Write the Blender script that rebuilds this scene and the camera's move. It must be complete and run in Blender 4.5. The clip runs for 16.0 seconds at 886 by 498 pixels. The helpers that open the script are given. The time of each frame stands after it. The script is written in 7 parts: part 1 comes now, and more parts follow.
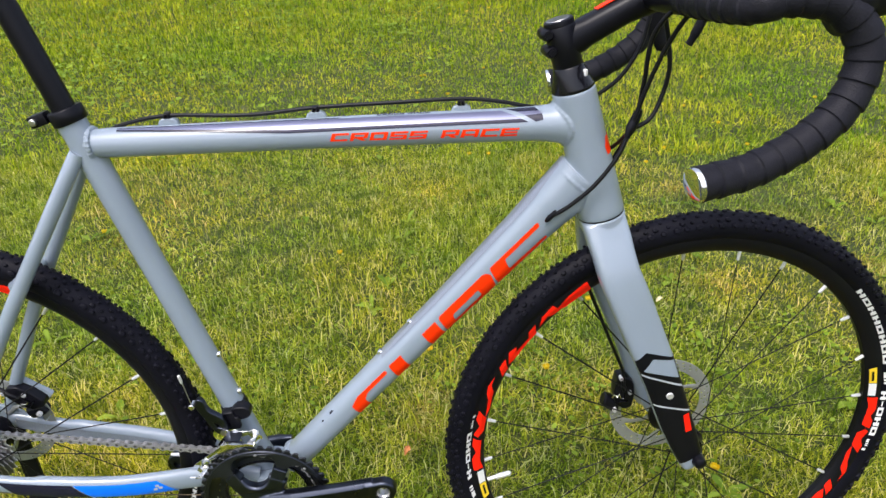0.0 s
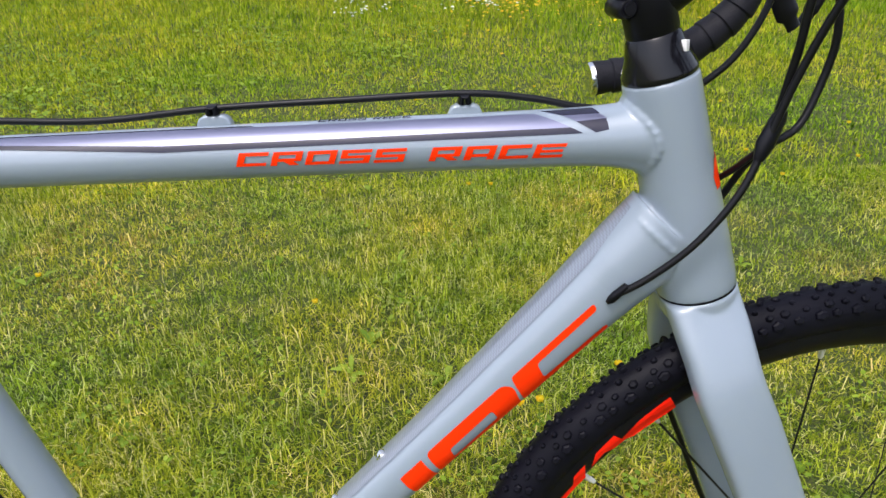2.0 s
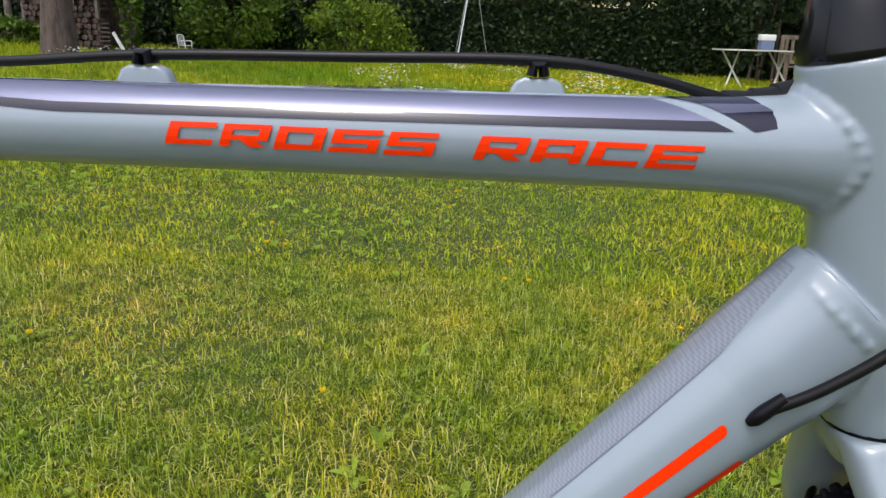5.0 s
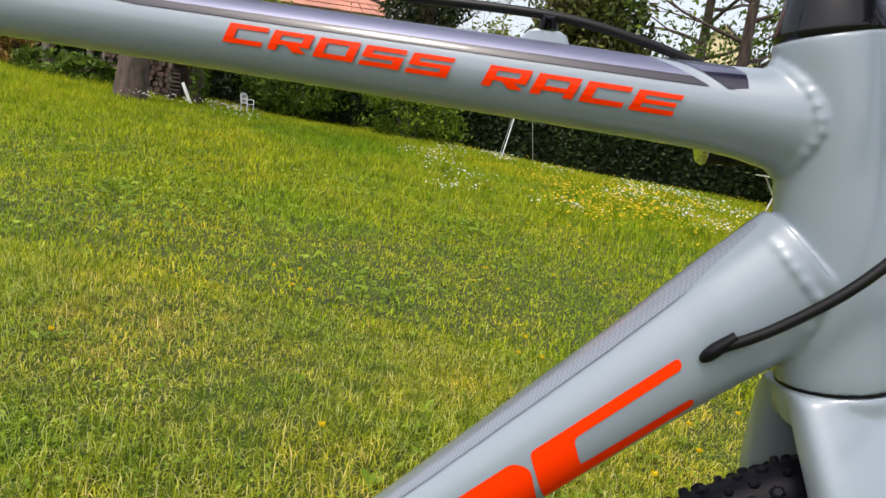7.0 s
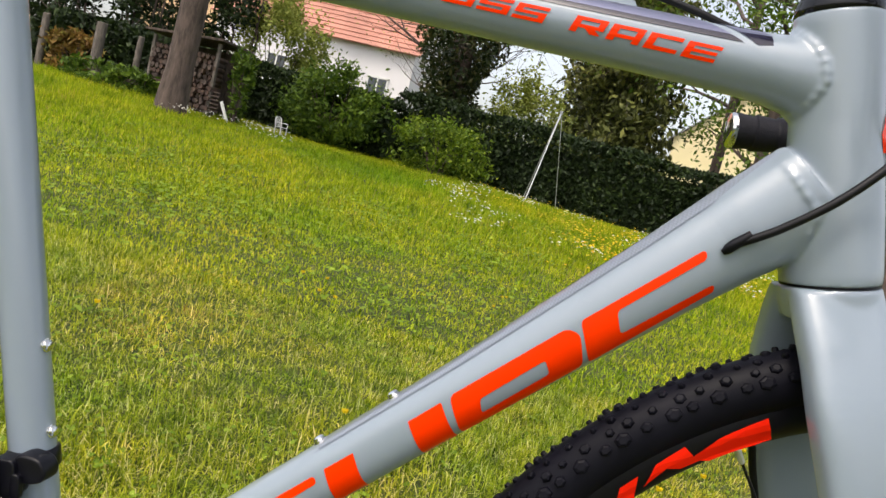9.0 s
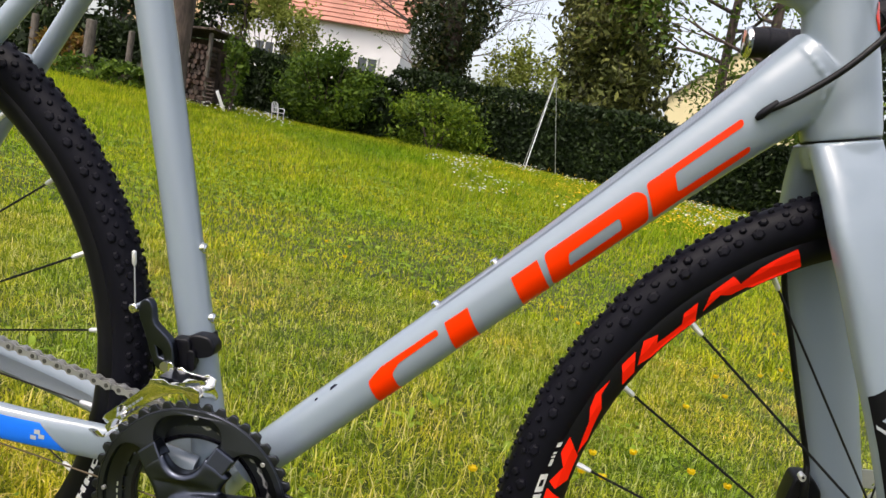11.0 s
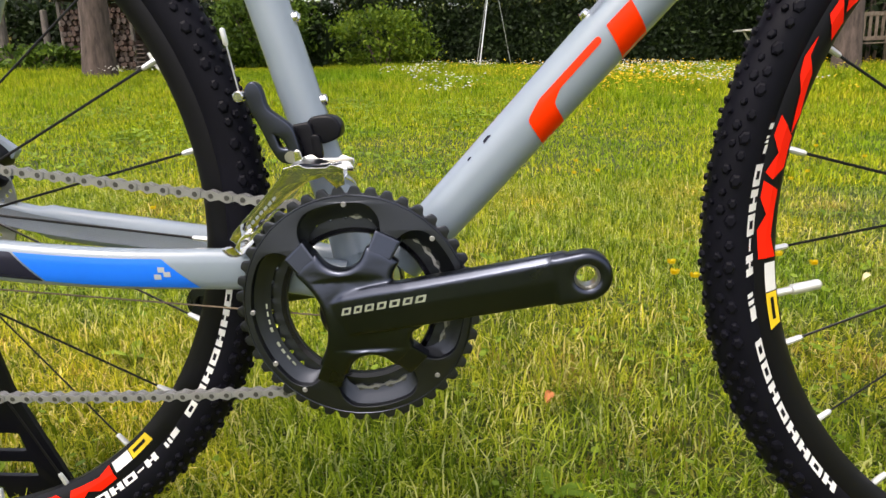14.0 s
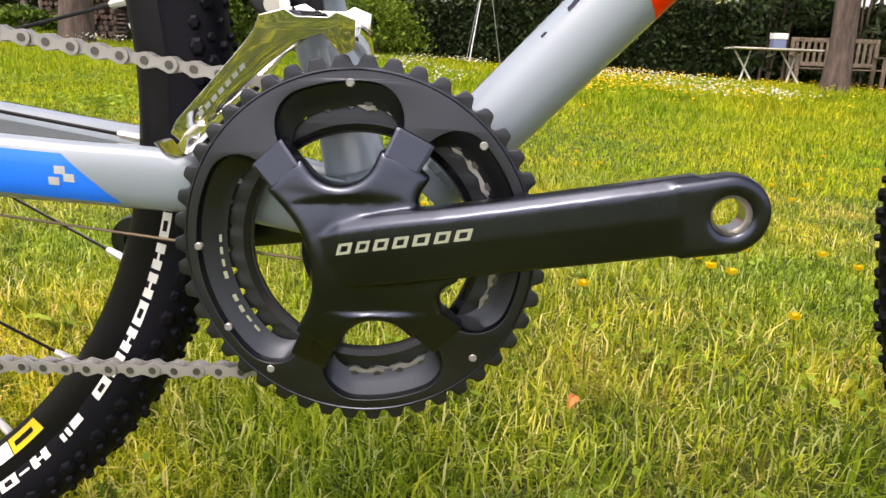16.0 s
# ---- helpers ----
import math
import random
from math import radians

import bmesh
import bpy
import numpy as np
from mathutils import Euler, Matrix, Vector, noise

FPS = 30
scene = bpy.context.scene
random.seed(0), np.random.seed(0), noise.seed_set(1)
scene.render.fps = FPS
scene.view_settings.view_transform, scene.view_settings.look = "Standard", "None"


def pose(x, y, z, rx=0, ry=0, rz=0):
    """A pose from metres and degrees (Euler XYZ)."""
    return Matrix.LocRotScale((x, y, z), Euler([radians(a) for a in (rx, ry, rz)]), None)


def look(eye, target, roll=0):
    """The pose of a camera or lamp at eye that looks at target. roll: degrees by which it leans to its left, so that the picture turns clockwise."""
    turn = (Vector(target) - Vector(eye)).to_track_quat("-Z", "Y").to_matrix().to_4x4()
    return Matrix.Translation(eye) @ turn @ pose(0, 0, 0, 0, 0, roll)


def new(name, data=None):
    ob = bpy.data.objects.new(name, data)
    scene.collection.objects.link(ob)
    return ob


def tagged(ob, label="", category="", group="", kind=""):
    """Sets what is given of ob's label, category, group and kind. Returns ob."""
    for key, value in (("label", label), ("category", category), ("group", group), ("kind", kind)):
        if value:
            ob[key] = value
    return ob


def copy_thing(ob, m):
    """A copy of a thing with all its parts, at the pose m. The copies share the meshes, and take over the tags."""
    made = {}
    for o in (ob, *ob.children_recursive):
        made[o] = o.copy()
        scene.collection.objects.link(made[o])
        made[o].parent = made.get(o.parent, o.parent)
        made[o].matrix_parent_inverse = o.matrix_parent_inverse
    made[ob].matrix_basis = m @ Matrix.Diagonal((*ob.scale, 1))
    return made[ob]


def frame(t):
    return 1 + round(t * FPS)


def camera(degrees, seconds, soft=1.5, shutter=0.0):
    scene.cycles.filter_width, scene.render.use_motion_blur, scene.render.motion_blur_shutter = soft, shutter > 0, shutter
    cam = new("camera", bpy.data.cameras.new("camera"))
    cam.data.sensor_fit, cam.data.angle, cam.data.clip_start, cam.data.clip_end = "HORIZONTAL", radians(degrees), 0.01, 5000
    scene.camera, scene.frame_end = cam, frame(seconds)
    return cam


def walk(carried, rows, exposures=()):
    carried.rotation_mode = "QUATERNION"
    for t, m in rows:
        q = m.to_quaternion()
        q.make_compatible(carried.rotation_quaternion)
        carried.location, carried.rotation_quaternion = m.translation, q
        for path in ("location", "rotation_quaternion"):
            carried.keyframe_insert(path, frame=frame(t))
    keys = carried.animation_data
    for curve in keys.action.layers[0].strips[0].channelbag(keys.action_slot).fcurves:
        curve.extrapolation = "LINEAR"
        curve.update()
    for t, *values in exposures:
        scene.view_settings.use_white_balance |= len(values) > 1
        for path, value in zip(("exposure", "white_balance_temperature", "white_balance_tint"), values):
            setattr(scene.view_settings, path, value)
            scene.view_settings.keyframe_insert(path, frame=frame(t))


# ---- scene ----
cam = camera(63.64, 16.0)
PATH = [
    (0, (0.2834, -0.8095, 1.0486), (0.2557, 0.9735, 0.1429), -2.80),
    (0.5, (0.2833, -0.7289, 1.0186), (0.2617, 1.0647, 0.1339), -2.48),
    (1, (0.2938, -0.6265, 0.9857), (0.2696, 1.1756, 0.1185), -3.43),
    (1.5, (0.2922, -0.5476, 0.9563), (0.2707, 1.2591, 0.0986), -3.01),
    (2, (0.2854, -0.4724, 0.9336), (0.2686, 1.3459, 0.1008), -2.60),
    (2.5, (0.2869, -0.4120, 0.9184), (0.2750, 1.4268, 0.1320), -2.24),
    (3, (0.2733, -0.3713, 0.8969), (0.2454, 1.4865, 0.1570), -1.82),
    (3.5, (0.2692, -0.3403, 0.8822), (0.2405, 1.5366, 0.1918), -2.25),
    (4, (0.2720, -0.3133, 0.8685), (0.2264, 1.5722, 0.2032), -3.06),
    (4.2, (0.2723, -0.3043, 0.8602), (0.2198, 1.5879, 0.2149), -2.47),
    (6.5, (0.3011, -0.3383, 0.7956), (0.1072, 1.6104, 0.3894), 8.34),
    (7, (0.3051, -0.3586, 0.7692), (0.0973, 1.6018, 0.4318), 9.21),
    (7.5, (0.3071, -0.3780, 0.7456), (0.0842, 1.5871, 0.4477), 10.36),
    (8, (0.3039, -0.4083, 0.7237), (0.0611, 1.5604, 0.4679), 10.50),
    (8.5, (0.2990, -0.4385, 0.7064), (0.0254, 1.5289, 0.4728), 14.11),
    (10.8, (0.2637, -0.5963, 0.6364), (-0.0362, 1.3635, 0.3730), 12.73),
    (11, (0.2559, -0.6072, 0.6244), (-0.0055, 1.3537, 0.3300), 10.28),
    (11.5, (0.2337, -0.6266, 0.5969), (0.0311, 1.3378, 0.2804), 5.45),
    (12, (0.2109, -0.6460, 0.5725), (0.0681, 1.3189, 0.2280), 2.31),
    (12.5, (0.1892, -0.6657, 0.5512), (0.0858, 1.2897, 0.1444), -0.30),
    (13, (0.1646, -0.6337, 0.5118), (0.0225, 1.3070, 0.0493), -1.49),
    (13.5, (0.1369, -0.6023, 0.4791), (-0.0129, 1.3249, -0.0342), -2.86),
    (14, (0.1150, -0.5677, 0.4521), (-0.0563, 1.3605, -0.0506), -2.05),
    (14.5, (0.0980, -0.5316, 0.4224), (-0.0695, 1.4013, -0.0629), -2.01),
    (15, (0.0813, -0.4836, 0.3971), (-0.0626, 1.4554, -0.0715), -1.73),
    (15.5, (0.0680, -0.4411, 0.3761), (-0.0550, 1.4970, -0.1020), -0.38),
    (16, (0.0611, -0.3993, 0.3634), (-0.0372, 1.5343, -0.1382), 2.34),
]
# the film's own brightness and white balance drift
EXPOSURES = [(0, 1.08, 6250, 15), (2, 1.04, 6250, 15), (4, 0.80, 6250, 13), (6.5, 0.88, 6700, 12), (8.5, 1.01, 6950, 12), (12, 1.01, 6850, 14), (13, 0.93, 6850, 14), (14, 1.13, 6900, 14), (16, 1.39, 7250, 18)]
walk(cam, [(t, look(eye, target, roll)) for t, eye, target, roll in PATH], EXPOSURES)

# ---- light ----
world = bpy.data.worlds.new("world")
scene.world = world
world.use_nodes = True
_nt = world.node_tree
_nt.nodes.clear()
_sky = _nt.nodes.new("ShaderNodeTexSky")
_sky.sky_type = "NISHITA"
_sky.sun_disc = False
_sky.sun_elevation, _sky.sun_rotation = radians(62), radians(208)
_sky.air_density, _sky.dust_density, _sky.ozone_density = 1.0, 4.0, 1.0
_hsv = _nt.nodes.new("ShaderNodeHueSaturation")  # thin overcast: nearly colourless sky
_hsv.inputs["Saturation"].default_value = 0.55
_bg = _nt.nodes.new("ShaderNodeBackground")
_bg.inputs["Strength"].default_value = 0.15
_wo = _nt.nodes.new("ShaderNodeOutputWorld")
_nt.links.new(_sky.outputs[0], _hsv.inputs["Color"])
_nt.links.new(_hsv.outputs[0], _bg.inputs[0])
_nt.links.new(_bg.outputs[0], _wo.inputs[0])

_sun = bpy.data.lights.new("sun", "SUN")
_sun.energy, _sun.angle, _sun.color = 0.76, radians(11), (1.0, 0.96, 0.88)
sun = new("sun", _sun)
sun.matrix_world = look((0, 0, 0), (0.22, 0.42, -0.88))


# ---- materials ----
def mat(name, rough=0.5, metal=0.0, coat=0.0, spec=0.5):
    m = bpy.data.materials.new(name)
    m.use_nodes = True
    b = m.node_tree.nodes["Principled BSDF"]
    b.inputs["Roughness"].default_value = rough
    b.inputs["Metallic"].default_value = metal
    b.inputs["Coat Weight"].default_value = coat
    b.inputs["Coat Roughness"].default_value = 0.06
    b.inputs["Specular IOR Level"].default_value = spec
    return m, m.node_tree, b


def node(nt, kind, **sets):
    n = nt.nodes.new(kind)
    for k, v in sets.items():
        n.inputs[k].default_value = v
    return n


def noise_tex(nt, scale, detail=4.0, rough=0.55, obj=True):
    n = node(nt, "ShaderNodeTexNoise", Scale=scale, Detail=detail, Roughness=rough)
    c = nt.nodes.new("ShaderNodeTexCoord")
    nt.links.new(c.outputs["Object"], n.inputs["Vector"])
    return n.outputs["Fac"]


def ramp(nt, fac, stops):
    r = nt.nodes.new("ShaderNodeValToRGB")
    e = r.color_ramp.elements
    while len(e) < len(stops):
        e.new(0.5)
    for i, (p, c) in enumerate(stops):
        e[i].position, e[i].color = p, (*c, 1)
    nt.links.new(fac, r.inputs["Fac"])
    return r.outputs["Color"]


def mix(nt, fac, a, b, kind="MIX"):
    n = nt.nodes.new("ShaderNodeMix")
    n.data_type, n.blend_type = "RGBA", kind
    for sock, v in ((n.inputs[0], fac), (n.inputs[6], a), (n.inputs[7], b)):
        if hasattr(v, "is_linked"):
            nt.links.new(v, sock)
        elif isinstance(v, tuple):
            sock.default_value = (*v, 1)
        else:
            sock.default_value = v
    return n.outputs[2]


def bump(nt, b, height, strength=0.3, dist=0.002):
    n = node(nt, "ShaderNodeBump", Strength=strength, Distance=dist)
    nt.links.new(height, n.inputs["Height"])
    nt.links.new(n.outputs[0], b.inputs["Normal"])


def painted(name, colour, rough=0.35, metal=0.0, coat=0.0, vary=0.08, scale=60.0, bumps=0.03, spec=0.5):
    """A solid surface with fine mottling, uneven gloss and a slight relief."""
    m, nt, b = mat(name, rough, metal, coat, spec)
    big, fine = noise_tex(nt, scale * 0.2, 3), noise_tex(nt, scale * 6, 2)
    dark = tuple(v * (1 - vary) for v in colour)
    light = tuple(min(1, v * (1 + vary)) for v in colour)
    c = ramp(nt, big, [(0.3, dark), (0.7, light)])
    nt.links.new(c, b.inputs["Base Color"])
    r = nt.nodes.new("ShaderNodeMapRange")
    r.inputs["To Min"].default_value, r.inputs["To Max"].default_value = rough * 0.85, min(1, rough * 1.2)
    nt.links.new(big, r.inputs["Value"])
    nt.links.new(r.outputs[0], b.inputs["Roughness"])
    if bumps:
        bump(nt, b, fine, bumps, 0.0006)
    return m


GREY = painted("grey_paint", (0.232, 0.282, 0.335), 0.34, 0.0, 1.0, 0.025, 30, 0.0, 0.4)
WELD = painted("weld_paint", (0.240, 0.290, 0.342), 0.34, 0.0, 0.7, 0.04, 120, 0.12, 0.4)
BLACK = painted("satin_black", (0.0035, 0.0035, 0.0060), 0.34, 0.0, 0.0, 0.2, 60, 0.05, 0.22)
GLOSSBLACK = painted("gloss_black", (0.005, 0.005, 0.007), 0.16, 0.0, 0.12, 0.1, 40, 0.0, 0.3)
DARKSTRIPE = painted("dark_stripe", (0.010, 0.010, 0.026), 0.25, 0.0, 0.35, 0.1, 40, 0.0, 0.3)
ORANGE = painted("orange_decal", (0.92, 0.036, 0.001), 0.36, 0.0, 0.15, 0.03, 40, 0.0, 0.12)
# sky reflection on the dark tube panel, put into a lilac colour
LILACSHEEN = painted("lilac_sky_sheen", (0.170, 0.180, 0.265), 0.33, 0.7, 0.15, 0.06, 40, 0.0)
RED = painted("red_decal", (0.86, 0.016, 0.003), 0.42, 0.0, 0.0, 0.05, 40, 0.0, 0.15)
WHITE = painted("white_print", (0.72, 0.72, 0.70), 0.5, 0.0, 0.0, 0.06, 90, 0.0)
YELLOWDEC = painted("yellow_decal", (0.80, 0.55, 0.02), 0.4, 0.0, 0.1, 0.04, 60, 0.0)
BLUE = painted("blue_decal", (0.003, 0.170, 0.86), 0.34, 0.0, 0.25, 0.05, 30, 0.0, 0.3)
PALE = painted("pale_print", (0.34, 0.37, 0.30), 0.35, 0.3, 0.0, 0.05, 60, 0.0)
RUBBER = painted("tyre_rubber", (0.0040, 0.0040, 0.0075), 0.50, 0.0, 0.0, 0.3, 60, 0.2, 0.11)
CABLE = painted("cable_housing", (0.0045, 0.0045, 0.006), 0.40, 0.0, 0.0, 0.2, 80, 0.0, 0.25)
CHROME = painted("chrome", (0.80, 0.80, 0.78), 0.07, 1.0, 0.0, 0.02, 60, 0.0)
DISCMAT = painted("pale_brake_steel", (0.36, 0.375, 0.36), 0.36, 0.5, 0.0, 0.08, 90, 0.05)
STEEL = painted("brushed_steel", (0.50, 0.49, 0.47), 0.30, 1.0, 0.0, 0.12, 80, 0.1)
CHAINMAT = painted("chain_steel", (0.30, 0.30, 0.30), 0.30, 0.45, 0.0, 0.18, 160, 0.1)
WIREMAT = painted("tarnished_wire", (0.16, 0.12, 0.08), 0.4, 0.6, 0.0, 0.1, 60, 0.0)
PINMAT = painted("chain_pin", (0.10, 0.10, 0.10), 0.30, 0.7, 0.0, 0.18, 160, 0.1)
CRANKMAT = painted("anodised_crank", (0.054, 0.061, 0.080), 0.28, 1.0, 0.0, 0.08, 60, 0.03)
RINGMAT = painted("anodised_ring", (0.056, 0.061, 0.072), 0.42, 1.0, 0.0, 0.10, 80, 0.05)
TOOTHMAT = painted("worn_tooth_edge", (0.060, 0.064, 0.076), 0.42, 1.0, 0.0, 0.15, 120, 0.05)
ALLOY = painted("pale_alloy", (0.75, 0.75, 0.75), 0.35, 0.6, 0.0, 0.05, 60, 0.0)
SILVERGREY = painted("light_grey_plastic", (0.40, 0.43, 0.45), 0.45, 0.0, 0.0, 0.05, 60, 0.0)
SPOKE = painted("black_spoke", (0.006, 0.006, 0.007), 0.40, 0.1, 0.0, 0.2, 60, 0.0, 0.3)


def tape_material():
    m, nt, b = mat("bar_tape", 0.60, spec=0.22)
    v = node(nt, "ShaderNodeTexVoronoi", Scale=700.0)
    c = nt.nodes.new("ShaderNodeTexCoord")
    nt.links.new(c.outputs["Object"], v.inputs["Vector"])
    nt.links.new(ramp(nt, noise_tex(nt, 90, 4), [(0.3, (0.005, 0.005, 0.008)), (0.7, (0.010, 0.010, 0.015))]), b.inputs["Base Color"])
    bump(nt, b, v.outputs["Distance"], 0.35, 0.0008)
    return m


TAPE = tape_material()


def carbon_material():
    """Grey paint with a fine woven print: dark cells on a slanting grid."""
    m, nt, b = mat("weave_print", 0.30, 0.0, 0.9)
    c = nt.nodes.new("ShaderNodeTexCoord")
    mp = nt.nodes.new("ShaderNodeMapping")
    mp.inputs["Rotation"].default_value = (0, radians(33), 0)
    k = node(nt, "ShaderNodeTexChecker", Scale=900.0)
    k.inputs["Color1"].default_value = (0.222, 0.255, 0.310, 1)
    k.inputs["Color2"].default_value = (0.150, 0.172, 0.215, 1)
    flat = nt.nodes.new("ShaderNodeVectorMath")
    flat.operation = "MULTIPLY"
    flat.inputs[1].default_value = (1, 0, 1)
    nt.links.new(c.outputs["Object"], flat.inputs[0])
    nt.links.new(flat.outputs[0], mp.inputs[0])
    nt.links.new(mp.outputs[0], k.inputs["Vector"])
    nt.links.new(mix(nt, 0.45, k.outputs["Color"], (0.18, 0.205, 0.25)), b.inputs["Base Color"])
    return m


WEAVE = carbon_material()


def leafy(name, dark, mid, light, rough=0.55, patch=0.8, trans=0.35):
    """Foliage: hue differs from leaf to leaf and in patches; thin enough to pass light."""
    m, nt, b = mat(name, rough, 0.0, 0.0, 0.3)
    g = nt.nodes.new("ShaderNodeNewGeometry")
    a = ramp(nt, g.outputs["Random Per Island"], [(0.0, dark), (0.55, mid), (1.0, light)])
    p = ramp(nt, noise_tex(nt, patch, 3), [(0.35, (0.62, 0.66, 0.6)), (0.65, (1.15, 1.1, 1.0))])
    col = mix(nt, 1.0, a, p, "MULTIPLY")
    nt.links.new(col, b.inputs["Base Color"])
    t = nt.nodes.new("ShaderNodeBsdfTranslucent")
    nt.links.new(col, t.inputs["Color"])
    s = nt.nodes.new("ShaderNodeMixShader")
    s.inputs[0].default_value = trans
    out = nt.nodes["Material Output"]
    nt.links.new(b.outputs[0], s.inputs[1])
    nt.links.new(t.outputs[0], s.inputs[2])
    nt.links.new(s.outputs[0], out.inputs["Surface"])
    return m


def grass_material(name, greens, straw, straw_at=0.86, patch=1.6):
    m, nt, b = mat(name, 0.62, 0.0, 0.0, 0.14)
    g = nt.nodes.new("ShaderNodeNewGeometry")
    a = ramp(nt, g.outputs["Random Per Island"], [(0.0, greens[0]), (0.4, greens[1]), (straw_at - 0.06, greens[2]), (straw_at + 0.02, straw)])
    p = ramp(nt, noise_tex(nt, patch, 4), [(0.34, (0.63, 0.87, 0.56)), (0.50, (0.95, 1.0, 0.80)), (0.68, (1.34, 1.16, 0.85))])
    q = ramp(nt, noise_tex(nt, patch * 7, 3), [(0.33, (0.52, 0.62, 0.50)), (0.5, (1.0, 1.0, 1.0)), (0.68, (1.28, 1.2, 1.05))])
    col = mix(nt, 1.0, mix(nt, 1.0, a, p, "MULTIPLY"), q, "MULTIPLY")
    nt.links.new(col, b.inputs["Base Color"])
    t = nt.nodes.new("ShaderNodeBsdfTranslucent")
    nt.links.new(col, t.inputs["Color"])
    s = nt.nodes.new("ShaderNodeMixShader")
    s.inputs[0].default_value = 0.48
    nt.links.new(b.outputs[0], s.inputs[1])
    nt.links.new(t.outputs[0], s.inputs[2])
    nt.links.new(s.outputs[0], nt.nodes["Material Output"].inputs["Surface"])
    return m


LAWN = grass_material("lawn_blades", [(0.066, 0.112, 0.008), (0.278, 0.330, 0.018), (0.605, 0.595, 0.070)], (0.76, 0.67, 0.34), 0.87)
MIDLAWN = grass_material("mid_lawn_blades", [(0.080, 0.130, 0.005), (0.275, 0.362, 0.012), (0.60, 0.63, 0.040)], (0.56, 0.51, 0.11), 0.92, 1.1)
MEADOW = grass_material("meadow_blades", [(0.14, 0.22, 0.006), (0.29, 0.38, 0.011), (0.49, 0.53, 0.036)], (0.46, 0.40, 0.09), 0.93, 0.5)

DRYGRASS = grass_material("dry_blades", [(0.20, 0.15, 0.04), (0.36, 0.29, 0.08), (0.50, 0.43, 0.14)], (0.60, 0.54, 0.22), 0.85)


def ground_material():
    m, nt, b = mat("lawn_soil", 0.9)
    c = ramp(nt, noise_tex(nt, 9, 6, 0.7), [(0.3, (0.020, 0.030, 0.004)), (0.5, (0.050, 0.072, 0.008)), (0.7, (0.11, 0.11, 0.02))])
    d = ramp(nt, noise_tex(nt, 160, 4), [(0.35, (0.45, 0.45, 0.42)), (0.65, (1.25, 1.25, 1.1))])
    nt.links.new(mix(nt, 1.0, c, d, "MULTIPLY"), b.inputs["Base Color"])
    bump(nt, b, noise_tex(nt, 120, 4), 0.8, 0.01)
    return m


SOIL = ground_material()


def bark_material(name, a, b2, scale=14.0):
    m, nt, b = mat(name, 0.9)
    c = nt.nodes.new("ShaderNodeTexCoord")
    mp = nt.nodes.new("ShaderNodeMapping")
    mp.inputs["Scale"].default_value = (1, 1, 0.22)
    n = node(nt, "ShaderNodeTexNoise", Scale=scale, Detail=6.0, Roughness=0.65)
    nt.links.new(c.outputs["Object"], mp.inputs[0])
    nt.links.new(mp.outputs[0], n.inputs["Vector"])
    nt.links.new(ramp(nt, n.outputs["Fac"], [(0.35, a), (0.65, b2)]), b.inputs["Base Color"])
    bump(nt, b, n.outputs["Fac"], 0.9, 0.03)
    return m


BARK = bark_material("grey_brown_bark", (0.040, 0.028, 0.023), (0.125, 0.090, 0.075))
POSTWOOD = bark_material("weathered_wood", (0.08, 0.07, 0.06), (0.20, 0.17, 0.145), 22)
BENCHWOOD = bark_material("bench_wood", (0.11, 0.08, 0.06), (0.24, 0.19, 0.14), 26)
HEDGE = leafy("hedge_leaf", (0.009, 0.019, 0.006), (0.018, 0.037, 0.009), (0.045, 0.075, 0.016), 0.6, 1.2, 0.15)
BUSH = leafy("bush_leaf", (0.040, 0.085, 0.010), (0.095, 0.17, 0.016), (0.20, 0.30, 0.035))
SHRUB = leafy("shrub_leaf", (0.06, 0.12, 0.008), (0.15, 0.24, 0.016), (0.28, 0.37, 0.035))
PALEBUSH = leafy("pale_bush_leaf", (0.15, 0.19, 0.030), (0.27, 0.32, 0.06), (0.42, 0.46, 0.12))
IVY = leafy("ivy_leaf", (0.015, 0.03, 0.01), (0.035, 0.055, 0.014), (0.09, 0.085, 0.025), 0.4, 0.9, 0.15)
CONIFER = leafy("conifer_needles", (0.035, 0.04, 0.016), (0.12, 0.14, 0.035), (0.30, 0.31, 0.09), 0.6, 0.5, 0.2)
REDLEAF = leafy("reddish_leaf", (0.16, 0.10, 0.03), (0.30, 0.16, 0.04), (0.25, 0.24, 0.05))
CLOVER = leafy("clover_leaf", (0.14, 0.24, 0.012), (0.22, 0.34, 0.020), (0.33, 0.45, 0.05), 0.55, 2.0)
PETALY = leafy("yellow_petal", (0.80, 0.46, 0.004), (0.88, 0.60, 0.006), (0.9, 0.70, 0.02), 0.4, 3.0, 0.35)
PETALW = leafy("white_petal", (0.60, 0.60, 0.58), (0.74, 0.74, 0.72), (0.82, 0.82, 0.80), 0.5, 3.0, 0.3)
STALK = leafy("flower_stalk", (0.10, 0.17, 0.02), (0.14, 0.21, 0.03), (0.2, 0.24, 0.05))
RENDER = painted("white_render", (0.70, 0.68, 0.69), 0.85, 0, 0, 0.08, 2, 0.3)
OCHRE = painted("ochre_render", (0.62, 0.42, 0.24), 0.85, 0, 0, 0.08, 2, 0.3)
CREAM = painted("cream_render", (0.72, 0.62, 0.36), 0.85, 0, 0, 0.06, 2, 0.2)
TILE = painted("clay_roof_tile", (0.44, 0.20, 0.145), 0.8, 0, 0, 0.25, 3, 0.3)
GREYTILE = painted("grey_roof_tile", (0.22, 0.22, 0.23), 0.8, 0, 0, 0.2, 3, 0.3)
LOGEND = painted("log_end_grain", (0.075, 0.045, 0.034), 0.85, 0, 0, 0.6, 30, 0.4)
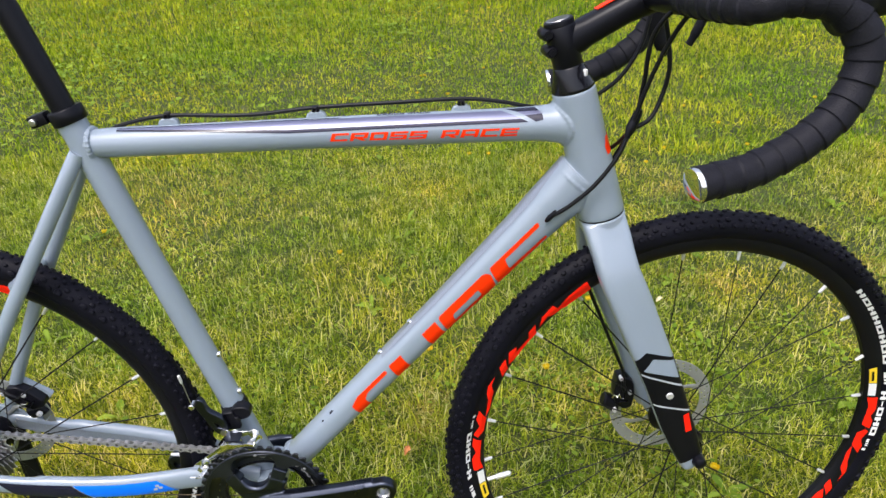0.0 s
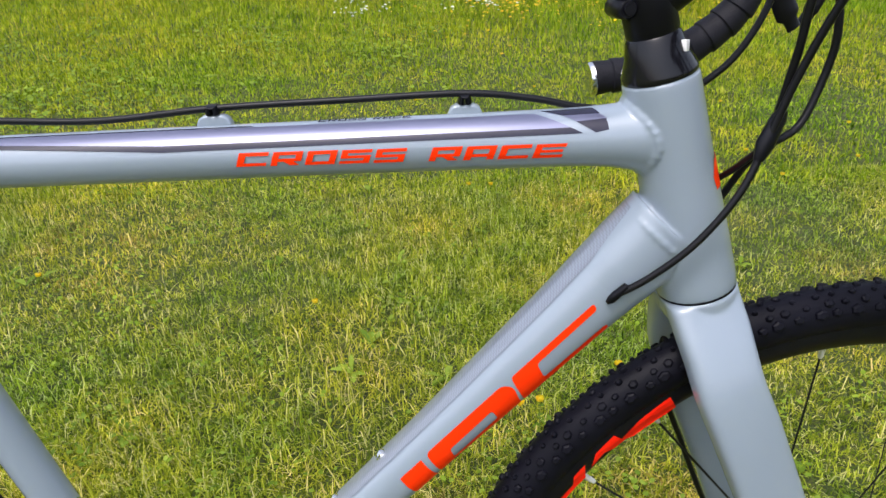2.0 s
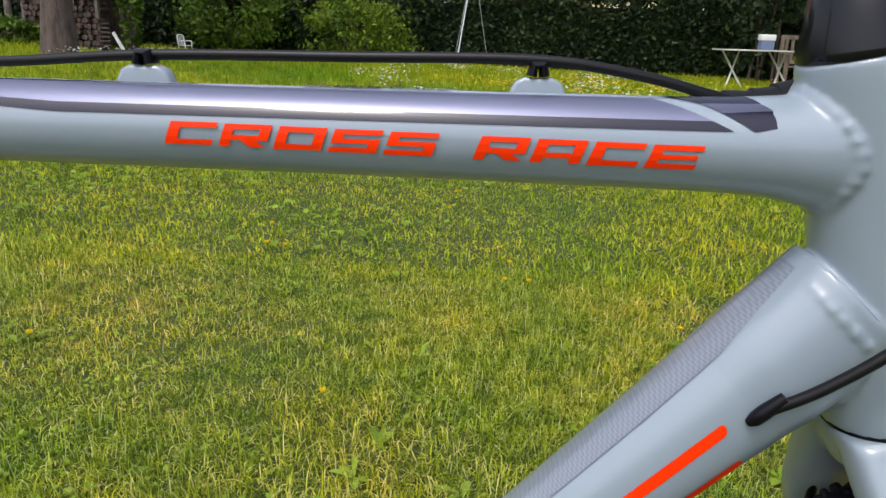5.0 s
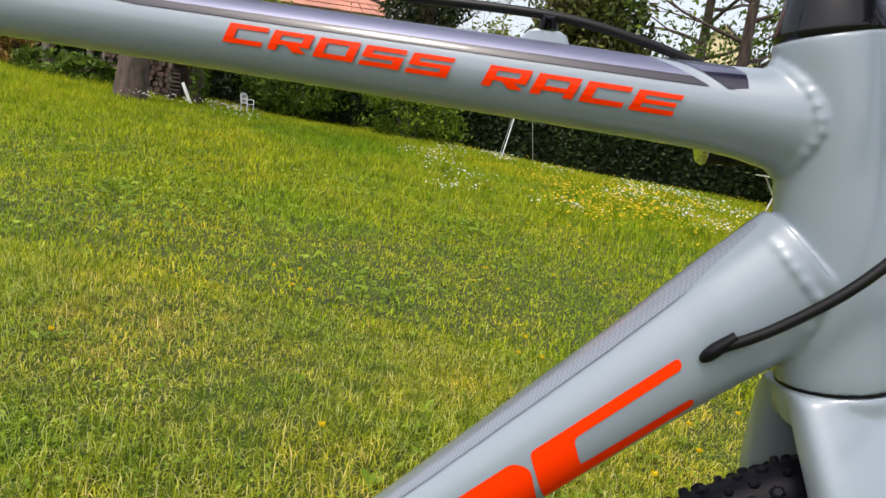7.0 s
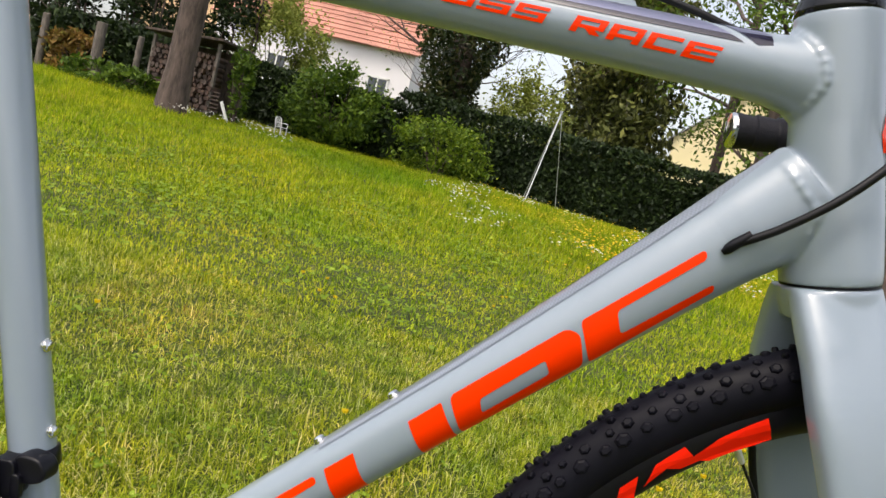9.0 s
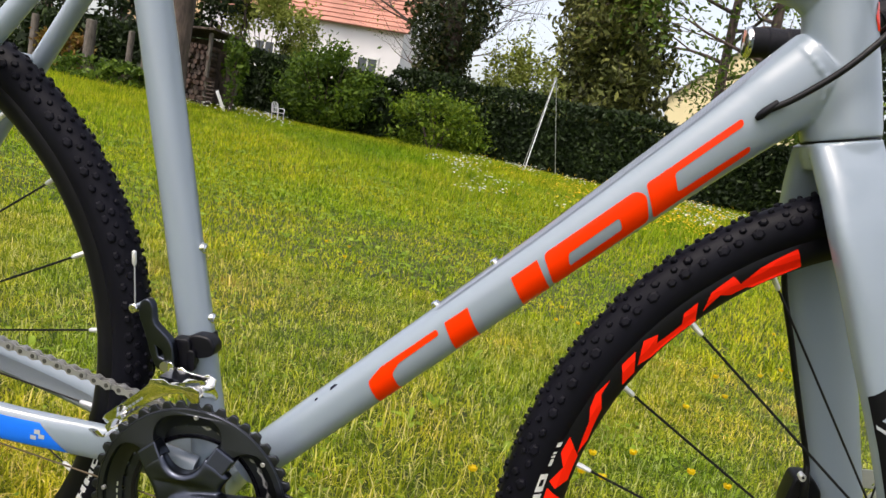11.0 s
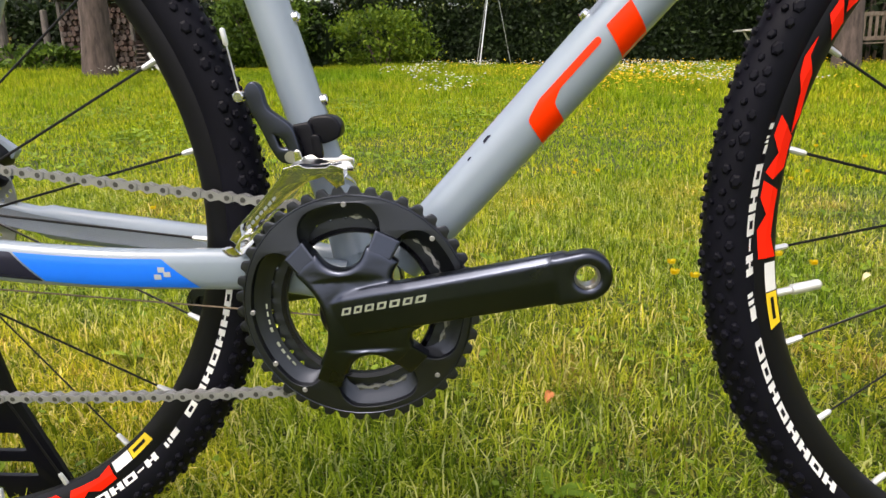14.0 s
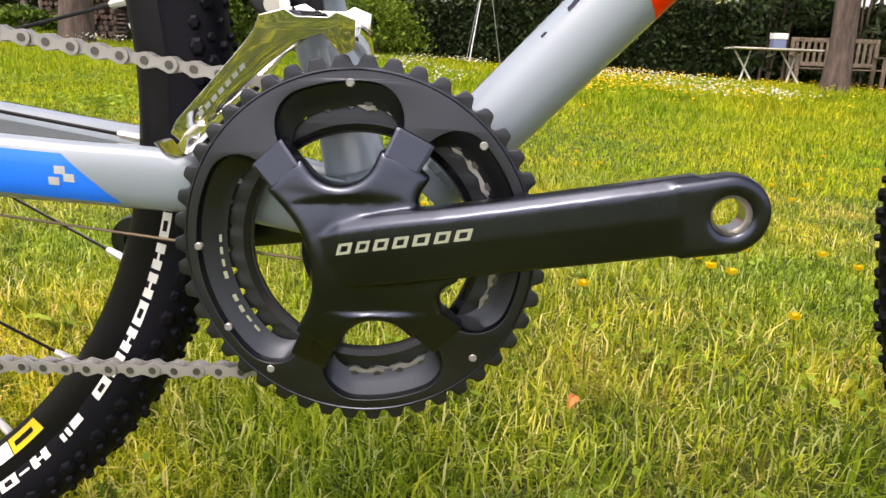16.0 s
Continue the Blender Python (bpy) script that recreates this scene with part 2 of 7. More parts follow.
WHITEPLASTIC = painted("white_plastic", (0.72, 0.72, 0.70), 0.4, 0, 0, 0.05, 10, 0.0)
GALV = painted("galvanised_metal", (0.42, 0.43, 0.43), 0.5, 0.5, 0, 0.1, 20, 0.1)
TABLEPAINT = painted("pale_table_paint", (0.55, 0.53, 0.47), 0.6, 0, 0, 0.12, 20, 0.1)
BOXBLUE = painted("slate_blue_plastic", (0.12, 0.16, 0.27), 0.5, 0, 0, 0.1, 20, 0.0)
DARKGLASS = painted("dark_window_glass", (0.05, 0.06, 0.07), 0.1, 0, 0, 0.1, 4, 0.0)


# ---- mesh tools ----
def part(name, bm, material, parent=None, label="", smooth=True):
    """Links a bmesh as ONE mesh object under a thing or a part."""
    me = bpy.data.meshes.new(name)
    if isinstance(bm, bpy.types.Mesh):
        me = bm
    else:
        bmesh.ops.recalc_face_normals(bm, faces=bm.faces)
        flat = bm.faces.layers.int.get("flat")
        for f in bm.faces:
            f.smooth = smooth and not (flat and f[flat])
        bm.to_mesh(me)
        bm.free()
    me.name = name
    me.materials.clear()
    me.materials.append(material)
    if smooth:
        me.set_sharp_from_angle(angle=radians(38))
    ob = new(name, me)
    ob.parent = parent
    if label:
        tagged(ob, label)
    return ob


def thing(name, label, category, at=(0, 0, 0), group="", kind=""):
    ob = new(name)
    ob.location = at
    ob.empty_display_size = 0.05
    return tagged(ob, label, category, group, kind)


def sweep(pts, rad, n=16, side=(0, 1, 0), caps=True, bm=None, square=1.0):
    """A tube through pts. rad: one (across, along-up) pair or one for each point. square below 1 gives a boxier section."""
    bm = bm or bmesh.new()
    P = [Vector(p) for p in pts]
    R = rad if isinstance(rad, list) else [rad] * len(P)
    R = [r if isinstance(r, tuple) else (r, r) for r in R]
    rings, s = [], Vector(side)
    for i, p in enumerate(P):
        t = (P[min(i + 1, len(P) - 1)] - P[max(i - 1, 0)]).normalized()
        s = (s - t * s.dot(t)).normalized()
        u = t.cross(s)
        ring = []
        for k in range(n):
            a = 2 * math.pi * k / n
            c, d = math.cos(a), math.sin(a)
            c, d = math.copysign(abs(c) ** square, c), math.copysign(abs(d) ** square, d)
            ring.append(bm.verts.new(p + s * (R[i][0] * c) + u * (R[i][1] * d)))
        rings.append(ring)
    for a, b in zip(rings, rings[1:]):
        for k in range(n):
            bm.faces.new((a[k], a[(k + 1) % n], b[(k + 1) % n], b[k]))
    if caps:
        bm.faces.new(rings[0][::-1])
        bm.faces.new(rings[-1])
    return bm


def curve_pts(ctrl, n=8):
    """A smooth line through the control points."""
    C = [Vector(c) for c in ctrl]
    C = [C[0] * 2 - C[1]] + C + [C[-1] * 2 - C[-2]]
    out = []
    for i in range(1, len(C) - 2):
        a, b, c, d = C[i - 1 : i + 3]
        for k in range(n):
            t = k / n
            out.append(0.5 * (2 * b + (c - a) * t + (2 * a - 5 * b + 4 * c - d) * t * t + (3 * b - a - 3 * c + d) * t**3))
    return out + [C[-2]]


def lathe(profile, n, centre, closed=True, bm=None, a0=0.0, a1=2 * math.pi):
    """Turns a profile of (radius, y) round the axle through centre (x, z)."""
    bm = bm or bmesh.new()
    whole = abs(a1 - a0 - 2 * math.pi) < 1e-6
    rings = []
    for k in range(n if whole else n + 1):
        a = a0 + (a1 - a0) * k / n
        rings.append([bm.verts.new((centre[0] + r * math.cos(a), y, centre[1] + r * math.sin(a))) for r, y in profile])
    m = len(profile)
    for k in range(n):
        a, b = rings[k], rings[(k + 1) % len(rings)]
        for i in range(m if closed else m - 1):
            j = (i + 1) % m
            bm.faces.new((a[i], a[j], b[j], b[i]))
    if closed and not whole:
        bm.faces.new(rings[0])
        bm.faces.new(rings[-1][::-1])
    return bm


def block(size, at=(0, 0, 0), bevel=0.0, bm=None, m=None):
    """A box with chamfered edges."""
    own = bmesh.new()
    bmesh.ops.create_cube(own, size=1.0, matrix=Matrix.Diagonal((*size, 1)))
    if bevel:
        bmesh.ops.bevel(own, geom=own.edges[:], offset=bevel, segments=2, affect="EDGES", profile=0.6)
    own.transform(Matrix.Translation(at) @ (m or Matrix()))
    if bm is None:
        return own
    me = bpy.data.meshes.new("tmp")
    own.to_mesh(me)
    bm.from_mesh(me)
    own.free()
    bpy.data.meshes.remove(me)
    return bm


def rod(a, b, r, n=10, r2=None, bm=None, bevel=0.0):
    a, b = Vector(a), Vector(b)
    r2 = r if r2 is None else r2
    d = (b - a).normalized()
    side = Vector((0, 1, 0)) if abs(d.y) < 0.9 else Vector((1, 0, 0))
    if bevel:
        return sweep([a, a + d * bevel, b - d * bevel, b], [r - bevel, r, r2, r2 - bevel], n, side, True, bm)
    return sweep([a, b], [r, r2], n, side, True, bm)


def plate(loops, y0, y1, bevel=0.0, res=2):
    """A flat plate in the x-z plane between y0 and y1 (y0 < y1), outer loop first, then its holes."""
    cu = bpy.data.curves.new("plate", "CURVE")
    cu.dimensions, cu.fill_mode = "2D", "BOTH"
    cu.extrude, cu.bevel_depth, cu.bevel_resolution = (y1 - y0) / 2 - bevel, bevel, res
    for loop in loops:
        s = cu.splines.new("POLY")
        s.points.add(len(loop) - 1)
        for p, (x, z) in zip(s.points, loop):
            p.co = (x, z, 0, 1)
        s.use_cyclic_u = True
    ob = bpy.data.objects.new("plate", cu)
    scene.collection.objects.link(ob)
    dg = bpy.context.evaluated_depsgraph_get()
    me = bpy.data.meshes.new_from_object(ob.evaluated_get(dg))
    bpy.data.objects.remove(ob)
    bpy.data.curves.remove(cu)
    bm = bmesh.new()
    bm.from_mesh(me)
    bpy.data.meshes.remove(me)
    bm.transform(Matrix.Translation((0, (y0 + y1) / 2, 0)) @ Matrix.Rotation(radians(90), 4, "X"))
    bmesh.ops.remove_doubles(bm, verts=bm.verts, dist=1e-6)
    flat = bm.faces.layers.int.new("flat")
    for f in bm.faces:
        f[flat] = abs(f.normal.y) > 0.999
    return bm


def rounded(poly, r, n=4):
    """A polygon with its corners rounded off by about r."""
    out = []
    for i, p in enumerate(poly):
        p, a, b = Vector(p), Vector(poly[i - 1]), Vector(poly[(i + 1) % len(poly)])
        da, db = (a - p), (b - p)
        a, b = p + da.normalized() * min(r, da.length * 0.45), p + db.normalized() * min(r, db.length * 0.45)
        for k in range(n + 1):
            t = k / n
            out.append(tuple(a * (1 - t) ** 2 + p * (2 * t * (1 - t)) + b * t * t))
    return out


def print_shape(loops, place, du, dv):
    """A printed outline with holes, cut along a grid of steps du and dv and laid on a surface by place(u, v)."""
    bm = plate(loops, -0.0001, 0.0001)
    bmesh.ops.delete(bm, geom=[v for v in bm.verts if v.co.y > 0], context="VERTS")
    for axis, step in (((1, 0, 0), du), ((0, 0, 1), dv)):
        k = 0 if axis[0] else 2
        lo, hi = min(v.co[k] for v in bm.verts), max(v.co[k] for v in bm.verts)
        for i in range(1, int((hi - lo) / step) + 1):
            bmesh.ops.bisect_plane(bm, geom=bm.verts[:] + bm.edges[:] + bm.faces[:], plane_co=Vector(axis) * (lo + i * step), plane_no=axis)
    for v in bm.verts:
        v.co = place(v.co.x, v.co.z)
    for f in bm.faces:
        f[bm.faces.layers.int.get("flat")] = 0
    return bm


def circle(cx, cz, r, n=24):
    return [(cx + r * math.cos(2 * math.pi * k / n), cz + r * math.sin(2 * math.pi * k / n)) for k in range(n)]


def decal(quads, place, nu=10, nv=5, bm=None):
    """A thin printed shape: quads of (u, v) corners, laid on a surface by place(u, v)."""
    bm = bm or bmesh.new()
    for a, b, c, d in quads:
        a, b, c, d = (Vector(p) for p in (a, b, c, d))
        grid = [[bm.verts.new(place(*((a + (b - a) * (i / nu)) * (1 - j / nv) + (d + (c - d) * (i / nu)) * (j / nv)))) for i in range(nu + 1)] for j in range(nv + 1)]
        for j in range(nv):
            for i in range(nu):
                bm.faces.new((grid[j][i], grid[j][i + 1], grid[j + 1][i + 1], grid[j + 1][i]))
    return bm


def melted(bm, voxel, rounds):
    """Fuses overlapping solids into one skin and rounds the hollows between them."""
    me = bpy.data.meshes.new("melt")
    bmesh.ops.recalc_face_normals(bm, faces=bm.faces)
    bm.to_mesh(me)
    bm.free()
    ob = bpy.data.objects.new("melt", me)
    scene.collection.objects.link(ob)
    rm = ob.modifiers.new("remesh", "REMESH")
    rm.mode, rm.voxel_size = "VOXEL", voxel
    sm = ob.modifiers.new("smooth", "SMOOTH")
    sm.factor, sm.iterations = 0.5, rounds
    out = bpy.data.meshes.new_from_object(ob.evaluated_get(bpy.context.evaluated_depsgraph_get()))
    bpy.data.objects.remove(ob)
    done = bmesh.new()
    done.from_mesh(out)
    bpy.data.meshes.remove(out)
    return done


# ---- the bicycle ----
BB = (0.0, 0.2705)
REAR, FRONT = (-0.420, 0.342), (0.6010, 0.3245)
HT_TOP, HT_LOW = Vector((0.4285, 0, 0.836)), Vector((0.4684, 0, 0.6800))
STEER_AXIS = (HT_TOP - HT_LOW).normalized()
STEER = Matrix.Translation(HT_LOW) @ Matrix.Rotation(radians(7.5), 4, STEER_AXIS) @ Matrix.Translation(-HT_LOW)

bicycle = thing("bicycle", "light grey cyclocross bicycle with orange lettering standing on a lawn", "bicycle")


BAR_TURN = Matrix.Translation(HT_LOW) @ Matrix.Rotation(radians(8.5), 4, STEER_AXIS) @ Matrix.Translation(-HT_LOW)


def turned(bm):
    bm.transform(BAR_TURN)
    return bm


def steered(bm):
    bm.transform(STEER)
    return bm


# -- frame --
TT_Z, TT_RY = 0.797, 0.0205
top_tube = part("top_tube", sweep([(-0.145, 0, 0.796), (-0.10, 0, 0.7965), (0.20, 0, 0.797), (0.36, 0, 0.797), (0.395, 0, 0.797), (0.412, 0, 0.7965), (0.424, 0, 0.796), (0.436, 0, 0.796)],
    [(0.016, 0.0165), (0.018, 0.0178), (0.0195, 0.0185), (0.021, 0.0195), (0.0214, 0.0204), (0.0226, 0.0226), (0.0226, 0.0262), (0.0190, 0.0285)], 48), GREY, bicycle)
DT0, DT1 = Vector((0.030, 0, 0.2955)), Vector((0.452, 0, 0.7425))
DT_D = (DT1 - DT0).normalized()
DT_N = Vector((-DT_D.z, 0, DT_D.x))
DT_S = [(0.0, 0.0205, 0.0195), (0.15, 0.0215, 0.0205), (0.35, 0.0235, 0.0220), (0.50, 0.0260, 0.0265), (0.56, 0.0268, 0.0300), (0.60, 0.0268, 0.0315)]


def dt_at(s):
    """The down tube's middle and its half width and half height at s metres from its foot."""
    for (s0, a0, b0), (s1, a1, b1) in zip(DT_S, DT_S[1:]):
        if s <= s1:
            break
    k = (s - s0) / (s1 - s0)
    return DT0 + DT_D * s, a0 + (a1 - a0) * k, b0 + (b1 - b0) * k


down_tube = part("down_tube", sweep([dt_at(s)[0] for s in (0, 0.15, 0.35, 0.5, 0.56, 0.6)], [dt_at(s)[1:] for s in (0, 0.15, 0.35, 0.5, 0.56, 0.6)], 64, square=0.86), GREY, bicycle)
ST_D = Vector((-math.cos(radians(74.5)), 0, math.sin(radians(74.5))))
BBV = Vector((BB[0], 0, BB[1]))
seat_tube = part("seat_tube", sweep([BBV + ST_D * s for s in (0, 0.03, 0.45, 0.572, 0.586)], [0.0165, 0.0165, 0.0165, 0.0172, 0.0172], 24), GREY, bicycle)
part("cable_sleeve", sweep([BBV + ST_D * 0.035, BBV + ST_D * 0.055], [0.0185, 0.0168], 20), WELD, seat_tube)
part("bottom_bracket_shell", rod((0, -0.036, BB[1]), (0, 0.036, BB[1]), 0.0225, 24, bevel=0.002), GREY, bicycle)


def weld_bead(name, centre, axis, ra, rb, parent, wob=0.0012, r=0.0042, n=64, tilt=None, sq=1.0):
    """A rippled seam running round a joint."""
    axis = Vector(axis).normalized()
    s = Vector((0, 1, 0))
    u = axis.cross(s).normalized()
    pts, rad = [], []
    for k in range(n + 1):
        a = 2 * math.pi * k / n
        lean = tilt(a) if tilt else 0.0
        ca, sa = (math.copysign(abs(f(a)) ** sq, f(a)) for f in (math.cos, math.sin))
        pts.append(Vector(centre) + s * (ra * ca) + u * (rb * sa) + axis * lean)
        rad.append(r + wob * (0.5 + 0.5 * math.sin(k * 2.3)))
    return part(name, sweep(pts, rad, 8, (axis.x, axis.y, axis.z), False), WELD, parent)




def head_seam(bm, start, axis, ra, rb, sq, r, grip):
    """A low seam where a tube's skin runs into the head tube."""
    axis = Vector(axis).normalized()
    s = Vector((0, 1, 0))
    u = axis.cross(s).normalized()
    pts, rad = [], []
    for k in range(97):
        a = 2 * math.pi * k / 96
        ca, sa = (math.copysign(abs(f(a)) ** sq, f(a)) for f in (math.cos, math.sin))
        p = Vector(start) + s * (ra * ca) + u * (rb * sa)
        for _ in range(200):
            h = (p - HT_LOW).dot(STEER_AXIS)
            k2 = min(1, max(0, h / (HT_TOP - HT_LOW).length))
            if (p - HT_LOW - STEER_AXIS * h).length < grip - 0.0035 * k2:
                break
            p = p + axis * 0.0006
        pts.append(p)
        rad.append(r * (0.90 + 0.2 * (0.5 + 0.5 * math.sin(k * 1.9))))
    sweep(pts, rad, 10, (axis.x, axis.y, axis.z), True, bm)


bm = sweep([HT_LOW, HT_LOW.lerp(HT_TOP, 0.04), HT_LOW.lerp(HT_TOP, 0.25), HT_LOW.lerp(HT_TOP, 0.6), HT_LOW.lerp(HT_TOP, 0.96), HT_TOP], [0.0287, 0.0292, 0.0285, 0.0262, 0.0256, 0.0252], 48)
sweep([(0.372, 0, 0.797), (0.398, 0, 0.797), (0.412, 0, 0.7965), (0.424, 0, 0.796), (0.436, 0, 0.796)], [(0.0206, 0.0194), (0.0221, 0.0213), (0.0230, 0.0234), (0.0228, 0.0268), (0.0195, 0.0290)], 48, bm=bm)
sweep([dt_at(q)[0] for q in (0.525, 0.555, 0.60)], [(dt_at(q)[1] + d, dt_at(q)[2] + d) for q, d in ((0.525, -0.0006), (0.555, 0.0007), (0.60, 0.0007))], 64, square=0.86, bm=bm)
head_seam(bm, (0.395, 0, 0.7965), (1, 0, 0), 0.0214, 0.0238, 1.0, 0.0036, 0.0280)
head_seam(bm, dt_at(0.47)[0], DT_D, 0.0254, 0.0282, 0.86, 0.0036, 0.0305)
head_tube = part("head_tube", melted(bm, 0.0011, 7), GREY, bicycle, "head tube with smoothed welds")
weld_bead("weld_bead", (-0.134, 0, 0.7965), (1, 0, 0), 0.0170, 0.0170, top_tube, r=0.0030)
weld_bead("weld_bead", dt_at(0.016)[0], DT_D, 0.0205, 0.0200, down_tube, r=0.0035)



def stay(name, ctrl, rad, square=1.0):
    return part(name, sweep(curve_pts(ctrl, 8), rad, 18, square=square), GREY, bicycle)


for side_y in (-1, 1):
    cs = curve_pts([(-0.015, 0.018 * side_y, 0.283), (-0.085, 0.0262 * side_y, 0.2955), (-0.20, 0.0510 * side_y, 0.3060), (-0.31, 0.060 * side_y, 0.3200), (-0.412, 0.066 * side_y, 0.342)], 8)
    chain_stay = part("chain_stay", sweep(cs, [(0.009, 0.017) for _ in cs[:12]] + [(0.0095, 0.0165)] * (len(cs) - 20) + [(0.008, 0.013)] * 8, 18, square=0.8), GREY, bicycle)
    if side_y < 0:
        chain_stay_near = chain_stay
    else:
        chain_stay_far = chain_stay
    ss = curve_pts([(-0.150, 0.012 * side_y, 0.789), (-0.180, 0.022 * side_y, 0.742), (-0.294, 0.045 * side_y, 0.566), (-0.350, 0.056 * side_y, 0.468), (-0.413, 0.066 * side_y, 0.354)], 8)
    part("seat_stay", sweep(ss, [(0.0085, 0.0095)] * len(ss), 14), GREY, bicycle)
    part("dropout", plate([[(-0.437, 0.330), (-0.400, 0.326), (-0.385, 0.345), (-0.398, 0.366), (-0.422, 0.368), (-0.438, 0.352)]], 0.0645 * side_y - 0.003, 0.0645 * side_y + 0.003, 0.001), GREY, bicycle)
part("stay_bridge", rod((-0.262, -0.038, 0.628), (-0.262, 0.038, 0.628), 0.008, 14), GREY, bicycle)

# seat post and clamp
SP0, SP1 = BBV + ST_D * 0.50, BBV + ST_D * 0.82
seat_post = part("seat_post", sweep([SP0, SP1], 0.0136, 24), BLACK, bicycle, "satin black seat post")
collar = part("seat_clamp", sweep([BBV + ST_D * s for s in (0.5735, 0.575, 0.589, 0.5905)], [0.0192, 0.0202, 0.0202, 0.0192], 28), BLACK, bicycle, "black alloy seat clamp")
part("clamp_lug", block((0.022, 0.017, 0.0145), (-0.186, -0.004, 0.829), 0.003, m=Matrix.Rotation(radians(-16.5), 4, "Y")), BLACK, collar)
part("clamp_bolt", rod((-0.190, -0.017, 0.828), (-0.190, 0.012, 0.828), 0.0042, 12, bevel=0.001), STEEL, collar)


# bottle bosses
def boss(at, axis, parent):
    at, axis = Vector(at), Vector(axis)
    side = (0, 1, 0)
    bm = sweep([at - axis * 0.002, at + axis * 0.0008, at + axis * 0.0010, at + axis * 0.0028, at + axis * 0.0038], [0.0052, 0.0052, 0.0043, 0.0042, 0.0028], 16, side)
    part("bottle_bolt", bm, CHROME, parent, "bright steel bottle cage bolt")


ST_N = Vector((ST_D.z, 0, -ST_D.x))
for s in (0.1580, 0.2235):
    boss(BBV + ST_D * s + ST_N * 0.0168, ST_N, seat_tube)
for s in (0.238, 0.302):
    c, a, b = dt_at(s)
    boss(c + DT_N * (b + 0.0005), DT_N, down_tube)


# -- prints on the frame --
def on_top_tube(u, v):
    """u: metres along x; v: height of the print seen square from the side."""
    a = math.asin(max(-1, min(1, (v - TT_Z) / 0.0195)))
    k = (u + 0.10) / 0.46
    ry, rz = 0.0181 + 0.0032 * k, 0.0179 + 0.0017 * k
    return Vector((u, -(ry + 0.0003) * math.cos(a), TT_Z + (rz + 0.0003) * math.sin(a)))


STROKES = {
    "C": [((0, 0), (0.24, 0), (0.24, 1), (0, 1)), ((0.24, 0), (1, 0), (1, 0.24), (0.24, 0.24)), ((0.24, 0.76), (1, 0.76), (1, 1), (0.24, 1))],
    "R": [((0, 0), (0.22, 0), (0.22, 1), (0, 1)), ((0.22, 0.78), (1, 0.78), (1, 1), (0.22, 1)), ((0.78, 0.42), (1, 0.42), (1, 0.78), (0.78, 0.78)),
          ((0.22, 0.30), (1, 0.30), (1, 0.52), (0.22, 0.52)), ((0.66, 0), (0.98, 0), (0.74, 0.30), (0.42, 0.30))],
    "O": [((0, 0), (0.22, 0), (0.22, 1), (0, 1)), ((0.78, 0), (1, 0), (1, 1), (0.78, 1)), ((0.22, 0), (0.78, 0), (0.78, 0.24), (0.22, 0.24)), ((0.22, 0.76), (0.78, 0.76), (0.78, 1), (0.22, 1))],
    "S": [((0, 0), (1, 0), (1, 0.22), (0, 0.22)), ((0.78, 0.22), (1, 0.22), (1, 0.40), (0.78, 0.40)), ((0, 0.40), (1, 0.40), (1, 0.60), (0, 0.60)),
          ((0, 0.60), (0.22, 0.60), (0.22, 0.78), (0, 0.78)), ((0, 0.78), (1, 0.78), (1, 1), (0, 1))],
    "A": [((0, 0), (0.24, 0), (0.24, 1), (0, 1)), ((0.78, 0), (1, 0), (1, 1), (0.78, 1)), ((0.24, 0.78), (0.78, 0.78), (0.78, 1), (0.24, 1)), ((0.24, 0.22), (0.78, 0.22), (0.78, 0.44), (0.24, 0.44))],
    "E": [((0, 0), (0.22, 0), (0.22, 1), (0, 1)), ((0.22, 0), (1, 0), (1, 0.22), (0.22, 0.22)), ((0.22, 0.40), (0.95, 0.40), (0.95, 0.60), (0.22, 0.60)), ((0.22, 0.78), (1, 0.78), (1, 1), (0.22, 1))],
}
LETTER_W = 0.0197
_x = 0.1470
for ch in "CROSS RACE":
    if ch == " ":
        _x += 0.0137
        continue
    quads = [[(_x + px * LETTER_W + pz * 0.0035, 0.7918 - 0.0115 * (_x - 0.147) + pz * 0.0095) for px, pz in q] for q in STROKES[ch]]
    part("letter", decal(quads, on_top_tube, 4, 3), ORANGE, top_tube, "orange letter " + ch, smooth=False)
    _x += LETTER_W + 0.0030

# dark glossy panel over the shoulder of the top tube
def tt_radii(u):
    """The top tube's half width and half height at x = u."""
    xs = (-0.10, 0.20, 0.36, 0.395, 0.412, 0.424)
    return float(np.interp(u, xs, (0.018, 0.0195, 0.021, 0.0214, 0.0226, 0.0226))), float(np.interp(u, xs, (0.0178, 0.0185, 0.0195, 0.0204, 0.0226, 0.0262)))


def on_top_ang(u, a):
    """u along x; a: degrees up from the tube's near side."""
    ry, rz = tt_radii(u)
    return Vector((u, -(ry + 0.0004) * math.cos(radians(a)), TT_Z + (rz + 0.0004) * math.sin(radians(a))))


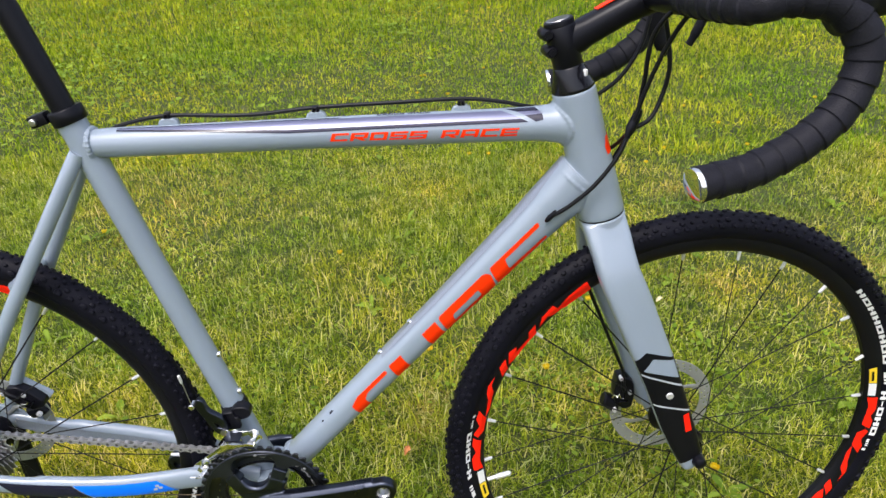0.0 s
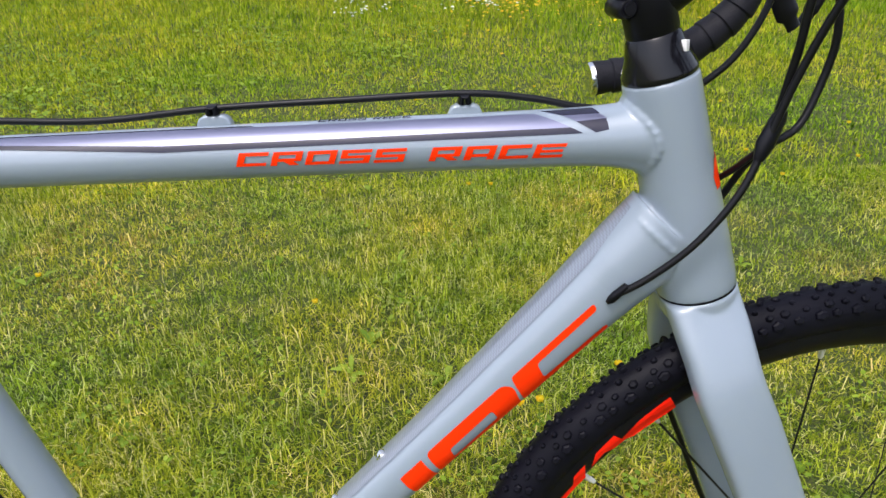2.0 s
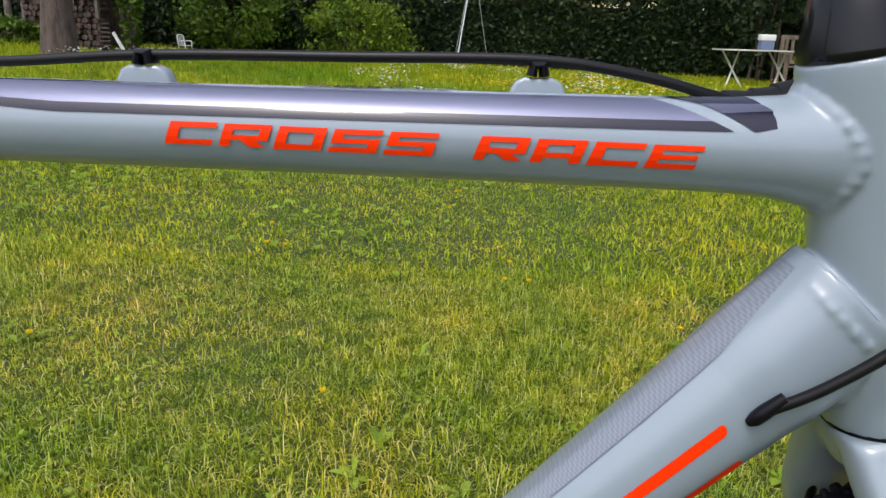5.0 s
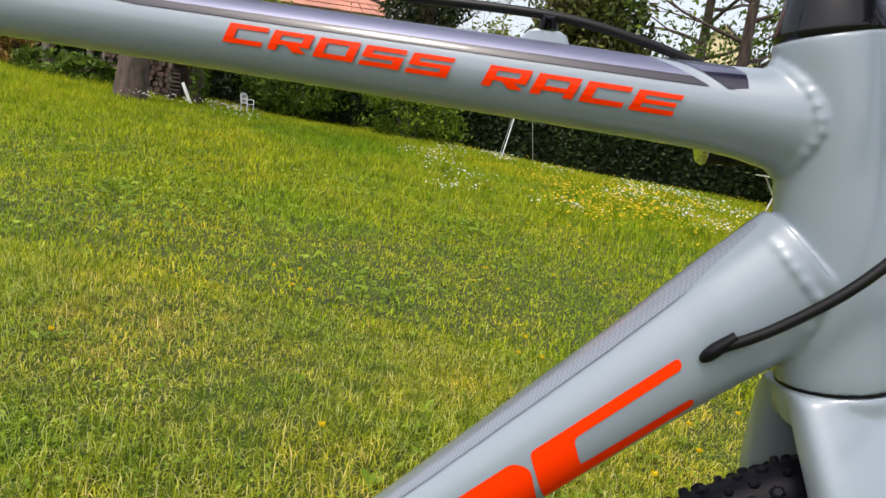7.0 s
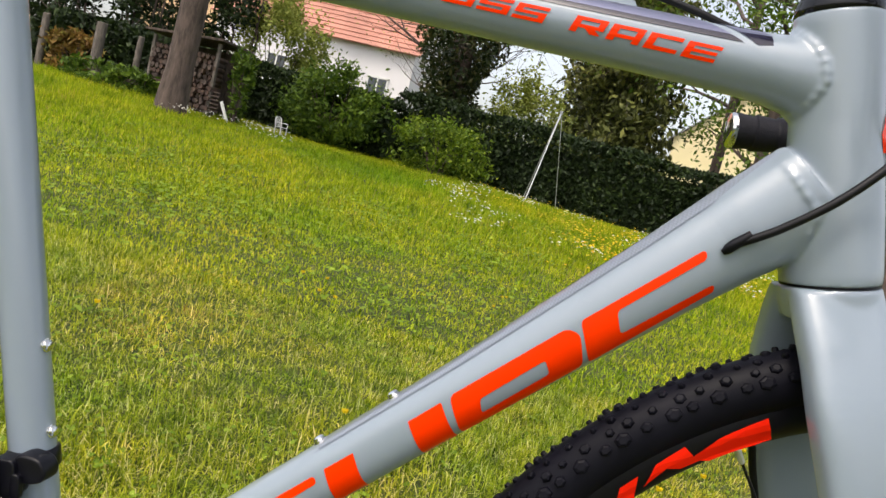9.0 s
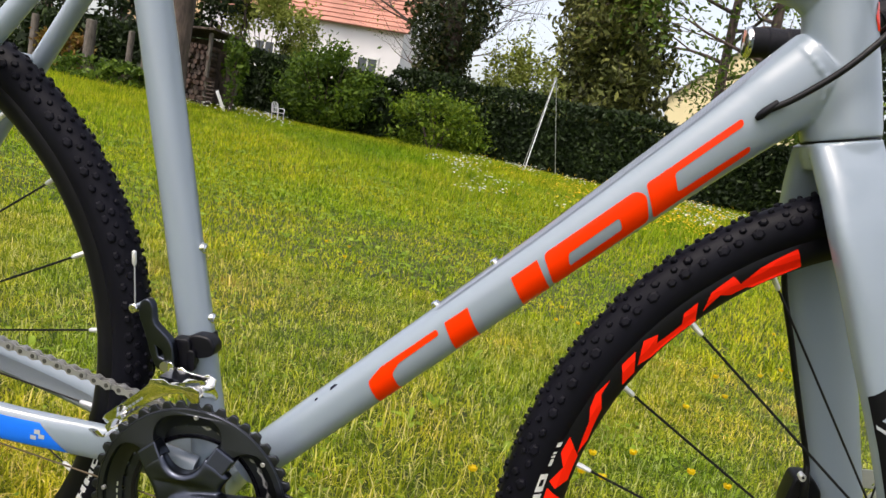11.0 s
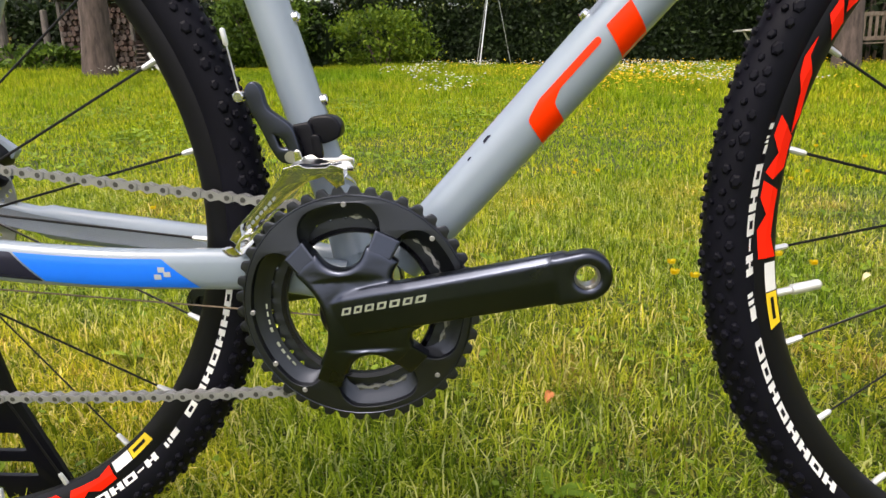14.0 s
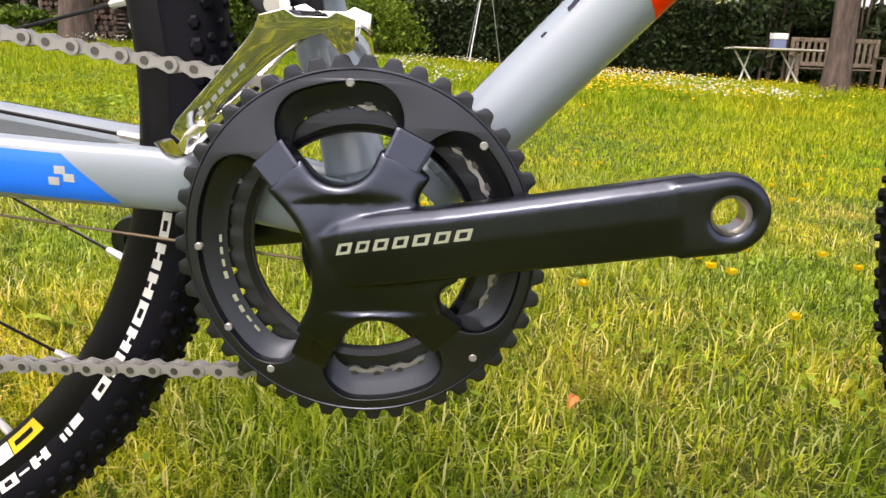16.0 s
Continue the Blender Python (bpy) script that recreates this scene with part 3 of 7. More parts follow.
part("dark_panel", decal([[(-0.10, 58), (0.10, 20), (0.10, 33), (-0.10, 64)], [(0.10, 20), (0.376, 23), (0.368, 35), (0.10, 33)]], on_top_ang, 24, 8), DARKSTRIPE, top_tube, "dark glossy panel on the tube")
# pale sky mirrored in the dark gloss is painted on as lilac
part("sky_sheen_panel", decal([[(-0.10, 64), (0.10, 33), (0.10, 72), (-0.10, 70)], [(0.10, 33), (0.368, 35), (0.345, 72), (0.10, 72)]], on_top_ang, 24, 8), LILACSHEEN, top_tube, "lilac grey sky sheen painted above the dark panel")
part("dark_line", decal([[(-0.10, 70), (0.10, 72), (0.10, 76), (-0.10, 73)], [(0.10, 72), (0.160, 74), (0.156, 77), (0.10, 76)]], on_top_ang, 24, 2), DARKSTRIPE, top_tube, "thin dark line along the crown of the tube")
part("dark_panel", decal([[(0.384, 23), (0.398, 30), (0.392, 50), (0.372, 46)], [(0.364, 62), (0.388, 62), (0.384, 84), (0.350, 80)]], on_top_ang, 8, 8), DARKSTRIPE, top_tube)
part("sky_sheen_panel", decal([[(0.372, 46), (0.392, 50), (0.388, 62), (0.364, 62)]], on_top_ang, 6, 4), LILACSHEEN, top_tube)


def on_top_flat(u, v):
    """u along x, v across in metres, over the crown of the top tube."""
    k = (u + 0.10) / 0.46
    ry, rz = 0.0181 + 0.0032 * k + 0.0003, 0.0179 + 0.0017 * k + 0.0003
    return Vector((u, v, TT_Z + rz * math.sqrt(max(0, 1 - (v / ry) ** 2))))


_x = 0.2015
for ch in "CROSS RACE":
    if ch == " ":
        _x += 0.0035
        continue
    quads = [[(_x + px * 0.0056 + pz * 0.0008, -0.0040 + pz * 0.0048) for px, pz in q] for q in STROKES[ch]]
    part("letter", decal(quads, on_top_flat, 1, 1), DARKSTRIPE, top_tube, "small dark letter " + ch, smooth=False)
    _x += 0.0066


def on_down_tube(s, v):
    """s along the tube, v up across its side, in metres."""
    c, a, b = dt_at(s)
    v = max(-0.975 * b, min(0.985 * b, v))
    f = v / b
    return c + DT_N * v + Vector((0, -(a * (1 - abs(f) ** (2 / 0.86)) ** (0.86 / 2) + 0.0004), 0))


def dt_print(name, quads, material, label=""):
    return part(name, decal(quads, on_down_tube, 12, 8), material, down_tube, label, smooth=True)


def dtq(*pts):
    """Print corners given from the tube's lower end (s, v)."""
    return [(s + 0.0223, v - 0.0030) for s, v in pts]


def dt_shape(name, loops, label, r=0.0045):
    part(name, print_shape([rounded(dtq(*loop), r if i == 0 else r * 0.6) for i, loop in enumerate(loops)], on_down_tube, 0.03, 0.0022), ORANGE, down_tube, label)


dt_shape("bracket_shape", [[(0.1245, -0.0200), (0.1480, -0.0195), (0.1535, -0.0010), (0.1640, 0.0035), (0.2085, 0.0038), (0.2092, 0.0092), (0.1480, 0.0096), (0.1310, 0.0050)]], "orange bracket-shaped print", 0.0030)
dt_shape("bar_shape", [[(0.2096, -0.0195), (0.2343, -0.0195), (0.2422, 0.0092), (0.2180, 0.0096)]], "orange bar-shaped print", 0.0008)
dt_shape("bar_shape", [[(0.2803, -0.0198), (0.3065, -0.0196), (0.3129, 0.0088), (0.2867, 0.0088)]], "orange bar-shaped print", 0.0008)
dt_shape("loop_shape", [[(0.3110, -0.0180), (0.4034, -0.0175), (0.4135, 0.0020), (0.4080, 0.0093), (0.3200, 0.0096)], [(0.3315, -0.0110), (0.3830, -0.0105), (0.3860, -0.0012), (0.3365, -0.0018)]], "orange loop-shaped print")
dt_shape("fork_shape", [[(0.4075, -0.0178), (0.4954, -0.0170), (0.4972, -0.0125), (0.4340, -0.0108), (0.4400, 0.0030), (0.5016, 0.0030), (0.5036, 0.0085), (0.4180, 0.0090)]], "orange fork-shaped print", 0.0030)


def on_dt_crown(s, deg):
    """s along the tube, deg: degrees up from its near side and on over the crown."""
    c, a, b = dt_at(s)
    t = radians(deg)
    return c + DT_N * ((b + 0.0007) * abs(math.sin(t)) ** 0.86) + Vector((0, -math.copysign((a + 0.0007) * abs(math.cos(t)) ** 0.86, math.cos(t)), 0))


part("weave_print", decal([[(0.24, 57), (0.40, 56), (0.40, 124), (0.24, 123)], [(0.40, 56), (0.545, 58), (0.545, 122), (0.40, 124)], [(0.545, 58), (0.592, 76), (0.592, 104), (0.545, 122)]], on_dt_crown, 24, 16), WEAVE, down_tube, "woven print along the crown of the tube")
dt_print("stone_mark", [[(0.118, 0.0145), (0.127, 0.0150), (0.124, 0.0168), (0.119, 0.0166)], [(0.100, 0.0146), (0.104, 0.0148), (0.103, 0.0160), (0.100, 0.0158)]], DARKSTRIPE)


def on_chain_stay(u, v):
    """u: x; v: part of the stay's half height."""
    k = min(range(len(CS) - 1), key=lambda i: abs(CS[i].x - u))
    c = CS[k] + (CS[k + 1] - CS[k]) * ((u - CS[k].x) / (CS[k + 1].x - CS[k].x))
    return Vector((u, c.y - 0.0096 * (1 - abs(v) ** 2.5) ** 0.4 - 0.0005, c.z + 0.0168 * v))


CS = curve_pts([(-0.015, -0.018, 0.283), (-0.085, -0.0262, 0.2955), (-0.20, -0.0510, 0.3060), (-0.31, -0.060, 0.3200), (-0.412, -0.066, 0.342)], 8)
part("blue_panel", decal([[(-0.240, -0.66), (-0.126, -0.80), (-0.152, 0.62), (-0.262, 0.62)]], on_chain_stay, 16, 8), BLUE, chain_stay_near, "blue slanted panel")
part("dark_panel", decal([[(-0.34, -0.62), (-0.242, -0.66), (-0.264, 0.62), (-0.36, 0.62)]], on_chain_stay, 12, 8), DARKSTRIPE, chain_stay_near, "dark slanted panel")
part("small_print", decal([[(-0.158, -0.35), (-0.153, -0.35), (-0.153, -0.1), (-0.158, -0.1)], [(-0.151, -0.22), (-0.146, -0.22), (-0.146, 0.03), (-0.151, 0.03)], [(-0.155, 0.0), (-0.150, 0.0), (-0.150, 0.25), (-0.155, 0.25)]], lambda u, v: on_chain_stay(u, v) + Vector((0, -0.0003, 0)), 2, 2), SILVERGREY, chain_stay_near)


def on_far_stay(u, v):
    p = on_chain_stay(u, v)
    return Vector((p.x, -(p.y) - 0.0200, p.z))


part("weave_print", decal([[(-0.40, -0.55), (-0.13, -0.55), (-0.16, 0.35), (-0.40, 0.5)]], on_far_stay, 16, 6), WEAVE, chain_stay_far)


# head badge, seen from the side as a thin orange lozenge
def on_head(a, z):
    k = (z - HT_LOW.z) / (HT_TOP.z - HT_LOW.z)
    c = HT_LOW.lerp(HT_TOP, k)
    r = 0.0283 - 0.0032 * min(1, max(0, k)) + 0.0004
    fwd = Vector((STEER_AXIS.z, 0, -STEER_AXIS.x))
    return c + fwd * (r * math.cos(a)) + Vector((0, -r * math.sin(a), 0))


part("head_badge", decal([[(-0.70, 0.756), (0.72, 0.756), (0.80, 0.766), (-0.80, 0.766)], [(-0.80, 0.766), (0.80, 0.766), (0.60, 0.777), (-0.60, 0.777)]], on_head, 12, 4), ORANGE, head_tube, "orange head badge")

# -- cables along the frame --
tt_cable = part("top_cable", sweep(curve_pts([(-0.125, 0.004, 0.806), (-0.095, 0.004, 0.8165), (-0.042, 0.004, 0.8245), (0.05, 0.004, 0.8210), (0.131, 0.004, 0.8262), (0.22, 0.004, 0.828), (0.300, 0.004, 0.829), (0.345, 0.005, 0.8235), (0.375, 0.006, 0.8165), (0.395, 0.010, 0.8130)], 8), 0.0024, 10), CABLE, bicycle, "black brake hose along the top tube")
for cx in (-0.042, 0.131, 0.300):
    dome = [(cx - 0.0105, 0.811), (cx - 0.0103, 0.8155), (cx - 0.0085, 0.8190), (cx - 0.0055, 0.8205), (cx, 0.8200), (cx + 0.0055, 0.8205), (cx + 0.0085, 0.8190), (cx + 0.0103, 0.8155), (cx + 0.0105, 0.811)]
    guide = part("cable_guide", plate([dome], -0.0005, 0.0085, 0.0016, 3), GREY, bicycle)
    part("zip_tie", sweep([(cx - 0.0026, 0.004, 0.8225), (cx - 0.0018, 0.004, 0.8272), (cx + 0.0018, 0.004, 0.8272), (cx + 0.0026, 0.004, 0.8225)], [(0.0060, 0.0024)] * 4, 12), BLACK, guide, "black cable tie")


def hose(ctrl, r=0.0026):
    return part("cable", sweep(curve_pts(ctrl, 9), r, 10), CABLE, bicycle, "black cable housing")


part("cable_port", sweep([on_down_tube(0.5335, -0.0010), on_down_tube(0.5365, -0.0005) + Vector((0, -0.0015, 0)), on_down_tube(0.541, 0.0) + Vector((0, -0.0022, 0)), on_down_tube(0.552, 0.0) + Vector((0, -0.0030, 0))], [0.0020, 0.0032, 0.0034, 0.0027], 12), BLACK, down_tube, "black rubber cable port")
hose([on_down_tube(0.540, 0.0) + Vector((0, -0.0015, 0)), (0.423, -0.034, 0.7045), (0.450, -0.039, 0.731), (0.474, -0.039, 0.764), (0.488, -0.036, 0.796), (0.500, -0.04, 0.840), (0.514, -0.050, 0.885), (0.530, -0.07, 0.925), (0.545, -0.10, 0.945)])
hose([(0.455, 0.030, 0.690), (0.470, 0.012, 0.722), (0.488, -0.004, 0.768), (0.496, -0.022, 0.800), (0.499, -0.036, 0.850), (0.502, -0.046, 0.900), (0.520, -0.07, 0.935), (0.540, -0.09, 0.948)])
hose([(0.489, -0.034, 0.795), (0.512, -0.026, 0.805), (0.525, -0.02, 0.830), (0.530, -0.02, 0.858), (0.526, -0.02, 0.890), (0.520, -0.02, 0.920), (0.535, 0.02, 0.945)])
hose([(0.462, 0.024, 0.742), (0.480, -0.004, 0.768), (0.490, -0.028, 0.792)], 0.0024)
hose([(0.452, 0.030, 0.812), (0.490, 0.040, 0.836), (0.515, 0.050, 0.870), (0.527, 0.060, 0.908), (0.540, 0.08, 0.942)])
part("cable_splitter", sweep([(0.4845, -0.037, 0.787), (0.488, -0.036, 0.797), (0.496, -0.032, 0.813), (0.498, -0.032, 0.818)], [(0.0032, 0.0032), (0.0050, 0.0062), (0.0046, 0.0050), (0.003, 0.003)], 12), BLACK, bicycle, "black rubber cable splitter")

part("shift_wire", rod((-0.395, -0.045, 0.296), (-0.015, -0.030, 0.2560), 0.0008, 8), WIREMAT, bicycle, "thin brownish inner wire below the chain stay")

# -- headset, stem and bar --
cone = part("headset_cone", steered(sweep([HT_TOP + STEER_AXIS * s for s in (0.0, 0.0015, 0.004, 0.015, 0.026, 0.028)], [0.0242, 0.0250, 0.0248, 0.0205, 0.0180, 0.0165], 32)), GLOSSBLACK, bicycle, "glossy black headset cone")
part("white_mark", steered(block((0.0045, 0.006, 0.007), HT_TOP + STEER_AXIS * 0.021 + Vector((0.013, -0.0145, 0)), 0.0005, m=Matrix.Rotation(radians(40), 4, "Z"))), WHITE, cone)
SPC = HT_TOP + STEER_AXIS * 0.028
stem = part("stem", turned(sweep([SPC + STEER_AXIS * s for s in (0.0, 0.001, 0.044, 0.046)], [0.0165, 0.0172, 0.0178, 0.0165], 28)), BLACK, bicycle, "satin black handlebar stem")
SC = SPC + STEER_AXIS * 0.024
BARC = Vector((0.512, 0, 0.932))
part("stem_body", turned(sweep([SC, SC.lerp(BARC, 0.25), SC.lerp(BARC, 0.7), SC.lerp(BARC, 1.0)], [(0.0165, 0.0205), (0.0160, 0.0165), (0.0160, 0.0155), (0.0205, 0.0195)], 24, square=0.85)), BLACK, stem)
part("stem_print", turned(block((0.030, 0.012, 0.001), SC.lerp(BARC, 0.55) + Vector((-0.004, 0, 0.0165)), 0.0003, m=Matrix.Rotation(-(BARC - SC).to_track_quat("X", "Z").to_euler().y * -1, 4, "Y"))), ORANGE, stem, "orange stem print")
part("top_cap", turned(sweep([SPC + STEER_AXIS * s for s in (0.046, 0.0475, 0.051, 0.052)], [0.0172, 0.0172, 0.0165, 0.0150], 28)), BLACK, stem)
part("cap_ring", turned(sweep([SPC + STEER_AXIS * s for s in (0.0520, 0.0526)], [0.0130, 0.0125], 28)), STEEL, stem)
for s in (0.013, 0.032):
    c = SPC + STEER_AXIS * s - Vector((0.019, 0, -0.004))
    part("pinch_lug", turned(sweep([c + Vector((0, -0.013, 0)), c + Vector((0, -0.011, 0)), c + Vector((0, 0.011, 0)), c + Vector((0, 0.013, 0))], [0.005, 0.0066, 0.0066, 0.005], 14, (1, 0, 0))), BLACK, stem)
    part("pinch_bolt", turned(rod(c + Vector((0, -0.0155, 0)), c + Vector((0, -0.010, 0)), 0.0036, 12)), BLACK, stem)

handlebar = part("handlebar", turned(sweep([(0.512, -0.195, 0.939), (0.512, -0.05, 0.934), (0.512, 0.05, 0.934), (0.512, 0.195, 0.939)], [0.0125, 0.0158, 0.0158, 0.0125], 18, (1, 0, 0))), BLACK, bicycle, "black drop handlebar with wrapped tape")


def drop_line(sy):
    """The middle line of one drop, from the tops round the hook to the bar end."""
    y0, y1 = 0.209 * sy, 0.232 * sy
    return curve_pts([(0.512, 0.085 * sy, 0.936), (0.512, 0.150 * sy, 0.938), (0.517, y0 * 0.97, 0.941), (0.545, y0, 0.946), (0.590, y0 + 0.003 * sy, 0.937), (0.6170, y0 + 0.007 * sy, 0.903),
        (0.609, y0 + 0.011 * sy, 0.862), (0.577, y0 + 0.015 * sy, 0.830), (0.523, y0 + 0.018 * sy, 0.804), (0.466, y1, 0.796)], 14)


for sy in (-1, 1):
    line = drop_line(sy)
    # finer steps so that each turn of the tape shows its lip
    fine, frad, length = [], [], 0.0
    for i in range(len(line) - 1):
        for j in range(3):
            p = line[i].lerp(line[i + 1], j / 3)
            length += (p - fine[-1]).length if fine else 0
            k = (length / 0.0195) % 1.0
            fine.append(p)
            frad.append(0.0153 + 0.0017 * min(1.0, k * 1.15) - (0.0014 if k > 0.94 else 0))
    part("bar_tape", turned(sweep(fine, frad, 22, (0, 0, 1))), TAPE, handlebar, "black wrapped bar tape")
    end, back = line[-1], (line[-1] - line[-3]).normalized()
    part("bar_plug", turned(sweep([end - back * 0.004, end + back * 0.001, end + back * 0.003, end + back * 0.0042], [0.0165, 0.0165, 0.0155, 0.011], 24, (0, 0, 1))), CHROME, handlebar, "chrome bar end plug")
    hood = part("brake_hood", turned(sweep(curve_pts([(0.586, 0.205 * sy, 0.936), (0.610, 0.206 * sy, 0.944), (0.636, 0.207 * sy, 0.948), (0.666, 0.207 * sy, 0.962), (0.682, 0.207 * sy, 0.985), (0.676, 0.206 * sy, 1.000)], 5),
        [(0.0205, 0.027)] * 6 + [(0.0175, 0.021)] * 8 + [(0.016, 0.019)] * 8 + [(0.014, 0.015)] * 3 + [(0.008, 0.008)], 18, square=0.85)), BLACK, handlebar, "black rubber brake hood")
    part("brake_lever", turned(sweep(curve_pts([(0.668, 0.207 * sy, 0.960), (0.690, 0.209 * sy, 0.928), (0.693, 0.214 * sy, 0.885), (0.682, 0.220 * sy, 0.850), (0.676, 0.224 * sy, 0.835)], 5),
        [(0.010, 0.008)] * 8 + [(0.009, 0.006)] * 8 + [(0.007, 0.005)] * 5, 14)), BLACK, hood, "black brake lever")
# shift paddle of the far lever, seen beyond the bar
part("shift_paddle", steered(sweep(curve_pts([(0.563, 0.10, 0.905), (0.566, 0.10, 0.88), (0.574, 0.10, 0.862), (0.583, 0.10, 0.848)], 4), [(0.004, 0.012)] * 6 + [(0.004, 0.010)] * 4 + [(0.003, 0.006)] * 3, 12)), BLACK, handlebar, "black shift paddle")

# -- fork --
BLADE = [(0.4672, 0.003, 0.6865), (0.4681, 0.0115, 0.6740), (0.4726, 0.0245, 0.652), (0.4759, 0.0335, 0.635), (0.4817, 0.0425, 0.611), (0.4963, 0.0480, 0.575), (0.5140, 0.0515, 0.530), (0.5396, 0.056, 0.466), (0.5638, 0.060, 0.397), (0.5812, 0.0615, 0.353), (0.5952, 0.062, 0.318), (0.5980, 0.062, 0.311)]
BLADE_R = [(0.010, 0.0255), (0.0120, 0.0275), (0.0130, 0.0272), (0.0130, 0.0262), (0.0128, 0.0260), (0.0125, 0.0264), (0.0120, 0.0260), (0.0115, 0.0246), (0.0105, 0.0232), (0.0100, 0.0206), (0.0090, 0.0165), (0.007, 0.011)]
bm = sweep([HT_LOW - STEER_AXIS * 0.0008, HT_LOW - STEER_AXIS * 0.003, HT_LOW - STEER_AXIS * 0.011, HT_LOW - STEER_AXIS * 0.022], [0.0284, 0.0293, 0.0292, 0.026], 40)
for sy in (-1, 1):
    pts = curve_pts([(x, y * sy, z) for x, y, z in BLADE], 4)
    rad = []
    for i in range(len(BLADE_R) - 1):
        for k in range(4):
            t = k / 4
            rad.append((BLADE_R[i][0] * (1 - t) + BLADE_R[i + 1][0] * t, BLADE_R[i][1] * (1 - t) + BLADE_R[i + 1][1] * t))
    rad.append(BLADE_R[-1])
    sweep(pts, rad, 40, square=0.58, bm=bm)
for v in bm.verts:
    if (v.co - HT_LOW).dot(STEER_AXIS) > -0.0012:
        v.co -= STEER_AXIS * ((v.co - HT_LOW).dot(STEER_AXIS) + 0.0012)
fork = part("fork", steered(melted(bm, 0.0014, 8)), GREY, bicycle, "grey straight-bladed one-piece fork")
part("crown_seal", sweep([HT_LOW - STEER_AXIS * 0.0010, HT_LOW + STEER_AXIS * 0.0002], [0.0284, 0.0284], 40), BLACK, fork, "thin black headset seal")
def on_fork(s, v):
    """s: 0 at the crown to 1 at the axle; v: part of the blade's half width, towards the front."""
    z = 0.600 - 0.275 * s
    zs = [-p[2] for p in BLADE]
    c = Vector((float(np.interp(-z, zs, [p[0] for p in BLADE])), -float(np.interp(-z, zs, [p[1] for p in BLADE])), z))
    deep, w = (float(np.interp(-z, zs, [r[k] for r in BLADE_R])) for k in (0, 1))
    f = Vector((0.93, 0.09, 0.37))
    return STEER @ (c + f * (w * v) + Vector((0, -deep * (1 - min(1, abs(v)) ** 3.45) ** 0.29 - 0.0008, 0)))


def fork_shape(loop, material, label="", up=0.0):
    part("fork_print", print_shape([loop], lambda s, v: on_fork(s, v) + Vector((0, -up, 0)), 0.04, 0.12), material, fork, label)


fork_shape([(0.345, -0.97), (0.322, -0.30), (0.415, 0.97), (0.985, 0.97), (0.985, -0.97)], BLACK, "black angular fork print")
fork_shape([(0.405, -0.78), (0.367, -0.10), (0.425, 0.90), (0.520, 0.86)], GREY, "grey slanted field", 0.0006)
fork_shape([(0.415, -0.93), (0.425, -0.93), (0.575, 0.90), (0.563, 0.90)], SILVERGREY, "", 0.0005)
fork_shape([(0.590, -0.93), (0.600, -0.93), (0.720, 0.90), (0.710, 0.90)], SILVERGREY, "", 0.0005)
fork_shape([(0.720, 0.45), (0.726, 0.80), (0.822, 0.66), (0.815, 0.25)], RED, "red mark", 0.0005)
_r = on_fork(0.585, 0.04)
part("fork_rivet", rod(_r + Vector((0, -0.0018, 0)), _r + Vector((0, 0.004, 0)), 0.0050, 18, bevel=0.001), ALLOY, fork)
part("axle_cap", steered(sweep([(FRONT[0], -0.050, FRONT[1]), (FRONT[0], -0.072, FRONT[1]), (FRONT[0], -0.079, FRONT[1]), (FRONT[0], -0.081, FRONT[1])], [0.0095, 0.0095, 0.0080, 0.005], 18, (1, 0, 0))), BLACK, fork)

# -- wheels --
R_TYRE, R_EDGE, R_RIM = 0.3220, 0.3080, 0.2880  # middle of the tyre's section, rim edge, rim's inner wall
_ROD = sweep([(0, 0, 0), (0, 0, 1)], [(0.0011, 0.0006), (0.0011, 0.0006)], 6)
_me_spoke = bpy.data.meshes.new("spoke")
_ROD.to_mesh(_me_spoke)
_ROD.free()
_me_spoke.materials.append(SPOKE)
_NIP = sweep([(0, 0, 0), (0, 0, 0.002), (0, 0, 0.0125), (0, 0, 0.014)], [0.0020, 0.0026, 0.0022, 0.0015], 8)
_me_nip = bpy.data.meshes.new("nipple")
_NIP.to_mesh(_me_nip)
_NIP.free()
_me_nip.materials.append(ALLOY)


def aim(a, b, stretch=1.0):
    """The pose that lays a unit rod along z from a towards b."""
    d = Vector(b) - Vector(a)
    return Matrix.Translation(a) @ d.to_track_quat("Z", "Y").to_matrix().to_4x4() @ Matrix.Diagonal((1, 1, stretch, 1))


# plain slanted shapes of the rim's red print: (degrees along the rim, part of its height)
RIM_SHAPES = [
    [(0, 0.05), (0, 0.95), (6, 0.75), (9.5, 0.45), (10, 0.95), (14, 0.8), (16.5, 0.2), (13, 0.45), (11.5, 0.15), (9, 0.15), (8, 0), (2, 0)],
    [(16.4, 0.75), (19, 0.72), (20.3, 0.3), (23, 0.32), (25, 0.4), (24, 0.7), (26.2, 0.95), (29.6, 0.25), (27, 0.05), (18.2, 0)],
    [(28.2, 0.85), (31, 0.9), (33.5, 0.17), (30.7, 0.12)],
    [(33.9, 0.85), (37, 1), (39.2, 0.84), (41.1, 0.5), (46.7, 0.2), (44, 0.05), (38.4, 0.3), (36.5, 0.77)],
    [(44.6, 0.95), (47.4, 1), (49.5, 0.6), (52.3, 0.98), (53.2, 0.6), (51.4, 0.1), (47, 0.12)],
    [(53.4, 0.98), (55.8, 1), (58, 0.66), (60.2, 1), (64.3, 0.9), (64.3, 0.06), (61.2, 0.3), (54.6, 0.2)],
]


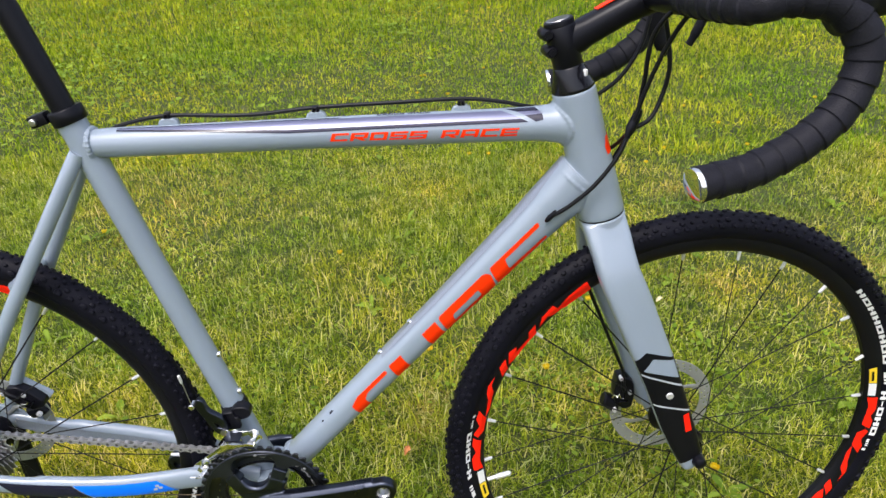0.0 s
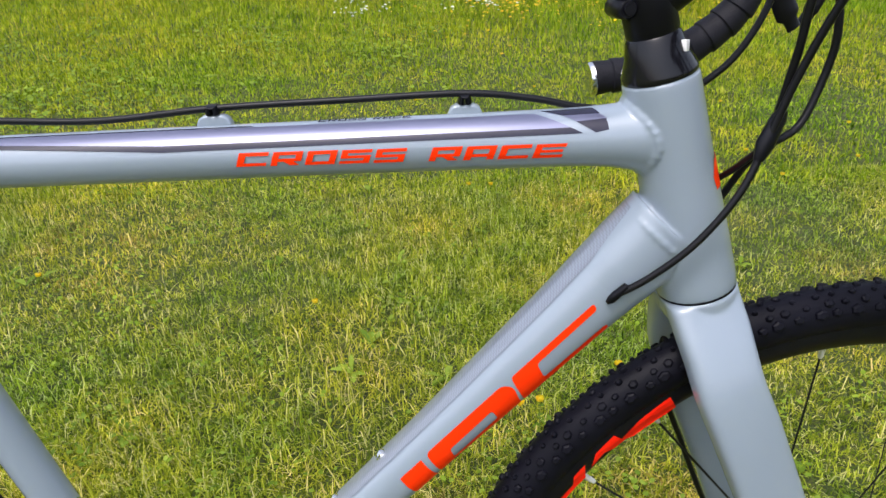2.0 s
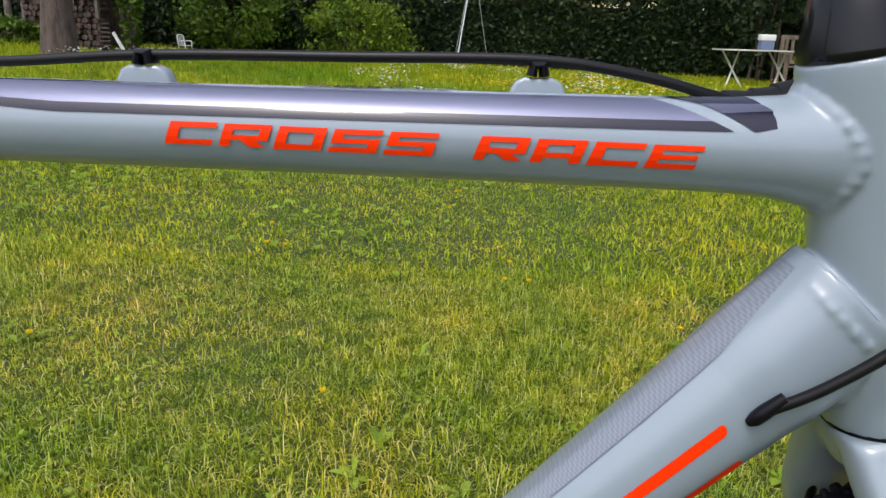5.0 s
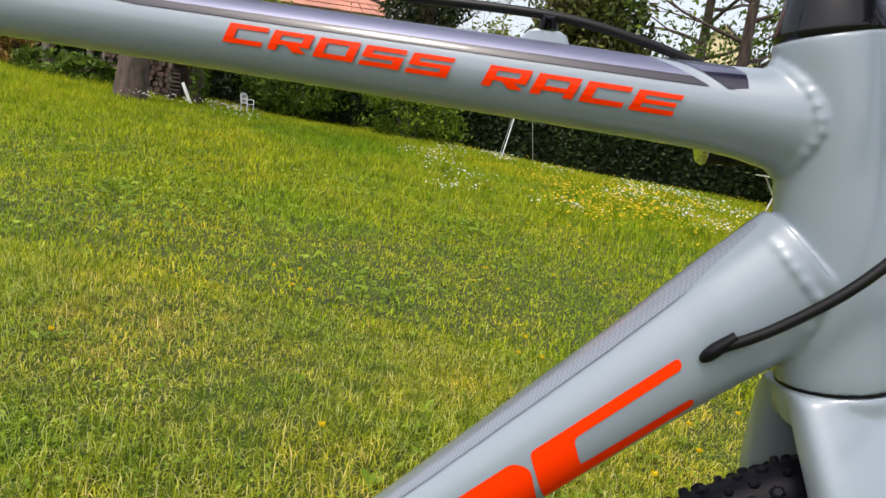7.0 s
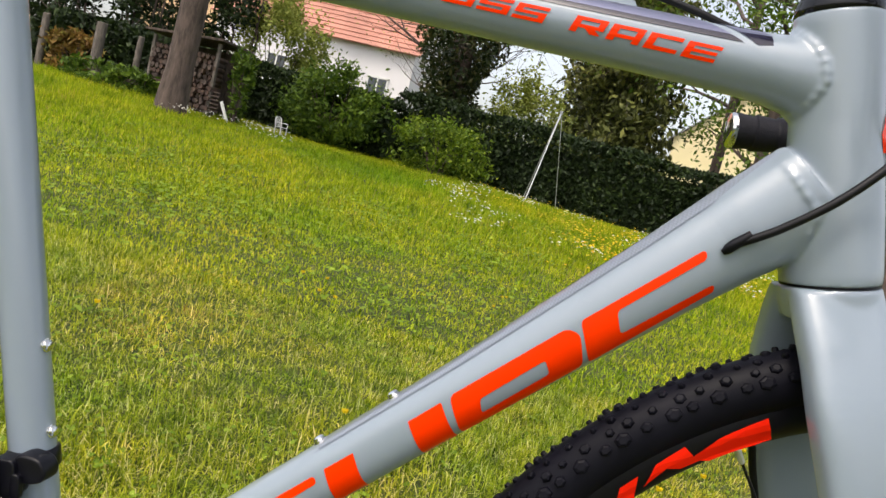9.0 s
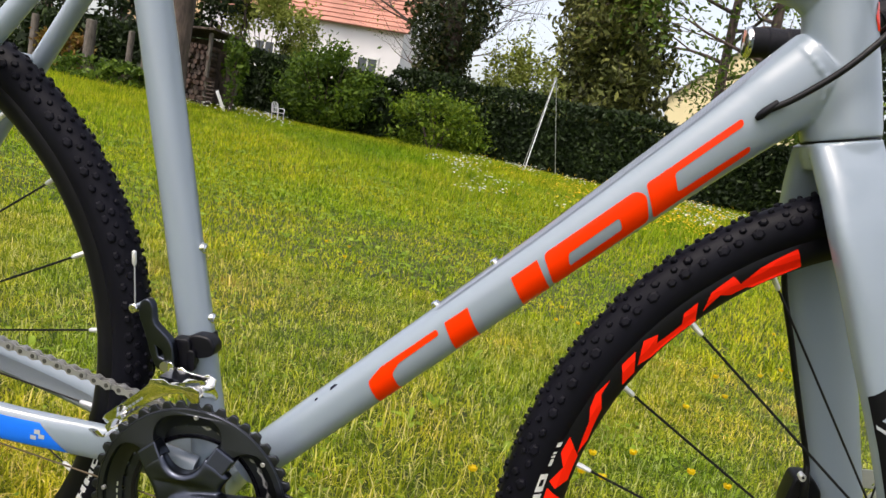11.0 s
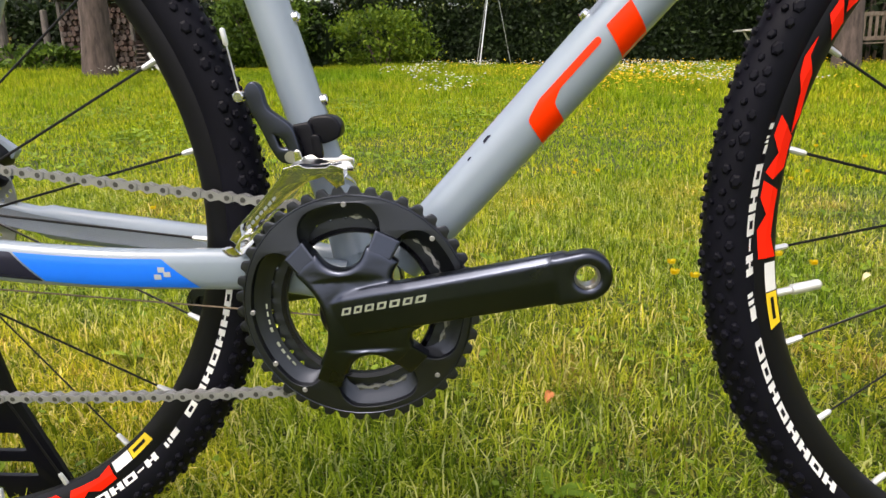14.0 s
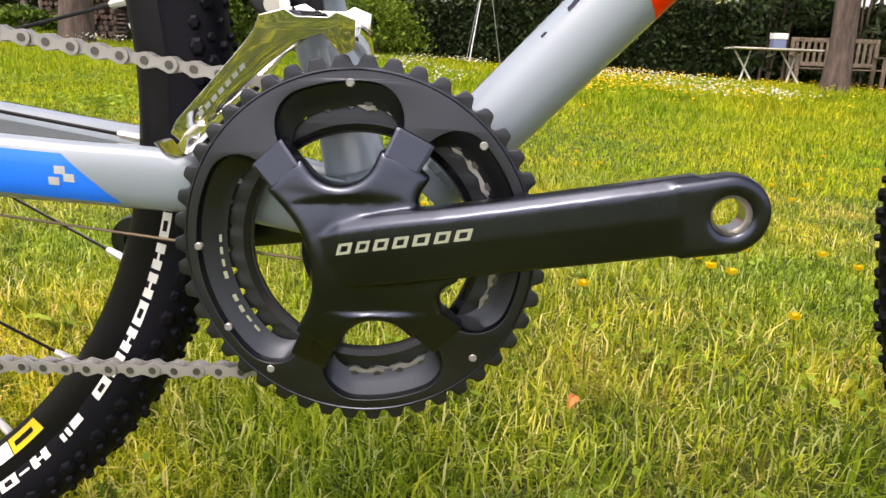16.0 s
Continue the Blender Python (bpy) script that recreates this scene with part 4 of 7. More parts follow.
def mark_block(a, width, kind):
    """A plain printed block for the tyre wall: solid, hollow or split, slanted a little; degrees along, part of the height across."""
    def box(u0, u1, v0, v1):
        return [(a + u0 * width + 0.25 * v0, v0), (a + u1 * width + 0.25 * v0, v0), (a + u1 * width + 0.25 * v1, v1), (a + u0 * width + 0.25 * v1, v1)]

    if kind == "hollow":
        return [[box(0, 1, 0, 1), box(0.30, 0.70, 0.26, 0.74)[::-1]]]
    if kind == "split":
        return [[box(0, 0.36, 0, 1)], [box(0.64, 1, 0, 1)], [box(0.36, 0.64, 0.36, 0.62)]]
    if kind == "dash":
        return [[box(0, 1, 0.40, 0.62)]]
    if kind == "bars":
        return [[box(0.0, 0.16, 0.25, 1)], [box(0.26, 0.42, 0.2, 1)], [box(0.52, 1.0, 0.1, 0.9)]]
    return [[box(0, 1, 0, 1)]]


def wheel(name, c, turn, phase, rng, marks, valve_a):
    """marks: angles (degrees) at which the rim's red print, its small label and the tyre's white print begin."""
    w = part(name, None or rim_mesh(c, turn), painted_rim, bicycle, "black wheel with a red-printed rim and knobbly tyre")
    # tyre: casing, tread knobs
    prof = []
    for k in range(26):
        a = 2 * math.pi * k / 26
        prof.append((R_TYRE + 0.0190 * math.cos(a), 0.0172 * math.sin(a)))
    bm = lathe(prof, 120, c)
    bm.transform(turn)
    tyre = part("tyre", bm, RUBBER, w, "black knobbly cyclocross tyre")
    bm = bmesh.new()
    for sy in (-1, 1):
        lathe([(R_EDGE + 0.0045, 0.0120 * sy), (R_EDGE + 0.0060, 0.0135 * sy), (R_EDGE + 0.0075, 0.0137 * sy)], 120, c, False, bm)
    bm.transform(turn)
    part("bead_line", bm, BEADMAT, tyre)
    bm = bmesh.new()
    rows = [(-70, 0.0042, 0.0068, 0.5), (-47, 0.0033, 0.0050, 0.0), (-24, 0.0025, 0.0038, 0.5), (0, 0.0026, 0.0042, 0.0), (24, 0.0025, 0.0038, 0.5), (47, 0.0033, 0.0050, 0.0), (70, 0.0042, 0.0068, 0.5)]
    count = 132
    for phi, hw, hl, shift in rows:
        f = radians(phi)
        for k in range(count):
            a = 2 * math.pi * (k + shift + 0.12 * math.sin(k * 2.1)) / count
            big = 1.0 + (0.18 if k % 2 else -0.1)
            rad = Vector((math.cos(a), 0, math.sin(a)))
            tan = Vector((-math.sin(a), 0, math.cos(a)))
            yv = Vector((0, 1, 0))
            nrm = (rad * math.cos(f) + yv * math.sin(f)).normalized()
            lat = (yv * math.cos(f) - rad * math.sin(f)).normalized()
            base = Vector((c[0], 0, c[1])) + rad * (R_TYRE + 0.0186 * math.cos(f)) + yv * (0.0168 * math.sin(f))
            lo, mid, hi = [], [], []
            for sx, sl in ((-0.5, -1), (0.5, -1), (1, 0), (0.5, 1), (-0.5, 1), (-1, 0)):
                lo.append(bm.verts.new(base + lat * (hw * 0.92 * sx * big) + tan * (hl * 0.62 * sl * big)))
                tall = 0.0028 + 0.0006 * math.sin(k * 1.7)
                mid.append(bm.verts.new(base + nrm * (tall * 0.72) + lat * (hw * 0.80 * sx * big) + tan * (hl * 0.54 * sl * big)))
                hi.append(bm.verts.new(base + nrm * tall + lat * (hw * 0.50 * sx * big) + tan * (hl * 0.33 * sl * big)))
            bm.faces.new(hi)
            for i in range(6):
                bm.faces.new((lo[i], lo[(i + 1) % 6], mid[(i + 1) % 6], mid[i]))
                bm.faces.new((mid[i], mid[(i + 1) % 6], hi[(i + 1) % 6], hi[i]))
    bm.transform(turn)
    tagged(part("tread", bm, RUBBER, tyre, "rows of small rubber tread knobs", smooth=False), kind="stuff")

    def on_tyre(a, r):
        k = math.acos(max(-1, min(1, (r - R_TYRE) / 0.0190)))
        return turn @ Vector((c[0] + r * math.cos(a), -0.0172 * math.sin(k) - 0.0004, c[1] + r * math.sin(a)))

    def on_rim(a, r):
        k = min(1.0, max(0.0, (r - R_RIM - 0.004) / (R_EDGE - 0.008 - R_RIM - 0.004)))
        return turn @ Vector((c[0] + r * math.cos(a), -(0.0085 + 0.0037 * k) - 0.0008, c[1] + r * math.sin(a)))

    red0, lab0, txt0 = (radians(v) for v in marks)
    # red slanted print on the rim, set twice round the wheel
    rr0, rr1 = R_RIM + 0.0022, R_EDGE - 0.0012
    for turn_on in (0.0, math.pi):
        for shape in RIM_SHAPES:
            loop = [(radians(d) * 0.3, v * (rr1 - rr0)) for d, v in shape]
            part("rim_print", print_shape([loop], lambda u, v: on_rim(red0 + turn_on + u / 0.3, rr0 + v), 0.008, 0.004), RED, w, "red slanted rim print", smooth=False)
        b = lab0 + turn_on
        part("rim_label", decal([[(b, rr0 + 0.001), (b + 0.075, rr0 + 0.001), (b + 0.075, rr0 + 0.0105), (b, rr0 + 0.0105)]], on_rim, 6, 2), WHITE, w, "small white rim label", smooth=False)
        part("rim_label", decal([[(b + 0.078, rr0 + 0.001), (b + 0.165, rr0 + 0.001), (b + 0.175, rr0 + 0.0105), (b + 0.078, rr0 + 0.0105)]], on_rim, 6, 2), YELLOWDEC, w, "small yellow rim label", smooth=False)
        part("rim_label_mark", decal([[(b + 0.092, rr0 + 0.004), (b + 0.150, rr0 + 0.004), (b + 0.150, rr0 + 0.0070), (b + 0.092, rr0 + 0.0070)]], lambda p, q: on_rim(p, q) + Vector((0, -0.0004, 0)), 3, 1), BLACK, w, smooth=False)
        # white print on the tyre wall as plain blocks
        q0, q1 = R_TYRE - 0.0126, R_TYRE - 0.0060
        row = [(-5.2, 0.8, "solid"), (-3.6, 2.4, "bars")]
        row += [(0.2, 2.9, "hollow"), (3.5, 2.9, "split"), (6.8, 2.9, "hollow"), (10.1, 1.7, "dash"), (12.3, 2.9, "split"), (17.6, 4.0, "bars")]
        row += [(24.6 + 3.45 * i, 2.95, ("hollow", "hollow", "split", "hollow", "split", "split", "hollow", "split")[i]) for i in range(8)]
        for start, wide, kind in row:
            small = 0.55 if start < 0 else 1.0
            for loops in mark_block(start, wide, kind):
                loops = [[(radians(d) * 0.3, v * small * (q1 - q0)) for d, v in loop] for loop in loops]
                part("tyre_mark", print_shape(loops, lambda u, v: on_tyre(txt0 + turn_on + u / 0.3, q0 + v), 0.006, 0.003), WHITE, tyre, "plain white block on the tyre wall", smooth=False)
    # hub and spokes
    bm = lathe([(0.010, -0.047), (0.017, -0.046), (0.018, -0.040), (0.024, -0.034), (0.024, -0.029), (0.013, -0.022), (0.0115, 0.0), (0.014, 0.022), (0.029, 0.031), (0.029, 0.037), (0.020, 0.040), (0.018, 0.049), (0.010, 0.050)], 32, c, True)
    bm.transform(turn)
    part("hub", bm, BLACK, w, "black hub")
    for k in range(24):
        a = 2 * math.pi * (k + phase) / 24
        sy = -1 if k % 2 else 1
        lead = (0.95 if (k // 2) % 2 else -0.95)
        p0 = turn @ Vector((c[0] + 0.024 * math.cos(a + lead), 0.032 * sy, c[1] + 0.024 * math.sin(a + lead)))
        p1 = turn @ Vector((c[0] + (R_RIM + 0.001) * math.cos(a), 0.002 * sy, c[1] + (R_RIM + 0.001) * math.sin(a)))
        sp = new("spoke", _me_spoke)
        sp.parent = w
        sp.matrix_basis = aim(p0, p1, (p1 - p0).length)
        nip = new("nipple", _me_nip)
        nip.parent = w
        nip.matrix_basis = aim(p1, p0)
    a = radians(valve_a)
    p1 = turn @ Vector((c[0] + R_RIM * math.cos(a), 0, c[1] + R_RIM * math.sin(a)))
    p0 = turn @ Vector((c[0] + (R_RIM - 0.036) * math.cos(a), 0, c[1] + (R_RIM - 0.036) * math.sin(a)))
    d = (p0 - p1).normalized()
    part("valve", sweep([p1, p1 + d * 0.012, p1 + d * 0.013, p1 + d * 0.034, p1 + d * 0.036], [0.0030, 0.0030, 0.0042, 0.0040, 0.002], 12), ALLOY, w, "pale metal tyre valve")
    # brake disc with its drilled band
    y = 0.058
    band = [circle(c[0], c[1], 0.0800, 84), circle(c[0], c[1], 0.0630, 72)]
    for row, r in enumerate((0.0665, 0.0713, 0.0761)):
        for k in range(36):
            if (k + row) % 6 < 4:
                a = 2 * math.pi * (k + 0.33 * row) / 36
                band.append(circle(c[0] + r * math.cos(a), c[1] + r * math.sin(a), 0.0019, 8))
    bm = plate(band, y - 0.0009, y + 0.0009)
    bm.transform(turn)
    disc = part("brake_disc", bm, DISCMAT, w, "drilled pale steel brake disc", smooth=False)
    for k in range(6):
        a = 2 * math.pi * (k + 0.35) / 6
        line = [turn @ Vector((c[0] + r * math.cos(a + da), y, c[1] + r * math.sin(a + da))) for r, da in ((0.018, 0.75), (0.036, 0.42), (0.052, 0.17), (0.0645, 0.0))]
        part("disc_arm", sweep(line, [(0.0009, 0.0050), (0.0009, 0.0036), (0.0009, 0.0034), (0.0009, 0.0060)], 8, turn.to_3x3() @ Vector((0, 1, 0))), DISCMAT, disc)
    return w


def rim_mesh(c, turn):
    prof = [(R_EDGE + 0.004, -0.0115), (R_EDGE, -0.0125), (R_EDGE - 0.008, -0.0122), (R_RIM + 0.004, -0.0085), (R_RIM, -0.0040), (R_RIM, 0.0040), (R_RIM + 0.004, 0.0085), (R_EDGE - 0.008, 0.0122), (R_EDGE, 0.0125), (R_EDGE + 0.004, 0.0115)]
    bm = lathe(prof, 120, c)
    bm.transform(turn)
    return bm


# paler than the tyre: the bead's thin highlight is put into its colour
BEADMAT = painted("bead_highlight_rubber", (0.020, 0.020, 0.026), 0.34, 0.0, 0.0, 0.1, 60, 0.0, 0.4)
painted_rim = painted("rim_black", (0.004, 0.004, 0.006), 0.36, 0.0, 0.0, 0.1, 50, 0.0, 0.2)
rng = random.Random(4)
front_wheel = wheel("front_wheel", FRONT, STEER, 0.22, rng, (119.5, 184.5, 170.5), 190.2)
rear_wheel = wheel("rear_wheel", REAR, Matrix(), 0.65, rng, (241.4, 306.4, 299.5), 95.0)


def caliper(at, parent, tilt):
    """A flat-mounted brake caliper: ribbed body, piston housing, bolts, wire clip and hose boot."""
    m = Matrix.Translation(at) @ Matrix.Rotation(radians(tilt), 4, "Y") @ Matrix.Diagonal((0.70, 0.85, 0.88, 1.0))

    def put(name, bm, material, over=None, label=""):
        bm.transform(m)
        return part(name, bm, material, over if over else cal, label)

    cal = None
    body = plate([rounded([(-0.009, 0.036), (0.009, 0.038), (0.021, 0.027), (0.025, 0.004), (0.021, -0.020), (0.008, -0.024), (-0.010, -0.013), (-0.014, 0.010)], 0.004)], -0.0150, 0.0140, 0.0030, 3)
    cal = put("brake_caliper", body, BLACK, parent, "black disc brake caliper")
    put("piston_housing", sweep([Vector((-0.037, 0, -0.012)), Vector((-0.034, 0, -0.0135)), Vector((-0.012, 0, -0.0235)), Vector((-0.004, 0, -0.026))], [0.0095, 0.0125, 0.0135, 0.0110], 18, (0, 1, 0), True, None, 0.75), BLACK)
    for x, z, r in ((-0.0045, 0.0400, 0.0042), (0.0165, 0.0105, 0.0042), (-0.0130, -0.0265, 0.0046)):
        put("caliper_bolt", lathe([(0.0018, -0.0165), (0.0022, -0.0190), (r * 0.85, -0.0190), (r, -0.0180), (r, -0.0100), (0.0018, -0.0100)], 14, (x, z)), ALLOY, None, "bright socket-head bolt")
    put("pad_clip", sweep(curve_pts([(-0.020, -0.0165, 0.001), (-0.016, -0.0180, 0.007), (-0.010, -0.0180, 0.003), (-0.006, -0.0180, 0.008), (-0.002, -0.0180, 0.000), (0.004, -0.0170, -0.001)], 5), 0.0013, 8), CHROME, None, "bright bent wire clip")
    put("housing_rib", block((0.0200, 0.0050, 0.0035), (0.004, -0.0165, -0.0085), 0.0010), GLOSSBLACK)
    put("housing_rib", block((0.0035, 0.0050, 0.0200), (0.0075, -0.0165, 0.0060), 0.0010), GLOSSBLACK)
    put("hose_boot", sweep([Vector((-0.0015, -0.012, 0.052)), Vector((0.0005, -0.015, 0.038)), Vector((0.0030, -0.0165, 0.020)), Vector((0.0040, -0.0150, 0.012))], [0.0032, 0.0046, 0.0050, 0.0030], 12), CABLE)
    put("caliper_mount", block((0.016, 0.010, 0.058), (0.024, 0.008, 0.002), 0.003), GREY)
    return cal


caliper(STEER @ Vector((0.5340, 0.058, 0.3560)), fork, 0)
caliper((-0.365, 0.058, 0.385), bicycle, -52)
part("brake_hose", steered(sweep(curve_pts([(0.458, 0.026, 0.650), (0.466, 0.034, 0.570), (0.490, 0.038, 0.505), (0.512, 0.042, 0.450), (0.5275, 0.0460, 0.414), (0.5335, 0.0465, 0.3960)], 8), 0.0026, 10)), CABLE, fork, "black brake hose along the fork")

# -- drivetrain --
drivetrain_y = -0.0455


def toothed(r_root, r_tip, teeth, shift=0.0):
    loop = []
    step = 2 * math.pi / teeth
    for k in range(teeth):
        a = step * (k + shift)
        h = r_tip - r_root
        for da, r in ((-0.50, r_root), (-0.36, r_root + h * 0.15), (-0.27, r_root + h * 0.55), (-0.20, r_root + h * 0.90), (-0.11, r_tip), (0.11, r_tip), (0.20, r_root + h * 0.90), (0.27, r_root + h * 0.55), (0.36, r_root + h * 0.15)):
            loop.append((BB[0] + r * math.cos(a + da * step), BB[1] + r * math.sin(a + da * step)))
    return loop


ARMS = [radians(v) for v in (133, 64, -43, -112)]


def window_edge(inner, outer, width):
    """The inner edge of the big ring: drawn in towards the arms, scooped out between them."""
    loop = []
    for k in range(180):
        a = 2 * math.pi * k / 180
        near = min(abs((a - b + math.pi) % (2 * math.pi) - math.pi) for b in ARMS)
        t = max(0.0, min(1.0, (near - width) / 0.30))
        r = inner + (outer - inner) * math.sqrt(1 - (1 - t) ** 2)
        loop.append((BB[0] + r * math.cos(a), BB[1] + r * math.sin(a)))
    return loop


def dished(x, z):
    """How far the face of the big ring stands proud: it slopes back towards its teeth."""
    return 0.0045 * max(0.0, 0.0893 - math.hypot(x - BB[0], z - BB[1])) / 0.033


tmp = plate([circle(BB[0], BB[1], 0.0893, 140), window_edge(0.0560, 0.0838, 0.08)], -0.0508, -0.0455, 0.0005)
for v in tmp.verts:
    if v.co.y < -0.0480:
        v.co.y -= dished(v.co.x, v.co.z)
crankset = part("crankset", tmp, RINGMAT, bicycle, "dark anodised double crankset")
part("ring_teeth", plate([toothed(0.0898, 0.0952, 46, 0.2), circle(BB[0], BB[1], 0.0858, 100)], -0.0496, -0.0462, 0.0006), TOOTHMAT, crankset, "worn teeth of the big chainring")
part("ring_rim", lathe([(0.0884, -0.0509), (0.0888, -0.0514), (0.0892, -0.0509), (0.0888, -0.0505)], 120, BB), CRANKMAT, crankset)
bm = bmesh.new()
lips = [[bm.verts.new((x, y - (dished(x, z) if y < -0.05 else 0.0), z)) for x, z in window_edge(*e)] for e, y in (((0.0562, 0.0840, 0.08), -0.0502), ((0.0556, 0.0825, 0.085), -0.0470), ((0.0550, 0.0765, 0.10), -0.0440), ((0.0545, 0.0745, 0.105), -0.0425), ((0.0545, 0.0708, 0.105), -0.0415))]
for p, q in zip(lips, lips[1:]):
    for k in range(len(p)):
        bm.faces.new((p[k], p[(k + 1) % len(p)], q[(k + 1) % len(q)], q[k]))
part("ring_recess", bm, RINGMAT, crankset)
part("inner_ring", plate([toothed(0.0685, 0.0755, 36), circle(BB[0], BB[1], 0.0585, 80)], -0.0395, -0.0365, 0.0006), RINGMAT, crankset)
part("inner_ring_edge", lathe([(0.0590, -0.0400), (0.0625, -0.0412), (0.0625, -0.0380), (0.0590, -0.0380)], 90, BB), GLOSSBLACK, crankset)
for deg in (93, 42, 182, 214, 236, 318):
    a = radians(deg)
    p = Vector((BB[0] + 0.0825 * math.cos(a), 0, BB[1] + 0.0825 * math.sin(a)))
    part("ring_pin", rod(p + Vector((0, -0.0523, 0)), p + Vector((0, -0.0495, 0)), 0.0021, 12, bevel=0.0004), CHAINMAT, crankset)

# spider and crank arm in one flowing shape
CRANK_A = radians(10.6)
CD = Vector((math.cos(CRANK_A), 0, math.sin(CRANK_A)))
CN = Vector((-CD.z, 0, CD.x))
PEDAL = Vector((0, 0, BB[1])) + CD * 0.1760
c0 = Vector((0, -0.0640, BB[1]))


bm = bmesh.new()
lathe([(0.001, -0.0672), (0.012, -0.0672), (0.0220, -0.0650), (0.0270, -0.0600), (0.0275, -0.0480), (0.001, -0.0470)], 48, BB, False, bm)


# hollows round the spider: direction, distance of the centre, radius
HOLLOWS = [(radians(190.5), 0.0690, 0.0512), (radians(98.5), 0.0540, 0.0232), (radians(282.5), 0.0545, 0.0232), (radians(-23.0), 0.0550, 0.0118), (radians(33.0), 0.0500, 0.0150)]


def spider_edge(tip):
    """Outline of the spider: a disc with round hollows bitten out between its arms."""
    loop = []
    for k in range(360):
        a = 2 * math.pi * k / 360
        r = tip
        for way, far, ball in HOLLOWS:
            off = (a - way + math.pi) % (2 * math.pi) - math.pi
            if abs(off) < math.asin(ball / far):
                r = min(r, far * math.cos(off) - math.sqrt(ball**2 - (far * math.sin(off)) ** 2))
        loop.append((BB[0] + r * math.cos(a), BB[1] + r * math.sin(a)))
    return loop


tmp = plate([spider_edge(0.0492)], -0.0700, -0.0490, 0.0042, 4)
for v in tmp.verts:
    if v.co.y < -0.0560:
        v.co.y += 0.0085 * min(1.0, math.hypot(v.co.x - BB[0], v.co.z - BB[1]) / 0.050) ** 1.5
me = bpy.data.meshes.new("spider")
tmp.to_mesh(me)
bm.from_mesh(me)
tmp.free()
bpy.data.meshes.remove(me)
c0 = c0 + CN * 0.0012
line = [c0 - CD * 0.022 + Vector((0, 0.0060, 0)), c0 - CD * 0.004 + Vector((0, 0.0022, 0)), c0 + CD * 0.020, c0 + CD * 0.045 + Vector((0, -0.003, 0)), c0 + CD * 0.080 + Vector((0, -0.005, 0)), c0 + CD * 0.125 + Vector((0, -0.0075, 0)), c0 + CD * 0.1640 + Vector((0, -0.0085, 0))]
wide = [(0.0070, 0.0130), (0.0085, 0.0172), (0.0092, 0.0182), (0.0096, 0.0180), (0.0092, 0.0178), (0.0088, 0.0181), (0.0086, 0.0185)]
SECTION = [(1.0, -0.90), (1.0, 0.90), (0.6, 1.0), (-0.42, 1.0), (-0.95, 0.74), (-1.0, 0.05), (-0.66, -0.90), (-0.2, -1.0), (0.6, -1.0)]
rings = [[bm.verts.new(p + Vector((0, dy * wy, 0)) + CN * (dn * wn)) for dy, dn in SECTION] for p, (wy, wn) in zip(line, wide)]
for p, q in zip(rings, rings[1:]):
    for k in range(len(SECTION)):
        bm.faces.new((p[k], p[(k + 1) % len(SECTION)], q[(k + 1) % len(SECTION)], q[k]))
bm.faces.new(rings[0][::-1])
bm.faces.new(rings[-1])
eye = [(PEDAL.x + 0.0140 * math.cos(t), PEDAL.z + 0.0140 * math.sin(t)) for t in (CRANK_A + radians(d) for d in range(-90, 91, 6))]
eye += [(p.x, p.z) for p in (PEDAL - CD * 0.0200 + CN * 0.0136, PEDAL - CD * 0.0200 - CN * 0.0136)]
tmp = plate([eye, circle(PEDAL.x, PEDAL.z, 0.0126, 40)], -0.0812, -0.0640, 0.0044, 4)
me = bpy.data.meshes.new("eye")
tmp.to_mesh(me)
bm.from_mesh(me)
tmp.free()
bpy.data.meshes.remove(me)
part("crank_arm", melted(bm, 0.0009, 15), CRANKMAT, crankset)
for a in ARMS:
    cover = block((0.0165, 0.0170, 0.0192), (0.0575, -0.0530, 0), 0.0018)
    for v in cover.verts:
        far = (v.co.x - 0.0489) / 0.0172
        v.co.y += 0.0050 * far if v.co.y < -0.053 else 0.0
        v.co.z *= 1.0 + 0.10 * far
    cover.transform(Matrix.Translation((BB[0], 0, BB[1])) @ Matrix.Rotation(-a, 4, "Y"))
    part("arm_cover", cover, CRANKMAT, crankset, smooth=False)
part("thread_insert", lathe([(0.0082, -0.0780), (0.0092, -0.0800), (0.0092, -0.0660), (0.0074, -0.0660), (0.0074, -0.0770)], 28, (PEDAL.x, PEDAL.z)), STEEL, crankset)
part("axle_bolt", rod((0, -0.055, BB[1]), (0, 0.02, BB[1]), 0.012, 18), BLACK, crankset)


def on_crank(u, v):
    p = c0 + CD * u + CN * v
    return Vector((p.x, -0.0728 - 0.0050 * max(0, u) / 0.08 - 0.0012, p.z))


_u = -0.006
for i, wd in enumerate((0.0080, 0.0072, 0.0080, 0.0082, 0.0090, 0.0082, 0.0090)):
    lean = [[(_u + a * wd + b * 0.0024, 0.0024 + b * 0.0054) for a, b in loop] for loop in (((0, 0), (0.86, 0), (0.86, 1), (0, 1)), ((0.22, 0.25), (0.64, 0.25), (0.64, 0.75), (0.22, 0.75)))]
    part("crank_print", print_shape(lean, on_crank, 0.004, 0.003), PALE, crankset, "pale slanted block of a crank marking", smooth=False)
    _u += wd + 0.0014

# small pale marking curving along the ring
for k in range(9):
    a = radians(178 + k * 5.2)
    part("ring_print", decal([[(a, 0.0722), (a + 0.055, 0.0722), (a + 0.055, 0.0744 if k in (3, 5, 6) else 0.0737), (a, 0.0744 if k in (3, 5, 6) else 0.0737)]], lambda p, r: Vector((BB[0] + r * math.cos(p), -0.0457, BB[1] + r * math.sin(p))), 3, 1), PALE, crankset, smooth=False) if k not in (4,) else None

